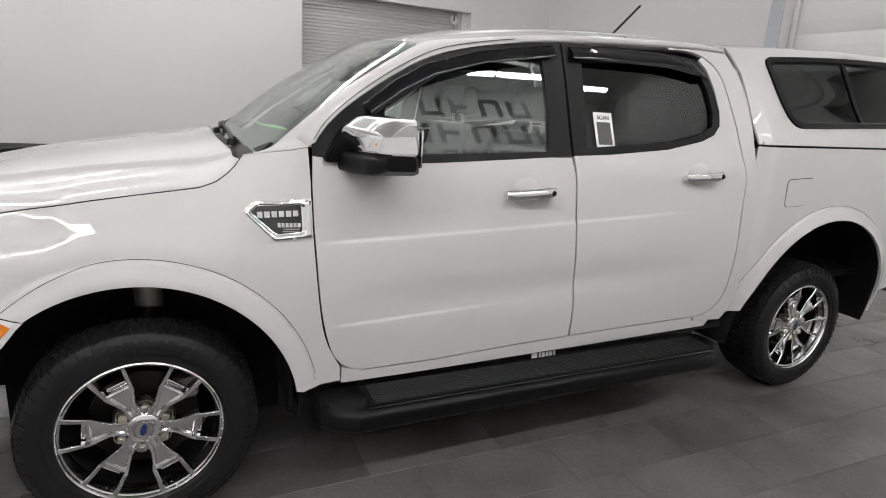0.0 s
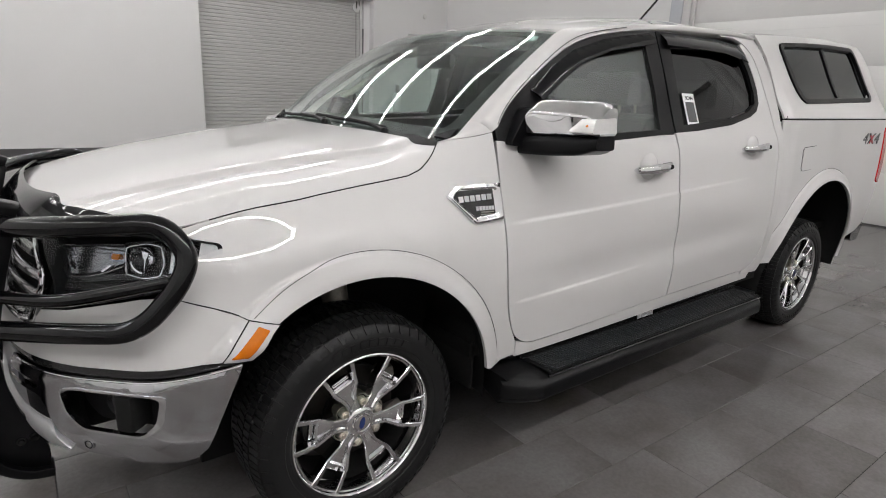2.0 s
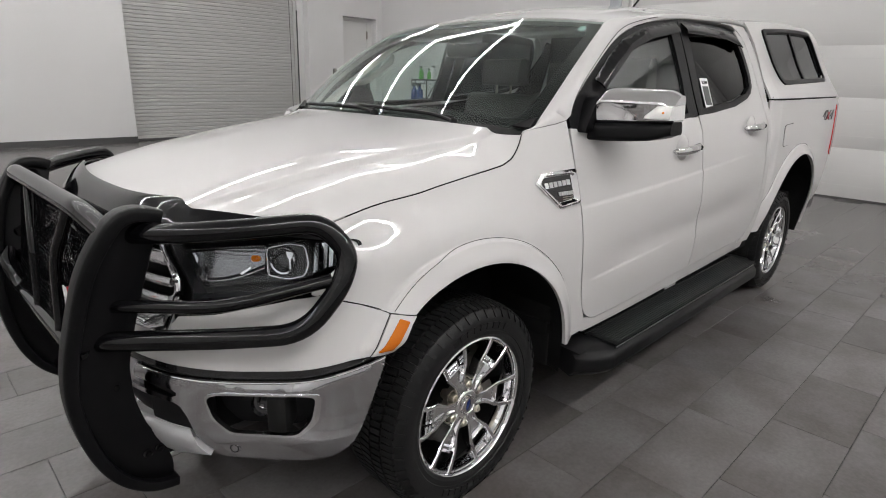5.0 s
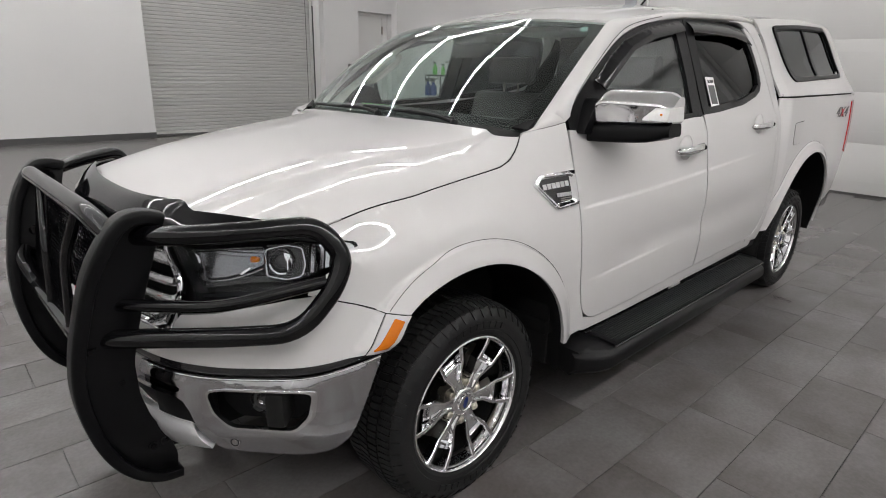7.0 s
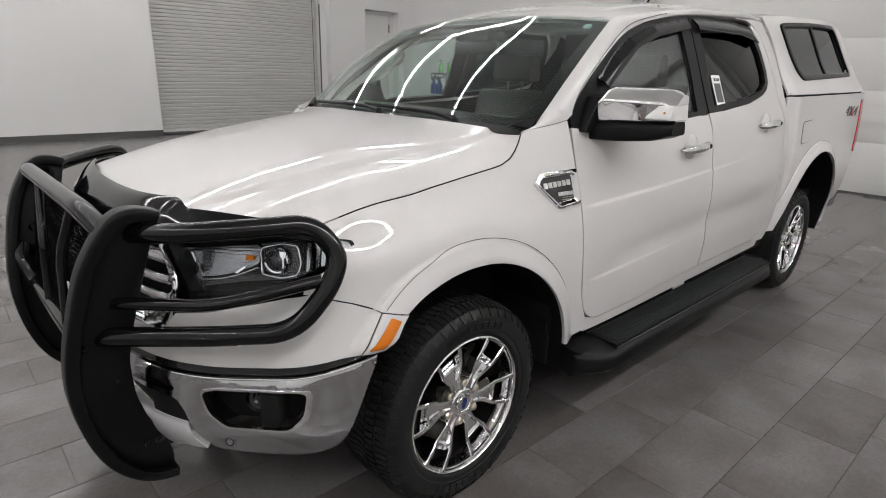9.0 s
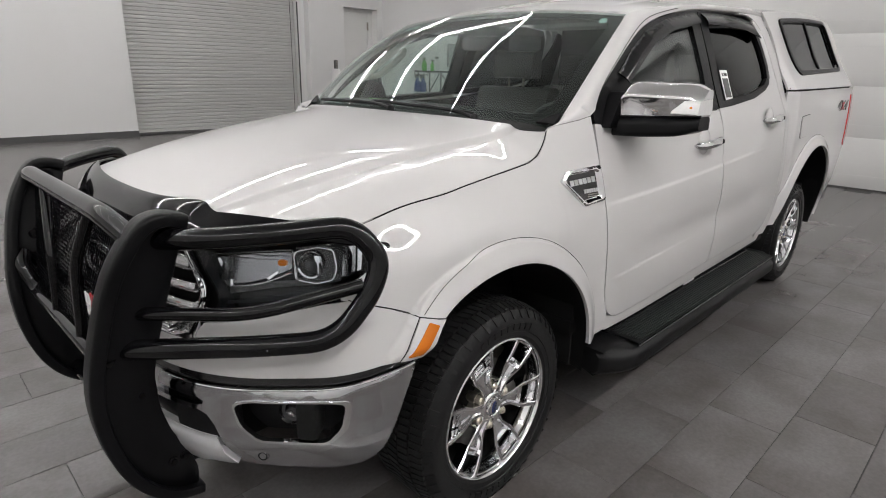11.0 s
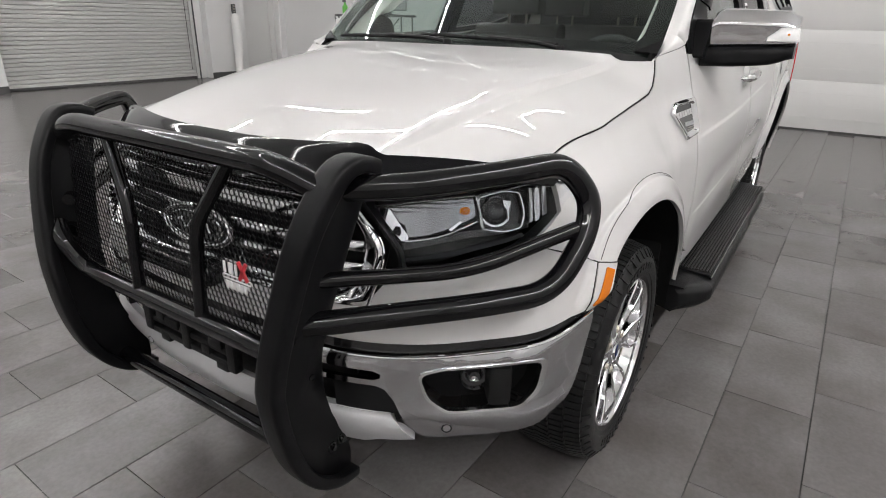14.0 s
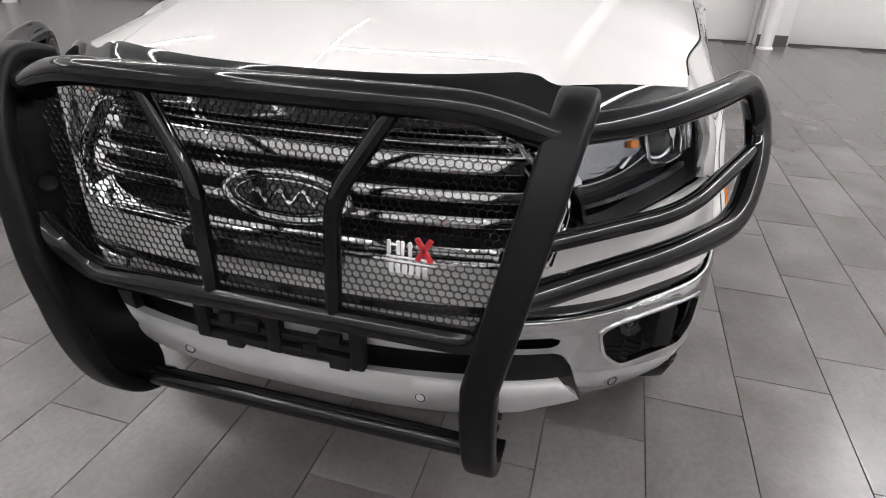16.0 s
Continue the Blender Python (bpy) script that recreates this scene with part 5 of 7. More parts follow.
# thin panel gaps: bumper cover to fender, and round the arch flares
for s in (-1, 1):
    line = smooth_line([(ARC_X(-0.545), 0.868), (ARC_X(-0.49), 0.849), (ARC_X(-0.43), 0.828), (1.085, 0.805), (1.112, 0.790)], 30) * (s, 1)
    part("bumper_seam", tube(wrap(0.0006)(line), 0.0013, 0.001, 8), DARK, truck, "dark panel gap")
    line = smooth_line([(1.112, 0.789), (1.0728, 0.7385), (1.0378, 0.689)], 24) * (s, 1)
    part("flare_seam", tube(wrap(0.0006)(line), 0.0012, 0.001, 8), LINER, truck, "dark panel gap")
    ring = np.array([(r * math.cos(radians(g)), HUB_Z + r * math.sin(radians(g))) for g in np.linspace(12, 129, 80) for r in [0.5572 - 0.024 * float(step((g - 95) / 34))]])
    part("flare_seam", tube(on_side(s, 0.0004)(ring), 0.001, 0.001, 8), LINER, truck, "dark panel gap")
    ring = np.array(arc(AXLE_R, HUB_Z + 0.03, 0.6462, 14, 166, 80))
    part("flare_seam", tube(on_bed(s, 0.0004)(ring), 0.001, 0.001, 8), LINER, truck, "dark panel gap")

# grille, seen through the guard's screen
chrome_out = [(-0.43, 0.985), (0.43, 0.985), (0.524, 0.885), (0.526, 0.862), (0.494, 0.752), (-0.494, 0.752), (-0.526, 0.862), (-0.524, 0.885)]
chrome_in = [(-0.385, 0.972), (0.385, 0.972), (0.474, 0.880), (0.455, 0.810), (0.40, 0.770), (-0.40, 0.770), (-0.455, 0.810), (-0.474, 0.880)]
co, ci = rounded(chrome_out, 0.015), rounded(chrome_in, 0.04)
skin("grille_back", co, wrap(-0.05), DARK, truck, 0.05, 0.01, out=FWD, label="black honeycomb grille back")


def from_line(line, p):
    line = dense(line, 0.002)
    return np.array([np.sqrt(((line - q) ** 2).sum(1).min()) for q in p])


def bulged(p):
    """The chrome surround swells between its two edges."""
    d0, d1 = from_line(co, p), from_line(ci, p)
    t = d0 / (d0 + d1 + 1e-6)
    lift = 0.002 + 0.007 * np.sin(np.pi * np.clip(t / 0.45, 0, 1)) - 0.036 * step((t - 0.3) / 0.7)
    base, up = wrap(0.0)(p), wrap(0.01)(p)
    return base + (up - base) * (lift / 0.01)[:, None]


grille = skin("grille_surround", co, bulged, BARS, truck, 0.009, 0.012, [ci], out=FWD, label="chrome grille surround", edge=0.007)
for s in (-1, 1):
    flank = smooth_line([(0.432, 0.980), (0.476, 0.934), (0.5195, 0.886), (0.5225, 0.862), (0.508, 0.806), (0.491, 0.757)], 40) * (s, 1)
    part("surround_crest", tube(wrap(0.004)(flank), 0.0035, 0.001, 8), CHROME, grille, "thin bright outer edge")


def grille_bar(z0, z1, y0, y1, mat, label):
    rings = []
    for y in np.linspace(y0, y1, 14):
        s0 = math.copysign(S(abs(y)), y)
        ring = []
        for a in np.linspace(0, 2 * np.pi, 16, endpoint=False):
            ca, sa = math.cos(a), math.sin(a)
            z = (z0 + z1) / 2 + (z1 - z0) / 2 * math.copysign(abs(sa) ** 0.5, sa)
            ring.append(wrap(-0.022 + 0.012 * math.copysign(abs(ca) ** 0.5, ca))(np.array([(s0, z)]))[0])
        rings.append(ring)
    return part("grille_bar", loft(rings), mat, grille, label, 1.2)


grille_bar(0.912, 0.950, -0.43, 0.43, BARS, "silver upper grille bar")
for y0, y1 in ((-0.462, -0.09), (0.09, 0.462)):
    grille_bar(0.862, 0.886, y0, y1, BARS, "silver grille bar")
    grille_bar(0.817, 0.839, y0, y1, BARS, "silver grille bar")
grille_bar(0.960, 0.968, -0.41, 0.41, BARS, "silver grille edge")
oval_in = [(0.106 * math.cos(a), 0.851 + 0.037 * math.sin(a)) for a in np.linspace(0, 2 * np.pi, 40, endpoint=False)]
loop = wrap(0.008)(np.array([(0.114 * math.cos(a), 0.851 + 0.0435 * math.sin(a)) for a in np.linspace(0, 2 * np.pi, 61)]))
part("oval_emblem", tube(loop, 0.0085, 0.001, 12), CHROME, grille, "chrome oval emblem ring")
loop = wrap(0.0105)(np.array([(0.092 * math.cos(a), 0.851 + 0.031 * math.sin(a)) for a in np.linspace(0, 2 * np.pi, 61)]))
part("emblem_inner_ring", tube(loop, 0.0026, 0.001, 8), CHROME, grille, "thin bright inner ring")
loop = wrap(0.0105)(np.array([(0.062 * k, 0.851 + 0.011 * math.sin(9 * k) - 0.004 * k) for k in np.linspace(-1, 1, 31)]))
part("emblem_wave", tube(loop, 0.004, 0.001, 8), CHROME, grille, "plain bright wavy bar")
part("sensor_cover", box((-0.935, -0.12, 0.742), (-0.895, 0.17, 0.785), 0.008), GRIT, grille, "gloss black sensor cover")
skin("emblem_face", oval_in, wrap(0.008), GRIT, grille, 0.03, 0.02, out=FWD, label="dark emblem face")
# plate bracket below the grille: two rails, uprights and ragged clips
holder = part("plate_bracket", box((-0.915, -0.150, 0.548), (-0.895, 0.185, 0.566), 0.004), PLASTIC, truck, "black licence plate bracket")
part("bracket_rail", box((-0.918, -0.150, 0.517), (-0.898, 0.185, 0.536), 0.004), PLASTIC, holder)
for y, z0, z1 in ((-0.150, 0.510, 0.640), (0.012, 0.515, 0.640), (0.160, 0.520, 0.640)):
    part("bracket_arm", box((-0.922, y, z0), (-0.896, y + 0.028, z1), 0.005), PLASTIC, holder)
for y, z0, w in ((-0.105, 0.560, 0.045), (-0.060, 0.528, 0.030), (0.055, 0.556, 0.050), (0.110, 0.566, 0.028), (0.095, 0.505, 0.035), (-0.120, 0.502, 0.040)):
    part("bracket_clip", box((-0.920, y, z0), (-0.900, y + w, z0 + 0.026), 0.004), PLASTIC, holder)
skin("bumper_centre", [(-S(0.36), 0.556), (S(0.36), 0.556), (S(0.36), 0.642), (-S(0.36), 0.642)], wrap(-0.004), SILVER, truck, 0.04, 0.012, out=FWD, label="chrome bumper centre")

# bug deflector along the hood's front edge
def deflector(p):
    u, v = p[:, 0], p[:, 1]
    a = np.abs(u)
    y = 0.752 * u
    x = -0.812 + 0.33 * a**2.6 + 0.0 * v
    base = hood(np.c_[x + 0.05 * v, y])
    drop = (1 - np.clip(v, 0, 1)) ** 2.2 * (1 - a**4)
    return np.c_[x + 0.05 * v - 0.014 - 0.016 * drop + 0.010 * v, y, base[:, 2] + 0.014 + 0.008 * v - 0.050 * drop]


skin("bug_deflector", [(u, 0.0) for u in np.linspace(-1, 1, 41)] + [(u, 0.62 + 0.40 * float(step((0.60 - abs(u)) / 0.10)) - 0.25 * float(step((abs(u) - 0.90) / 0.10))) for u in np.linspace(1, -1, 61)], deflector, VISOR, truck, 0.05, 0.006, out=(-0.3, 0, 1), label="smoked black bug deflector", edge=0.03)

# fender vents with plain bars in place of lettering
for s in (-1, 1):
    o = (0, s, 0)
    vent_out = rounded([(0.318, 1.068), (0.358, 1.098), (0.536, 1.106), (0.536, 0.985), (0.412, 0.976)], 0.008)
    vent_in = rounded([(0.345, 1.065), (0.368, 1.083), (0.502, 1.088), (0.502, 1.004), (0.420, 0.996)], 0.006)

    def ridge(p, out_line=vent_out, in_line=vent_in, side=s):
        d0, d1 = from_line(out_line, p), from_line(in_line, p)
        lift = 0.002 + 0.013 * np.sin(np.pi * np.clip(0.1 + 0.9 * d0 / (d0 + d1 + 1e-6), 0, 1))
        return on_side(side)(p) + np.c_[np.zeros(len(p)), side * lift, np.zeros(len(p))]

    vent = skin("fender_vent", vent_out, ridge, CHROME, truck, 0.006, 0.012, [vent_in], out=o, label="chrome framed fender vent", edge=0.005)
    skin("vent_inset", vent_in, on_side(s, 0.003), GRIT, vent, 0.02, 0.01, out=o, label="gloss black inset")
    for k in range(6):
        x = 0.364 + 0.0222 * k
        skin("letter_bar", [(x, 1.048 + 0.001 * k), (x + 0.0165, 1.048 + 0.001 * k), (x + 0.0165, 1.066 + 0.001 * k), (x, 1.066 + 0.001 * k)], on_side(s, 0.0065), SILVER, vent, 0.02, 0.004, out=o)
        x = 0.425 + 0.0125 * k
        skin("letter_bar", [(x, 1.019), (x + 0.009, 1.019), (x + 0.009, 1.032), (x, 1.032)], on_side(s, 0.0065), SILVER, vent, 0.02, 0.004, out=o)
    for k in range(3):
        skin("vent_slat", [(0.44 + 0.004 * k, 1.004 + 0.007 * k), (0.495, 1.004 + 0.007 * k), (0.495, 1.007 + 0.007 * k), (0.44, 1.007 + 0.007 * k)], on_side(s, 0.005), STEEL, vent, 0.03, 0.003, out=o)

# ---- mirrors ----
def mirror(s):
    def body(z_of, ys, mat, name, parent, label, fold=False):
        rings = []
        for y in ys:
            k = (y - 0.80) / 0.26
            x0 = 0.628 + 0.05 * k + 0.02 * max(0, k - 0.75) / 0.25
            x1 = 0.80 + 0.035 * k - 0.03 * max(0, k - 0.85) / 0.15
            z0, z1 = z_of(k)
            if fold:
                cut, rad = [(x0 + 0.015, z0), (x1, z0), (x1 - 0.005, z1), (x0 + 0.052, z1), (x0, z1 - 0.044)], [0.006, 0.012, 0.02, 0.030, 0.010]
            else:
                cut, rad = [(x0, z0), (x1, z0), (x1 - 0.005, z1), (x0 + 0.004, z1)], [0.02, 0.012, 0.02, 0.030]
            rings.append([(px, s * y, pz) for px, pz in rounded(cut, rad, 5)])
        return part(name, loft(rings), mat, parent, label, 0.9)

    base = body(lambda k: (1.200 + 0.020 * k * k + 0.012 * step((k - 0.8) / 0.2), 1.268 + 0.012 * k), np.r_[np.linspace(0.79, 1.03, 9), 1.05, 1.062, 1.068], SATIN, "side_mirror", truck, "side mirror with black base")
    body(lambda k: (1.270 + 0.010 * k, 1.392 - 0.006 * k * k - 0.016 * step((k - 0.86) / 0.16) - 0.018 * step((0.12 - k) / 0.12)), np.r_[0.812, 0.816, 0.824, np.linspace(0.84, 1.03, 8), 1.050, 1.062, 1.068], CHROME, "mirror_cap", base, "chrome mirror cap", True)
    rings = []
    for y in np.linspace(0.985, 1.071, 6):
        k = (y - 0.80) / 0.26
        x0 = 0.628 + 0.05 * k - 0.006
        rings.append([(px, s * y, pz) for px, pz in rounded([(x0, 1.287), (0.80, 1.287), (0.79, 1.287 + 0.052 * min(1, (y - 0.97) / 0.05)), (x0 + 0.012, 1.287 + 0.046 * min(1, (y - 0.97) / 0.05))], 0.008, 3)])
    part("turn_signal", loft(rings), CLEAR_WHITE, base, "clear mirror turn signal")
    part("signal_bulb", box((0.673, s * 1.045 - 0.005, 1.306), (0.690, s * 1.045 + 0.005, 1.315), 0.004), AMBER, base, "small amber bulb")
    part("mirror_face", box((0.826, s * 0.94 - 0.09, 1.24), (0.832, s * 0.94 + 0.09, 1.355), 0.002), CHROME, base, "mirror glass")
    part("mirror_mount", loft([[(px, s * y, pz) for px, pz in rounded([(0.575, 1.228), (0.80, 1.228), (0.76, 1.33), (0.655, 1.36)], 0.02, 3)] for y in (0.755, 0.80, 0.808)]), SATIN, base, "black mirror sail")
    return base


CLEAR_WHITE = material("frosted_lens", (0.70, 0.70, 0.69), 0.10, 0.2, 0.6, grain=0.08, grain_scale=120)
mirror(-1)
FAR_MIRROR = mirror(1)

# ---- running boards ----
for s in (-1, 1):
    def prof(w, dz=0.0):
        pts = [(0.765, 0.315), (0.765, 0.392), (0.80, 0.398), (0.90, 0.394), (0.955 - w, 0.384), (0.980 - w, 0.362), (0.980 - w, 0.315), (0.950 - w, 0.288), (0.86, 0.284)]
        return [(y, z + dz) for y, z in rounded(pts, 0.012, 3)]
    rings = []
    for x, w, dz in ((0.560, 0.10, -0.012), (0.577, 0.07, -0.006), (0.617, 0.025, 0.0), (0.675, 0.0, 0.0), (2.38, 0.0, 0.0), (2.44, 0.03, 0.0), (2.485, 0.07, -0.006), (2.50, 0.10, -0.012)):
        rings.append([(x, s * y, z) for y, z in prof(w, dz)])
    board = part("running_board", loft(rings), SATIN, truck, "black plastic running board with ribbed tread")
    part("tread", box((0.72, s * 0.890 - 0.068, 0.393), (2.40, s * 0.890 + 0.068, 0.4015), 0.003), PLASTIC, board, "black tread pad")
    for k in range(11):
        y = s * (0.830 + 0.0120 * k)
        part("tread_rib", box((0.735, y - 0.0028, 0.4014), (2.385, y + 0.0028, 0.4075), 0.0015, 1), TREAD, board)
    part("end_cap", loft([[(x, s * y, z + 0.0035) for y, z in prof(w, dz)] for x, w, dz in ((0.558, 0.098, -0.012), (0.577, 0.068, -0.006), (0.617, 0.023, 0.0), (0.672, 0.0, 0.0))]), PLASTIC, board, "black end cap")
    part("step_bar", box((0.70, s * 0.800 - 0.014, 0.398), (2.42, s * 0.800 + 0.014, 0.436), 0.008), GRIT, board, "gloss black inner bar")
    for y, z in ((0.9615, 0.388), (0.8185, 0.398)):
        part("edge_rail", tube([(0.71, s * y, z), (2.40, s * y, z)], 0.005, sides=10), GRIT, board, "gloss black edge rail")
    if s < 0:
        for k, w in enumerate((0.035, 0.014, 0.018, 0.016, 0.018, 0.014)):
            x = 1.475 + 0.002 * k + sum((0.035, 0.014, 0.018, 0.016, 0.018, 0.014)[:k])
            part("maker_plate", box((x, -0.8175, 0.407), (x + w * 0.86, -0.8138, 0.430), 0.001, 1), BADGE_WHITE, board, "small white maker's mark")
    for x in (0.85, 1.55, 2.25):
        part("bracket", tube([(x, s * 0.86, 0.335), (x, s * 0.70, 0.35), (x, s * 0.60, 0.46)], 0.02, 0.03, 8), DARK, board)
    bm = loft([[(x, s * y, z) for y, z in ((0.60, 0.42), (0.835, 0.44), (0.835, 0.47), (0.60, 0.47))] for x in (0.55, 2.58)])
    part("sill_underside", bm, DARK, truck)

# ---- wheels ----
WHEEL_Z = 0.359


def wheel(x, s, detail):
    """A tyre with blocky tread on a chrome six-spoke wheel. Built round the y axis, outside towards -y."""
    hub = new("wheel")
    hub.parent = truck
    turn = Matrix.Identity(4) if s < 0 else Matrix.Rotation(math.pi, 4, "Z")
    hub.matrix_local = Matrix.Translation((x, s * 0.712, WHEEL_Z)) @ turn
    tyre = [(0.248, 0.120), (0.262, 0.128), (0.305, 0.1345), (0.335, 0.131), (0.362, 0.118), (0.374, 0.104), (0.379, 0.06), (0.381, 0.0)]
    prof = tyre + [(r, -y) for r, y in tyre[::-1][1:]]
    # raised rings on the sidewall
    prof = [(0.232, 0.105)] + prof[:-2] + [(0.282, -0.1305), (0.280, -0.128), (0.262, -0.126), (0.250, -0.118), (0.232, -0.105)]
    squeeze = lambda r: r * 0.978 if r < 0.2495 else 0.244 + (r - 0.2495) * 0.822
    prof = [(squeeze(r), y) for r, y in prof]
    part("tyre", lathe(prof, 96), RUBBER, hub, "black all-terrain tyre", 0.5)
    bm = bmesh.new()
    n = 96 if detail else 40
    for k in range(n):
        a = 2 * math.pi * k / n
        for y0, y1, da, w, r0, r1, lean in ((-0.115, -0.073, 0.0, 0.80, 0.366, 0.386, 0.0), (-0.068, -0.026, 0.5, 0.80, 0.376, 0.3885, 0.35), (-0.022, 0.022, 0.2, 0.82, 0.377, 0.3895, -0.3), (0.026, 0.068, 0.6, 0.80, 0.376, 0.3885, 0.35), (0.073, 0.115, 0.1, 0.80, 0.366, 0.386, 0.0)):
            half = math.pi / n * w
            mid = a + da * 2 * math.pi / n
            vs = []
            for r in (r0, r1):
                for yy, sg in ((y0, -1), (y0, 1), (y1, 1), (y1, -1)):
                    drop = 0.012 if abs(yy) > 0.1 and r == r1 else 0.0
                    ang = mid + sg * half * (0.9 if r == r1 else 1.0) + lean * half * (1 if yy == y1 else -1)
                    vs.append(bm.verts.new(((r - drop) * math.cos(ang), yy, (r - drop) * math.sin(ang))))
            for f in ((4, 5, 6, 7), (0, 1, 5, 4), (1, 2, 6, 5), (2, 3, 7, 6), (3, 0, 4, 7)):
                bm.faces.new([vs[i] for i in f])
        # shoulder lugs on the sidewall
        if k % 2 == 0:
            half = math.pi / n * 0.8
            vs = []
            for yy, r in ((-0.118, 0.366), (-0.1345, 0.338)):
                for sg in (-1, 1):
                    ang = a + sg * half * (1 if r > 0.35 else 0.6)
                    for off in (0.0015, -0.004):
                        vs.append(bm.verts.new((r * math.cos(ang), yy - off, r * math.sin(ang))))
            for f in ((0, 2, 6, 4), (0, 4, 5, 1), (2, 3, 7, 6), (4, 6, 7, 5)):
                bm.faces.new([vs[i] for i in f])
    # plain raised bars where the maker's name stands
    if detail:
        for a0 in (60, 240):
            for j in range(9):
                ang0, ang1 = radians(a0 + 6.2 * j), radians(a0 + 6.2 * j + 4.2)
                vs = []
                for off in (-0.130, -0.1362):
                    vs += [bm.verts.new((r * math.cos(g), off, r * math.sin(g))) for r, g in ((0.292, ang0), (0.292, ang1), (0.318, ang1), (0.318, ang0))]
                for f in ((4, 5, 6, 7), (0, 1, 5, 4), (1, 2, 6, 5), (2, 3, 7, 6), (3, 0, 4, 7)):
                    bm.faces.new([vs[i] for i in f])
    for v in bm.verts:
        r = math.hypot(v.co.x, v.co.z)
        k = squeeze(r) / r
        v.co.x, v.co.z = v.co.x * k, v.co.z * k
    part("tread", bm, RUBBER, hub, "black blocky tread", 0.5)["kind"] = "stuff"
    part("rim", lathe([(0.2275, -0.060), (0.219, -0.062), (0.2195, -0.082), (0.2285, -0.095), (0.2295, -0.108), (0.2345, -0.1105), (0.2362, -0.119), (0.240, -0.123), (0.2445, -0.120), (0.243, -0.105), (0.240, -0.060)], 72), PVD, hub, "chrome rim", 0.7)
    part("barrel", lathe([(0.226, 0.11), (0.226, -0.0605), (0.240, -0.0605), (0.240, 0.11)], 48), LINER, hub, "dark inside of the rim", 0.7)
    part("brake_disc", lathe([(0.0, -0.012), (0.165, -0.012), (0.165, 0.012), (0.0, 0.012)], 48), DISC, hub, "steel brake disc", 0.5)
    part("caliper", moved(box((0.10, -0.04, 0.03), (0.18, 0.02, 0.11), 0.015), Matrix.Rotation(radians(-10), 4, "Y")), STEEL, hub, "cast brake caliper")
    part("hub_back", lathe([(0.0, -0.02), (0.10, -0.02), (0.10, 0.08), (0.0, 0.08)], 32), DARK, hub)
    # forked spokes
    def crown(u, w):
        return -0.092 - 0.018 * step((u - 0.07) / 0.16) - 0.004 * min(1.0, abs(w) / 0.05)

    def across(u):
        """Half width of a spoke pair, width of one rib and depth of the web between them."""
        return np.interp(u, [0.040, 0.070, 0.095, 0.122, 0.150, 0.175, 0.236], [0.024, 0.0220, 0.0240, 0.0350, 0.0475, 0.0500, 0.0610]), np.interp(u, [0.04, 0.10, 0.16, 0.236], [0.011, 0.0105, 0.0130, 0.0175]), np.interp(u, [0.04, 0.06, 0.09, 0.122, 0.146, 0.152, 0.158], [0.001, 0.003, 0.009, 0.013, 0.017, 0.009, 0.012])

    web = []
    for u in (0.040, 0.055, 0.070, 0.082, 0.095, 0.108, 0.122, 0.136, 0.146, 0.152, 0.158, 0.160):
        b, rw, d = across(u)
        half = [(b, 0.038), (b, 0.004), (b - 0.0025, 0.0), (b - rw, 0.0008), (b - rw - 0.0045, d)]
        web.append([(u, crown(u, w) + h, w) for w, h in half + [(-w, h) for w, h in half[::-1]]])
    shape = loft(web)
    for side in (-1, 1):
        arm = []
        for u in (0.1602, 0.168, 0.178, 0.195, 0.215, 0.2365):
            b, rw, d = across(u)
            cut = [(b, 0.036), (b, 0.004), (b - 0.0025, 0.0), (b - rw + 0.002, 0.0), (b - rw, 0.003), (b - rw - 0.003, 0.034)]
            arm.append([(u, crown(u, w) + h, side * w) for w, h in cut[::side]])
        shape = merge(shape, loft(arm))
    shape = merge(shape, box((0.1604, -0.082, -0.030), (0.176, -0.066, 0.030), 0.004))
    swing = Matrix.Rotation(radians(6.5), 4, "Y")
    first = part("spoke", moved(shape, swing), PVD, hub, "", 0.35)
    for k in range(1, 6):
        m = Matrix.Rotation(radians(60 * k), 4, "Y")
        for src in (first,):
            ob = new("spoke", src.data)
            ob.parent, ob.matrix_local = hub, m
    part("hub_face", lathe([(0.0, -0.096), (0.044, -0.096), (0.050, -0.092), (0.055, -0.075), (0.058, -0.02), (0.0, -0.02)], 36), PVD, hub, "", 0.7)
    part("hub_well", lathe([(0.050, -0.062), (0.088, -0.058), (0.096, -0.04), (0.096, -0.02), (0.05, -0.02)], 36), DISC, hub, "dark metal well round the nuts", 0.5)
    part("centre_cap", lathe([(0.0, -0.1025), (0.026, -0.102), (0.0275, -0.100), (0.030, -0.1035), (0.0325, -0.1035), (0.034, -0.100), (0.0345, -0.094)], 32), PVD, hub, "bright centre cap", 0.5)
    part("cap_oval", moved(lathe([(0.0, -0.1042), (0.019, -0.1040), (0.020, -0.102)], 28), Matrix.Rotation(radians(-75), 4, "Y") @ Matrix.Diagonal((1.05, 1, 0.48, 1))), NAVY, hub, "small dark blue oval")
    seat_at = Matrix.Translation((0.071 * math.cos(radians(23.5)), 0, 0.071 * math.sin(radians(23.5))))
    nut_bm = lathe([(0.0, -0.101), (0.006, -0.101), (0.0065, -0.097), (0.0105, -0.097), (0.0135, -0.093), (0.0145, -0.075), (0.0195, -0.073), (0.021, -0.080), (0.0235, -0.080), (0.0245, -0.045)], 12)
    socket = part("nut_socket", moved(lathe([(0.015, -0.0755), (0.0195, -0.0745), (0.0195, -0.066)], 20), seat_at), DARK, hub, "", 0.5)
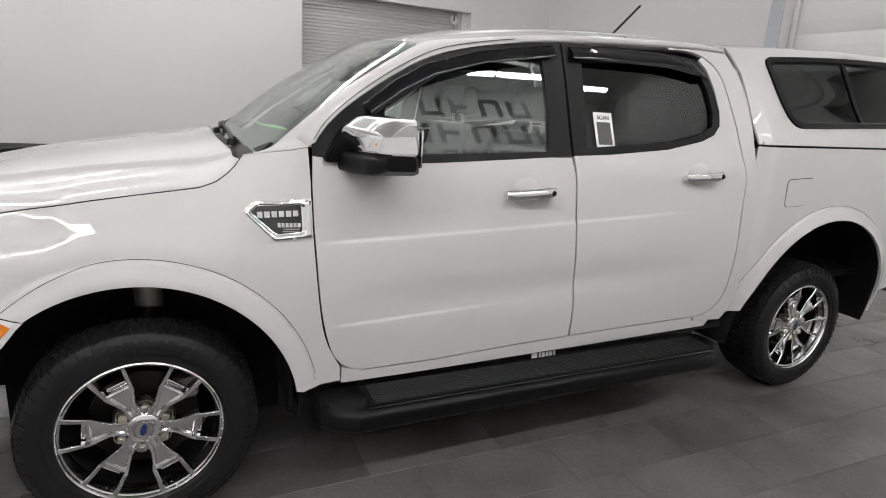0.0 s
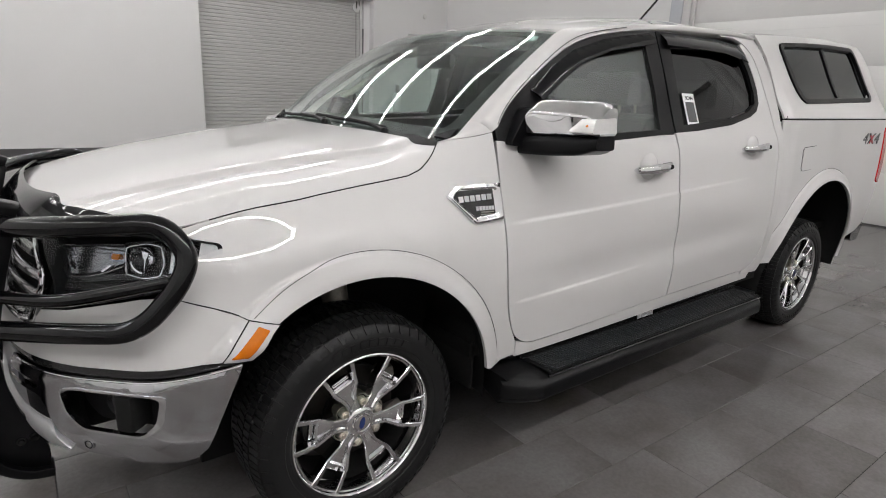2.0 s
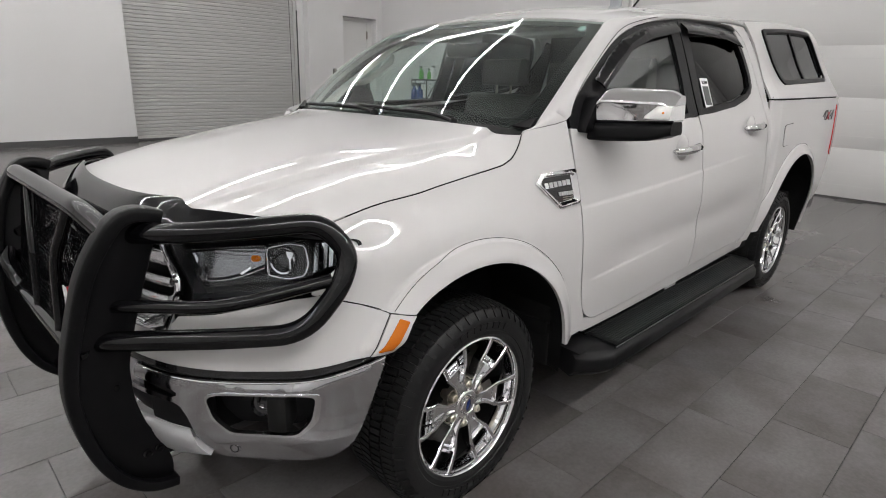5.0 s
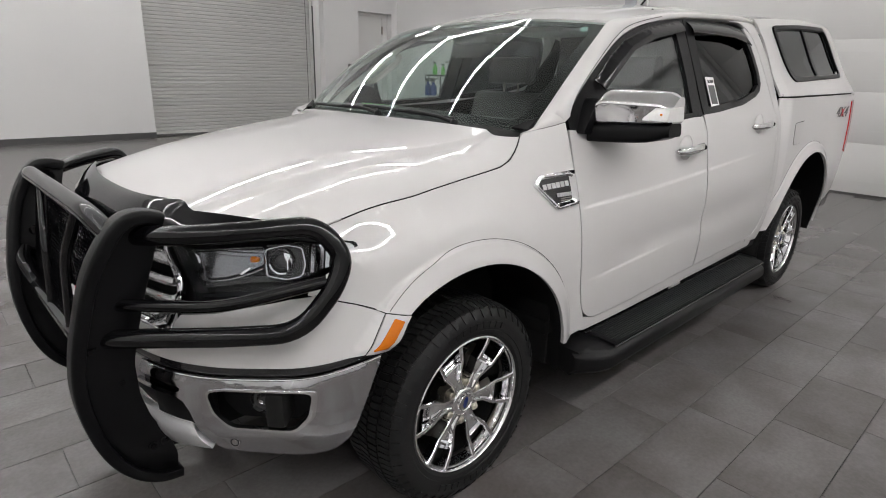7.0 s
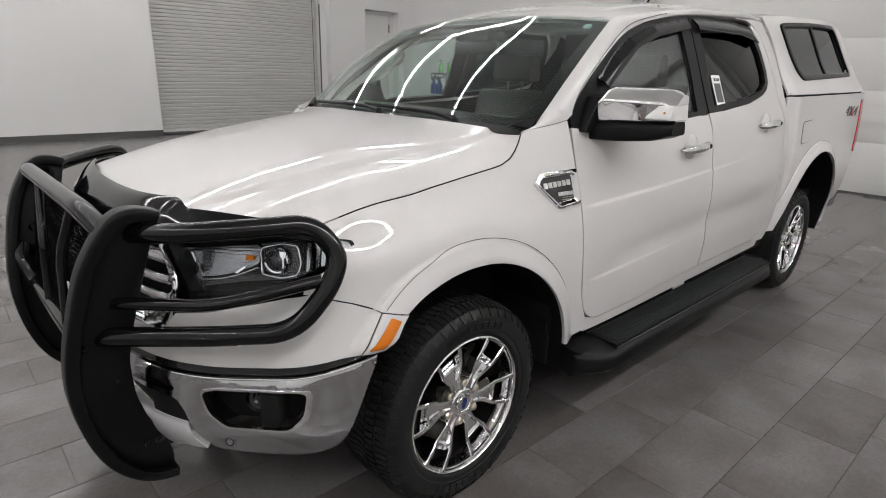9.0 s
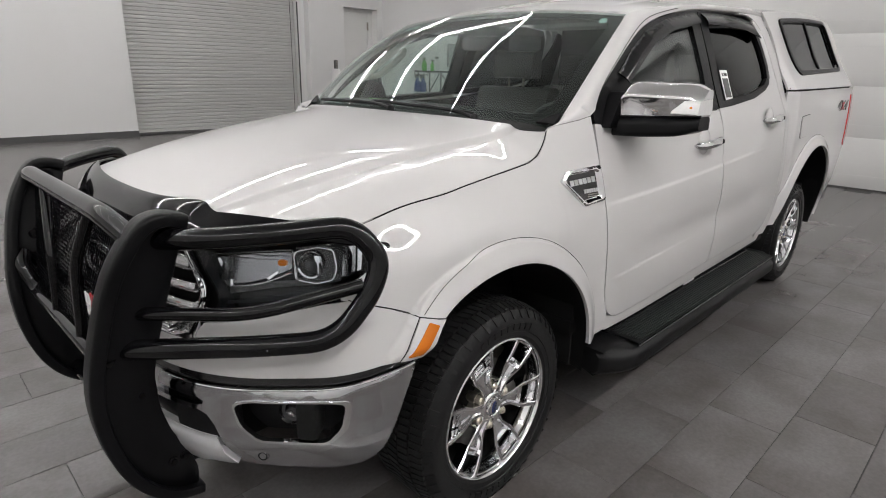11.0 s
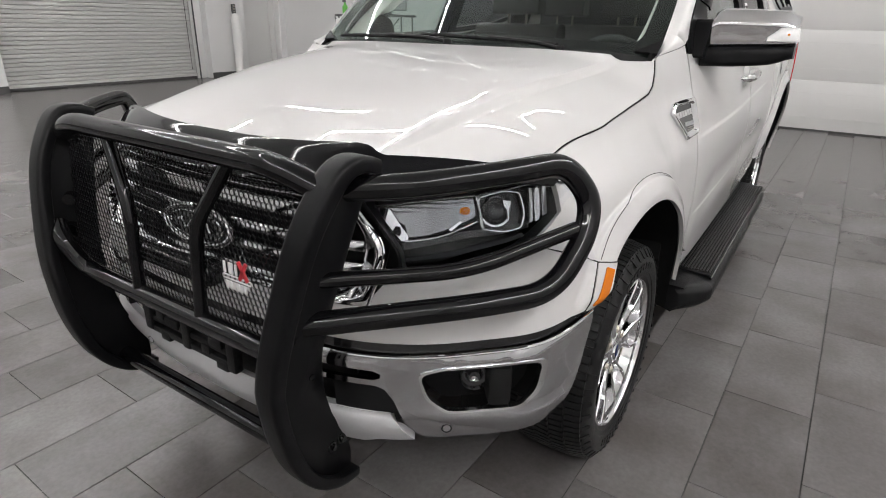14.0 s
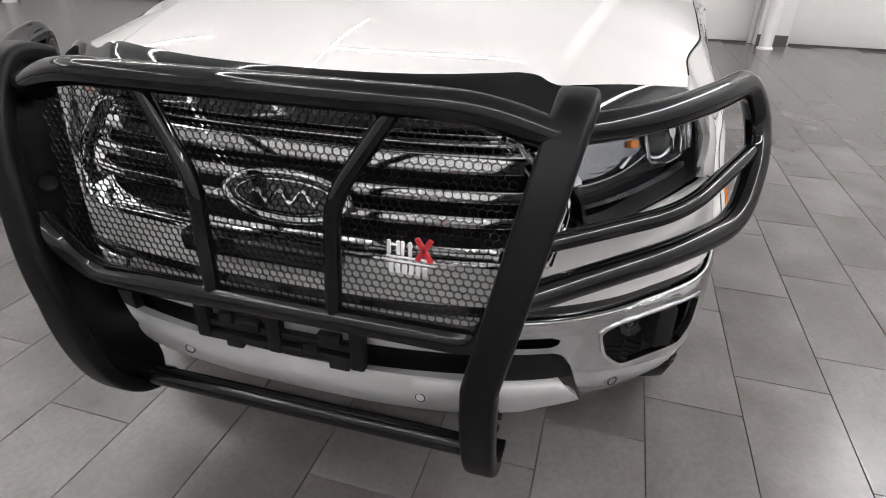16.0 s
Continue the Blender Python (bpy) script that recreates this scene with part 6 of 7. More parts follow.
    nut = part("lug_nut", moved(nut_bm, seat_at), STEEL_BRIGHT, hub, "", 0.4)
    for k in range(1, 6):
        for src in (nut, socket):
            ob = new(src.name.split(".")[0], src.data)
            ob.parent, ob.matrix_local = hub, Matrix.Rotation(radians(60 * k), 4, "Y")
    return hub


NAVY = material("navy_enamel", (0.01, 0.02, 0.09), 0.2, 0, 0.5, grain=0.03)
STEEL_BRIGHT = material("zinc_steel", (0.55, 0.52, 0.45), 0.3, 1.0, grain=0.05)
for x in (0.0, AXLE_R):
    for s in (-1, 1):
        wheel(x, s, s < 0)
# wheel wells and underside
for x, r in ((0.0, ARCH_F + 0.004), (AXLE_R, ARCH_R + 0.004)):
    for s in (-1, 1):
        zc = HUB_Z + (0.03 if x > 1 else 0)
        ang = np.linspace(-0.12, math.pi + (0.12 if x > 1 else -0.14), 40)
        lx, lz = x + r * np.cos(ang), zc + r * np.sin(ang)
        wide = (BED(lx, lz) + swell(lx, lz) if x > 1 else half_width(lx, np.maximum(lz, 0.42)) - swell(lx, lz) * (1 - step((lz - 0.66) / 0.06)) * (lx < 0)) - 0.02
        bm = loft([list(zip(lx, s * wide, lz)), list(zip(x + (r + 0.02) * np.cos(ang), s * (wide - 0.05), zc + (r + 0.02) * np.sin(ang))), list(zip(x + (r + 0.02) * np.cos(ang), s * np.full(40, 0.52), zc + (r + 0.02) * np.sin(ang)))], closed=False)
        part("wheel_liner", bm, LINER, truck, "black wheel well liner")
        # front walls reach down to 0.20 to stand in for shade under the truck
        part("well_wall", box((x - (0.6 if x > 1 else 0.42), s * 0.50 - 0.01, 0.42 if x > 1 else 0.20), (x + (0.6 if x > 1 else 0.47), s * 0.50 + 0.01, 1.02)), DARK, truck)
# added black plates in place of the deep shade behind the front wheels
for s in (-1, 1):
    part("splash_guard", box((0.462, s * 0.60 - 0.20, 0.335), (0.476, s * 0.60 + 0.20, 0.60), 0.004), LINER, truck, "added black plate standing in for deep shade behind the wheel")
part("engine_bay", box((-0.72, -0.5, 0.42), (0.45, 0.5, 0.92), 0.02), DARK, truck)
part("chassis_rail", box((-0.78, -0.45, 0.40), (4.15, -0.37, 0.50), 0.01), DARK, truck)
part("chassis_rail", box((-0.78, 0.37, 0.40), (4.15, 0.45, 0.50), 0.01), DARK, truck)
part("cab_floor", box((0.45, -0.80, 0.46), (2.55, 0.80, 0.52), 0.01), DARK, truck)
for x in (0.0, AXLE_R):
    part("axle", tube([(x, -0.69, WHEEL_Z), (x, 0.69, WHEEL_Z)], 0.045, sides=14), DARK, truck)
for s in (-1, 1):
    part("shock_absorber", tube([(0.05, s * 0.60, 0.42), (0.02, s * 0.55, 0.86)], 0.045, sides=14), STEEL, truck, "grey front strut")

# ---- cabin ----
part("dashboard", loft([[(x, y, z) for x, z in rounded([(0.44 + 0.06 * abs(y) ** 2, 1.228), (0.60, 1.262), (0.70, 1.250), (0.82, 1.15), (0.76, 0.75), (0.42, 0.75)], 0.05, 3)] for y in np.linspace(-0.70, 0.70, 13)]), TRIM, truck, "charcoal dashboard")
part("binnacle", loft([[(x, y, z) for x, z in rounded([(0.60, 1.17), (0.64, 1.245), (0.80, 1.235), (0.84, 1.12)], 0.03, 3)] for y in (-0.56, -0.53, -0.22, -0.19)]), TRIM, truck)
ring = moved(lathe([(0.19 + 0.016 * math.cos(a), 0.016 * math.sin(a)) for a in np.linspace(0, 2 * np.pi, 12)], 40), Matrix.Translation((0.99, -0.38, 1.11)) @ Matrix.Rotation(radians(62), 4, "Y") @ Matrix.Rotation(radians(90), 4, "X"))
wheel_ring = part("steering_wheel", ring, TRIM, truck, "dark leather steering wheel", 1.5)
part("wheel_hub", moved(box((-0.17, -0.03, -0.06), (0.17, 0.03, 0.06), 0.025), Matrix.Translation((0.98, -0.38, 1.11)) @ Matrix.Rotation(radians(90), 4, "Z") @ Matrix.Rotation(radians(28), 4, "X")), TRIM, wheel_ring)


def seat(x, y, w, label):
    cushion = part("seat", loft([[(px, y + u * w, pz) for px, pz in rounded([(x - 0.28, 0.66), (x - 0.28, 0.80), (x + 0.22, 0.76), (x + 0.22, 0.62)], 0.05, 4)] for u in (-1, -0.9, 0.9, 1)]), LEATHER, truck, label)
    part("backrest", loft([[(px + 0.02 * abs(u), y + u * w * (1 - 0.08 * 0), pz) for px, pz in rounded([(x + 0.15, 0.72), (x + 0.32, 1.33), (x + 0.44, 1.32), (x + 0.32, 0.70)], 0.05, 4)] for u in (-1, -0.85, 0.85, 1)]), LEATHER, cushion)
    heads = (y,) if w < 0.4 else (y - 0.38, y, y + 0.38)
    for yy in heads:
        part("headrest", loft([[(px, yy + u * 0.135, pz) for px, pz in rounded([(x + 0.33, 1.375), (x + 0.35, 1.53), (x + 0.42, 1.54), (x + 0.45, 1.38)], 0.035, 4)] for u in (-1, -0.8, 0.8, 1)]), LEATHER, cushion)
        for dy in (-0.05, 0.05):
            part("headrest_post", tube([(x + 0.39, yy + dy, 1.30), (x + 0.39, yy + dy, 1.40)], 0.007, sides=8), STEEL, cushion)


seat(1.28, -0.38, 0.25, "dark leather front seat")
seat(1.28, 0.38, 0.25, "dark leather front seat")
seat(2.00, 0.0, 0.64, "dark leather rear bench")
part("sun_visor", box((1.00, -0.54, 1.605), (1.16, -0.14, 1.625), 0.008), LINING, truck, "grey sun visor")
part("sun_visor", box((1.00, 0.14, 1.605), (1.16, 0.54, 1.625), 0.008), LINING, truck, "grey sun visor")
part("rear_view_mirror", box((0.84, -0.12, 1.505), (0.875, 0.12, 1.57), 0.015), PLASTIC, truck, "black rear-view mirror")
part("sensor_housing", box((0.82, -0.10, 1.565), (0.95, 0.10, 1.615), 0.02), PLASTIC, truck, "black windshield camera housing")
for s in (-1, 1):
    part("grab_handle", tube([(0.76, s * 0.69, 1.37), (0.80, s * 0.65, 1.38), (0.95, s * 0.62, 1.49), (0.97, s * 0.64, 1.52)], 0.016, 0.03, 10), PILLAR_CLOTH, truck, "grey pillar grab handle")
    rings = [[(x + 0.03 * math.cos(g), s * (y + w * math.sin(g)), z + 0.018 * math.cos(g)) for g in np.linspace(0, 2 * np.pi, 14, endpoint=False)] for x, y, w, z in ((0.49, 0.635, 0.060, 1.225), (0.53, 0.640, 0.056, 1.262), (0.62, 0.640, 0.050, 1.335), (0.78, 0.625, 0.045, 1.445), (0.92, 0.598, 0.040, 1.545), (1.02, 0.575, 0.035, 1.600))]
    part("pillar_trim", loft(rings), PILLAR_CLOTH, truck, "pale grey pillar trim", 1.2)

# small things on the body
sheet = skin("price_sheet", [(1.694, 1.288), (1.690, 1.442), (1.784, 1.442), (1.789, 1.288)], on_side(-1, -0.006), PAPER, truck, 0.03, 0.001, out=(0, -1, 0), label="white paper sheet in the rear window")
skin("printed_block", [(1.705, 1.316), (1.703, 1.404), (1.772, 1.404), (1.775, 1.316)], on_side(-1, -0.0045), INK, sheet, 0.03, 0.0008, out=(0, -1, 0), label="grey printed block")
skin("printed_line", [(1.712, 1.298), (1.712, 1.305), (1.77, 1.305), (1.77, 1.298)], on_side(-1, -0.0045), INK, sheet, 0.03, 0.0008, out=(0, -1, 0))


def lettering(words, size, m, mat, parent, name, depth=0.001, shear=0.0):
    """Words as a mesh, on the local xy plane of m."""
    cu = bpy.data.curves.new(name, "FONT")
    cu.body, cu.size, cu.extrude, cu.align_x, cu.align_y, cu.shear = words, size, depth, "CENTER", "CENTER", shear
    tmp = bpy.data.objects.new(name, cu)
    scene.collection.objects.link(tmp)
    bpy.context.view_layer.update()
    me = bpy.data.meshes.new_from_object(tmp.evaluated_get(bpy.context.evaluated_depsgraph_get()))
    bpy.data.objects.remove(tmp)
    me.transform(m)
    me.materials.clear()
    me.materials.append(mat)
    ob = new(name, me)
    ob.parent = parent
    return ob


y0 = float(half_width(np.array([1.75]), np.array([1.42]))[0])
tilt = math.degrees(math.atan(0.37))
lettering("SCAN", 0.024, Matrix.Translation((1.738, -(y0 - 0.0045) + 0.0003, 1.421)) @ Matrix.Rotation(radians(90 - tilt), 4, "X"), INK, sheet, "words")
yb = float(BED(np.array([3.85]), np.array([1.22]))[0])
badge = lettering("4X4", 0.105, Matrix.Translation((3.86, -(yb + 0.003), 1.222)) @ Matrix.Rotation(radians(90), 4, "X") @ Matrix.Diagonal((1.75, 1, 1, 1)), INK, truck, "badge", 0.002, 0.15)
badge["label"] = "grey and red 4X4 bed badge"
for a in (40, 140):
    part("badge_cross", moved(box((-0.038, -0.0015, -0.006), (0.038, 0.0015, 0.006), 0.0005, 1), Matrix.Translation((3.862, -(yb + 0.0065), 1.222)) @ Matrix.Rotation(radians(-a), 4, "Y")), BADGE_RED, badge, "red cross of the badge")

# ---- grille guard ----
def lean(z):
    """The uprights stand wider at the top."""
    return -0.024 + 0.20 * np.maximum(0.0, z - 0.62)


guard = part("grille_guard", tube([(-0.875, 0.545, 1.015), (-0.905, 0.49, 1.030), (-0.93, 0.38, 1.072), (-0.93, -0.36, 1.072), (-0.912, -0.47, 1.035)], 0.026, 0.06, 20), BLACK, truck, "black tubular steel grille guard")
part("lower_crossbar", tube([(-0.975, 0.475, 0.785), (-0.99, 0.435, 0.755), (-0.965, 0.395, 0.672), (-0.965, -0.385, 0.672), (-0.99, -0.425, 0.755)], 0.025, 0.05, 20), BLACK, guard)
part("bottom_bar", tube([(-0.885, 0.44, 0.335), (-0.885, -0.40, 0.335)], 0.024, sides=20), BLACK, guard)
for s in (-1, 1):
    part("centre_upright", tube([(-0.925, s * 0.225, 1.055), (-0.955, s * 0.128, 0.905), (-0.968, s * 0.122, 0.685)], 0.0155, 0.05, 14), BLACK, guard)
    plate_line = [(-0.84, 1.075), (-0.885, 1.070), (-0.924, 1.028), (-0.965, 0.955), (-1.000, 0.829), (-1.022, 0.711), (-1.025, 0.615), (-1.008, 0.497), (-0.969, 0.389), (-0.913, 0.318), (-0.855, 0.284), (-0.812, 0.276), (-0.806, 0.334), (-0.825, 0.403), (-0.863, 0.477), (-0.883, 0.557), (-0.888, 0.665), (-0.872, 0.761), (-0.845, 0.883), (-0.815, 1.0), (-0.80, 1.055)]
    outline = rounded(plate_line, 0.02, 3)
    bm = prism(outline, 0.022, 0.003, 2, Matrix.Translation((0, s * 0.421 + 0.011, 0)) @ Matrix.Rotation(radians(90), 4, "X"))
    for v in bm.verts:
        v.co.y += s * lean(v.co.z)
    plate = part("upright_plate", bm, SATIN, guard, "black steel upright plate")
    # padded front edge
    edge_line = smooth_line([(-0.80, 1.072), (-0.845, 1.086), (-0.890, 1.080), (-0.930, 1.036), (-0.968, 0.965), (-1.004, 0.836), (-1.026, 0.715), (-1.030, 0.612), (-1.013, 0.492), (-0.973, 0.381), (-0.915, 0.308), (-0.855, 0.274), (-0.805, 0.266)], 60)
    tang = np.gradient(edge_line, axis=0)
    tang /= np.linalg.norm(tang, axis=1)[:, None]
    rings = []
    for (px, pz), (tx, tz) in zip(edge_line, tang):
        cross = rounded([(-0.033, -0.022), (-0.033, 0.010), (0.033, 0.010), (0.033, -0.022)], [0.004, 0.015, 0.015, 0.004], 4)
        rings.append([(px + tz * b, s * (0.421 + lean(pz)) + c, pz - tx * b) for c, b in cross])
    part("edge_pad", loft(rings), SATIN, plate, "black moulded edge pad", 0.7)
    for bx, bz in ((-0.871, 0.388), (-0.84, 0.392), (-0.925, 0.615)):
        part("bolt", moved(lathe([(0.0, -0.010), (0.007, -0.010), (0.008, -0.003), (0.013, -0.002), (0.014, 0.0)], 14), Matrix.Translation((bx, s * (0.4325 + lean(bz)), bz)) @ Matrix.Diagonal((1, -s, 1, 1))), BLACK, plate)
    loop = [(-0.885, s * 0.42, 1.022), (-0.80, s * 0.60, 1.042), (-0.66, s * 0.715, 1.056), (-0.53, s * 0.785, 1.064), (-0.485, s * 0.832, 0.985), (-0.52, s * 0.842, 0.915), (-0.61, s * 0.818, 0.808), (-0.745, s * 0.705, 0.798), (-0.955, s * 0.42, 0.755)]
    wing = part("brush_bar", tube(loop, 0.0255, 0.075, 20), BLACK, guard, "black headlamp brush bar")
    part("brush_cross_bar", tube([(-0.935, s * 0.42, 0.845), (-0.75, s * 0.695, 0.875), (-0.532, s * 0.823, 0.928)], 0.0165, 0.08, 14), BLACK, wing)
    part("bracket", box((-0.86, s * 0.40 - 0.006, 0.36), (-0.70, s * 0.40 + 0.006, 0.45), 0.004), SATIN, guard)

# perforated screen: hexagonal holes in a thin sheet
def screen_sheet():
    pitch, hole = 0.0142, 0.0072
    verts, faces = [], []
    row_h = pitch * math.sqrt(3) / 2
    poly = np.array([(-0.415, 0.70), (0.425, 0.70), (0.455, 0.99), (0.38, 1.05), (-0.36, 1.05), (-0.415, 0.99)])
    rows = int(0.36 / row_h)
    for j in range(rows):
        z = 0.695 + j * row_h
        for i in range(int(0.90 / pitch) + 1):
            y = -0.42 + (i + 0.5 * (j % 2)) * pitch
            if not inside(poly, np.array([(y, z)]))[0]:
                continue
            base = len(verts)
            x = -0.905 - 0.055 * (1.05 - z) / 0.35 - 0.012 * (1 - (y / 0.42) ** 2)
            for k in range(6):
                a = math.pi / 6 + k * math.pi / 3
                verts.append((x, y + pitch / math.sqrt(3) * math.cos(a), z + pitch / math.sqrt(3) * math.sin(a)))
            for k in range(6):
                a = math.pi / 6 + k * math.pi / 3
                verts.append((x, y + hole * math.cos(a), z + hole * math.sin(a)))
            for k in range(6):
                verts.append((x + 0.002, *verts[base + 6 + k][1:]))
            for k in range(6):
                m = (k + 1) % 6
                faces.append((base + k, base + m, base + 6 + m, base + 6 + k))
                faces.append((base + 6 + k, base + 6 + m, base + 12 + m, base + 12 + k))
    ob = link("perforated_screen", verts, faces, BLACK, guard, "black perforated steel screen", smooth=False)
    ob["kind"] = "stuff"


screen_sheet()
# maker's mark on the screen, as plain shapes
MARK_Y, MARK_Z, MARK_X = -0.265, 0.838, -0.9665


def mark(dy0, dy1, dz0, dz1, mat, label):
    part("maker_badge", box((MARK_X - 0.002, MARK_Y + min(dy0, dy1), MARK_Z + dz0), (MARK_X + 0.002, MARK_Y + max(dy0, dy1), MARK_Z + dz1), 0.0008, 1), mat, guard, label)


for y in (0.040, 0.024, 0.017, 0.004):
    mark(y, y - 0.0055, -0.012, 0.014, BADGE_WHITE, "small white badge bar")
mark(0.043, -0.040, -0.017, -0.0145, BADGE_WHITE, "small white badge bar")
mark(0.043, -0.040, -0.0255, -0.023, BADGE_WHITE, "small white badge bar")
for k in range(6):
    mark(0.038 - 0.0115 * k, 0.038 - 0.0115 * k - 0.0075, -0.047, -0.029, BADGE_WHITE, "small white badge bar")
for a in (30, -30):
    part("maker_badge", moved(box((-0.0025, -0.0045, -0.024), (0.0025, 0.0045, 0.024), 0.001, 1), Matrix.Translation((MARK_X - 0.001, MARK_Y - 0.022, MARK_Z + 0.003)) @ Matrix.Rotation(radians(a), 4, "X")), BADGE_RED, guard, "small red badge cross")

# ---- the body's true width: the far half stands further out than the near half ----
FAR_OUT = 0.086
CENTRED = ("grille_guard", "lower_crossbar", "bottom_bar", "centre_upright", "perforated_screen", "maker_badge")


def widen(ob):
    for child in ob.children:
        if child.name == FAR_MIRROR.name:
            child.location.x += 0.08
            continue
        if child.data is None:
            if child.location.y > 0:
                child.location.y += FAR_OUT
            continue
        me = child.data
        co = np.empty(len(me.vertices) * 3)
        me.vertices.foreach_get("co", co)
        co = co.reshape(-1, 3)
        if child.name.split(".")[0] in CENTRED:
            co[:, 1] += 0.030 * np.clip((co[:, 1] + 0.45) / 0.9, 0, 1.0)
        else:
            co[:, 1] += FAR_OUT * np.clip((co[:, 1] + 0.20) / 0.62, 0, 1)
        me.vertices.foreach_set("co", co.ravel())
        me.update()
        widen(child)


widen(truck)

# ---- dark lettered sign on the wall behind the camera: plain bars ----
sign = tagged(new("wall_sign"), "large dark sign lettering on the white wall", "sign")
sign.location = (0, BACK_Y + 0.002, 0)
for x0, x1, z, hgt, n in ((3.4, 5.6, 5.78, 0.50, 4), (3.0, 6.0, 5.06, 0.50, 5), (2.9, 6.9, 4.62, 0.26, 12)):
    wid = (x1 - x0) / n
    for k in range(n):
        a0, bar = x0 + k * wid, 0.16 * wid
        part("letter_bar", box((a0, 0.0, z), (a0 + bar, 0.02, z + hgt), 0.004, 1), BASE, sign)
        if k % 3 != 1:
            part("letter_bar", box((a0 + 0.58 * wid, 0.0, z), (a0 + 0.58 * wid + bar, 0.02, z + hgt), 0.004, 1), BASE, sign)
        zz = z + (0.0, hgt * 0.42, hgt * 0.80)[k % 3]
        part("letter_bar", box((a0 + bar + 0.001, 0.0, zz), (a0 + 0.579 * wid, 0.02, zz + 0.2 * hgt), 0.004, 1), BASE, sign)

# ---- tall work stand with bottles and a monitor, seen through the windshield ----
stand = tagged(new("work_stand"), "tall narrow work stand with thin dark metal legs", "table")
stand.location = (5.95, 5.86, 0.0)
part("board", box((-0.17, -1.40, 1.372), (0.17, 0.0, 1.402), 0.004), BASE, stand)
for y in (-1.34, -0.62, -0.06):
    for x in (-0.14, 0.14):
        part("leg", tube([(x, y, 0.0), (x, y, 1.371)], 0.011, sides=8), BASE, stand)
for y0, y1 in ((-0.08, -0.60), (-0.64, -1.32)):
    part("brace", tube([(-0.155, y0, 1.36), (-0.155, (y0 + y1) / 2, 1.02), (-0.155, y1, 1.36)], 0.009, 0.01, 8), BASE, stand)
part("hanging_rail", tube([(-0.185, -0.35, 1.38), (-0.185, -0.35, 1.33), (-0.185, -0.02, 1.33), (-0.185, -0.02, 1.38)], 0.008, 0.01, 8), BASE, stand)
GREEN = material("green_plastic", (0.13, 0.50, 0.07), 0.3, 0, 0, grain=0.05)
BLUE = material("blue_plastic", (0.02, 0.06, 0.22), 0.35, 0, 0, grain=0.05)
SCREEN_GREY = material("monitor_screen", (0.30, 0.31, 0.31), 0.25, 0, 0, grain=0.04)
def bottle(x, y, z, mat, label, k):
    bm = moved(lathe([(0.0, 0.0), (0.045, 0.0), (0.048, 0.01), (0.048, 0.13), (0.02, 0.17), (0.018, 0.20), (0.0, 0.20)], 20), Matrix.Rotation(radians(90), 4, "X"))
    ob = part("spray_bottle", moved(bm, Matrix.Translation((x, y, z)) @ Matrix.Scale(k, 4)), mat)
    tagged(ob, label, "bottle", "bottles on the work stand")
    part("trigger_head", moved(box((-0.055, -0.014, 0.2001), (0.02, 0.014, 0.235), 0.006), Matrix.Translation((x, y, z)) @ Matrix.Scale(k, 4)), BASE, ob)


bottle(5.90, 5.74, 1.4022, GREEN, "green spray bottle on the work stand", 0.9)
bottle(5.96, 5.60, 1.4022, GREEN, "green spray bottle on the work stand", 0.75)
bottle(5.90, 5.42, 1.4022, PANEL, "white spray bottle on the work stand", 0.95)
for y in (5.76, 5.62):
    bottle(5.765 - 0.006, y, 1.322 - 0.235 * 1.15, BLUE, "dark blue spray bottle hanging from the stand's rail", 1.15)
face = Matrix.Translation((5.95, 4.86, 1.4024)) @ Matrix.Rotation(radians(42), 4, "Z")
monitor = tagged(part("monitor", moved(box((-0.02, -0.27, 0.06), (0.015, 0.27, 0.42), 0.006), face), BASE), "flat monitor with a black frame on the work stand", "monitor")
part("display", moved(box((-0.0225, -0.255, 0.080), (-0.0195, 0.255, 0.405), 0.001), face), SCREEN_GREY, monitor, "dull grey display")
part("stand", moved(box((-0.10, -0.14, 0.0), (0.06, 0.14, 0.012), 0.004), face), BASE, monitor)
part("stand_neck", moved(box((-0.01, -0.04, 0.0125), (0.01, 0.04, 0.0595), 0.003), face), BASE, monitor)

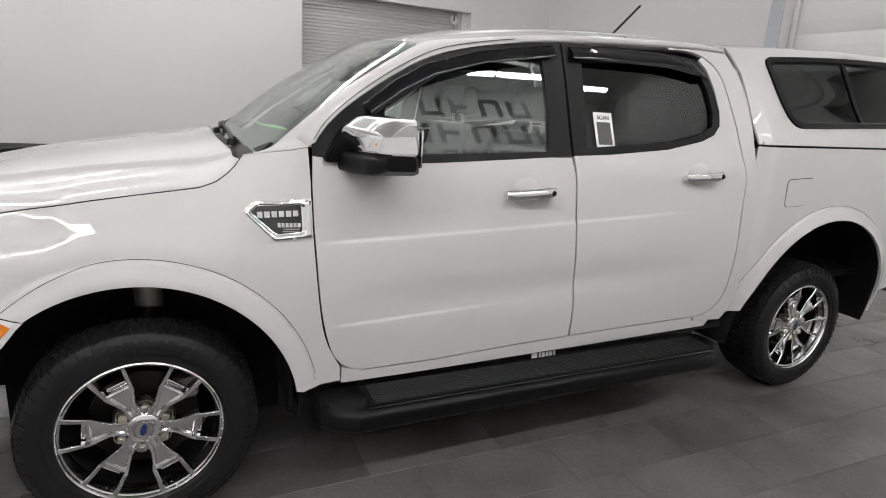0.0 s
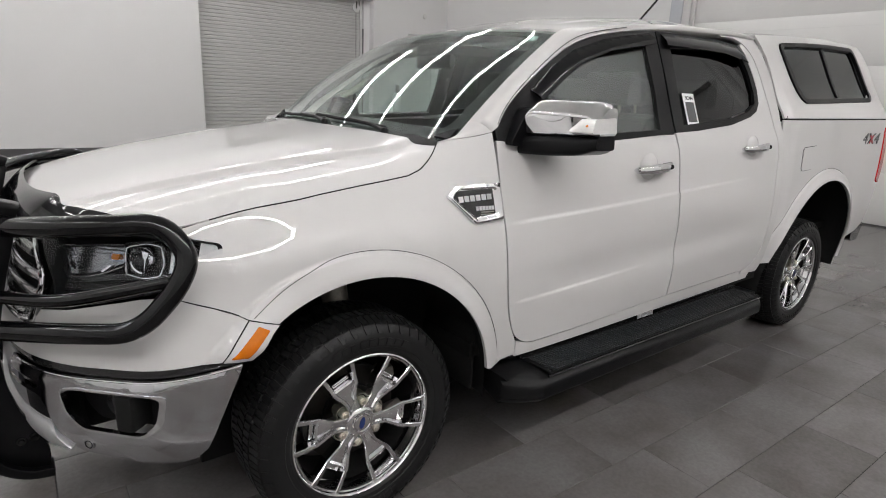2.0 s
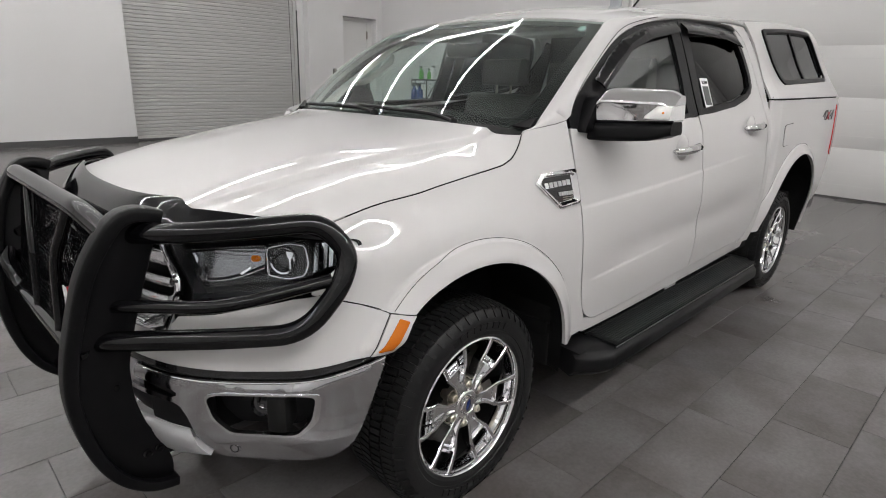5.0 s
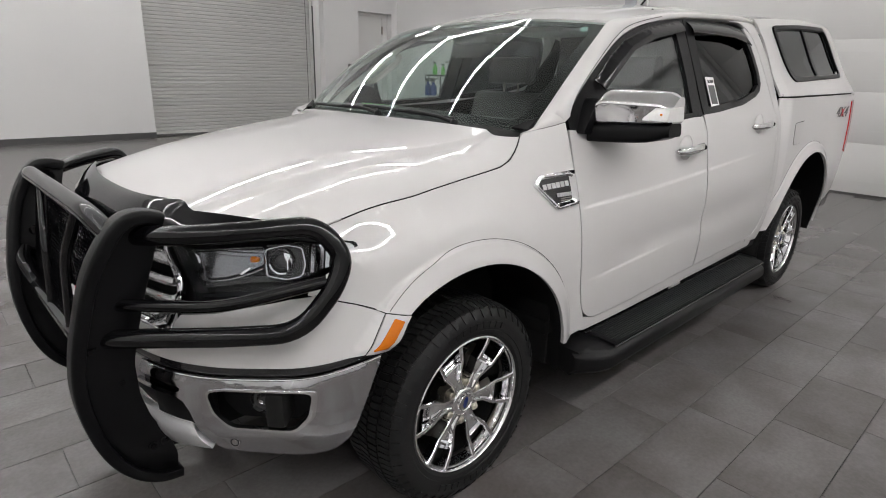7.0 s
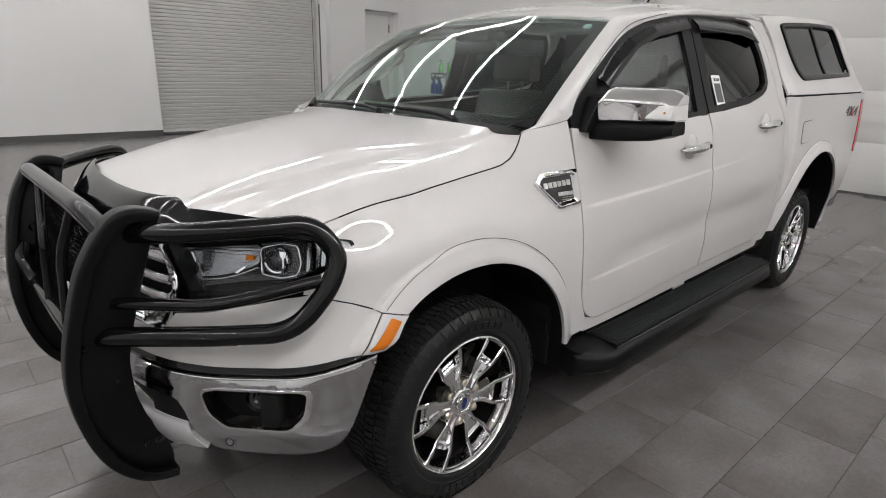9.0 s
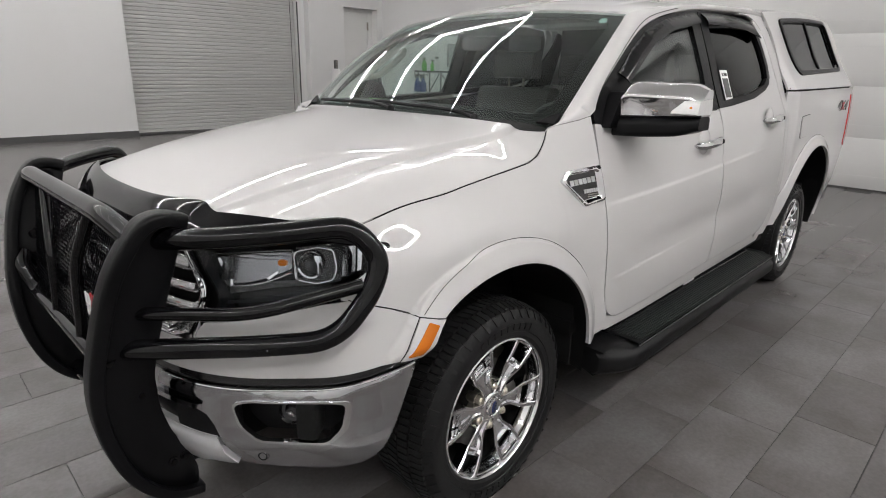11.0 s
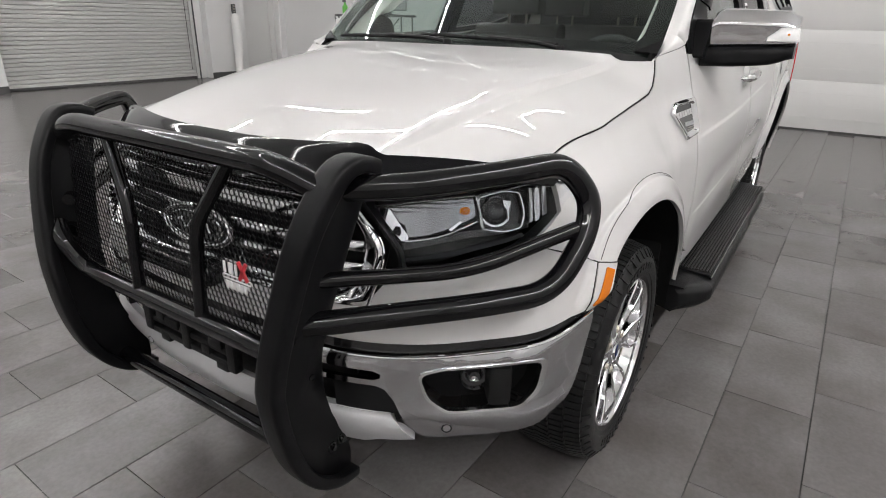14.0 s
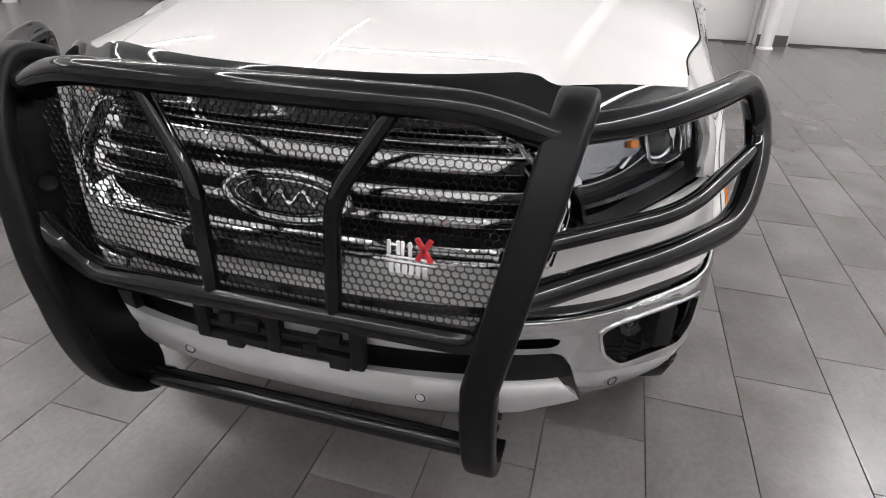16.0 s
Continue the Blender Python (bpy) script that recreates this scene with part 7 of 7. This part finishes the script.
card = part("dash_card", moved(box((-0.07, -0.11, 0.0), (0.07, 0.11, 0.004), 0.001), Matrix.Translation((0.59, 0.37, 1.2635)) @ Matrix.Rotation(radians(8), 4, "Y")), GREEN)
tagged(card, "flat bright green strip on the dashboard", "card")

# ---- floor: porcelain tiles in a one-third bond ----
floor = structure(part("floor", box((FRONT_X - 0.3, BACK_Y - 0.3, -0.2), (FAR_X + 0.3, WALL_Y + 0.6, -0.0062)), GROUT), "grey porcelain tile floor with dark joints", "floor")
TL, TW, GAP, SKEW = 0.596, 0.2945, 0.0028, -1.1
bm = box((0, 0, -0.0058), (TL - GAP, TW - GAP, 0.0), 0.0)
bmesh.ops.bevel(bm, geom=[e for e in bm.edges if e.verts[0].co.z > -0.001 and e.verts[1].co.z > -0.001], offset=0.0006, segments=1, affect="EDGES")
proto = bpy.data.meshes.new("tile")
bm.to_mesh(proto)
bm.free()
proto.materials.append(TILE)
turn = Matrix.Rotation(radians(SKEW), 4, "Z")
near, far = [], []
for k in range(-24, 42):
    for n in range(-18, 20):
        x, y = 0.39 - 0.1985 * k + n * TL, -1.097 + k * TW
        x += TL * round(0.1985 * k / TL)
        c = turn @ Vector((x + TL / 2, y + TW / 2, 0))
        if not (FRONT_X < c.x < FAR_X and BACK_Y < c.y < WALL_Y + 0.2 and (c.x < WALL_X + 0.1 or c.y > 3.3)):
            continue
        (near if (c.x - 0.6) ** 2 / 9.0 + (c.y + 0.9) ** 2 / 5.5 < 1 else far).append((x, y))
near.sort(key=lambda q: (q[0] - 0.6) ** 2 + (q[1] + 1.0) ** 2)
far += near[300:]
for x, y in near[:300]:
    ob = new("tile", proto)
    ob.parent = floor
    ob.matrix_local = turn @ Matrix.Translation((x, y, random.uniform(-0.0002, 0.0001)))
verts, faces = [], []
pv = [v.co.copy() for v in proto.vertices]
pf = [tuple(p.vertices) for p in proto.polygons]
for x, y in far:
    b = len(verts)
    verts += [turn @ (v + Vector((x, y, 0))) for v in pv]
    faces += [tuple(i + b for i in f) for f in pf]
TILE_FAR = porcelain("grey_porcelain_tile_joined", "island")
rest = link("tile_field", verts, faces, TILE_FAR, floor, "grey porcelain tiles", smooth=False)
rest["kind"] = "stuff"
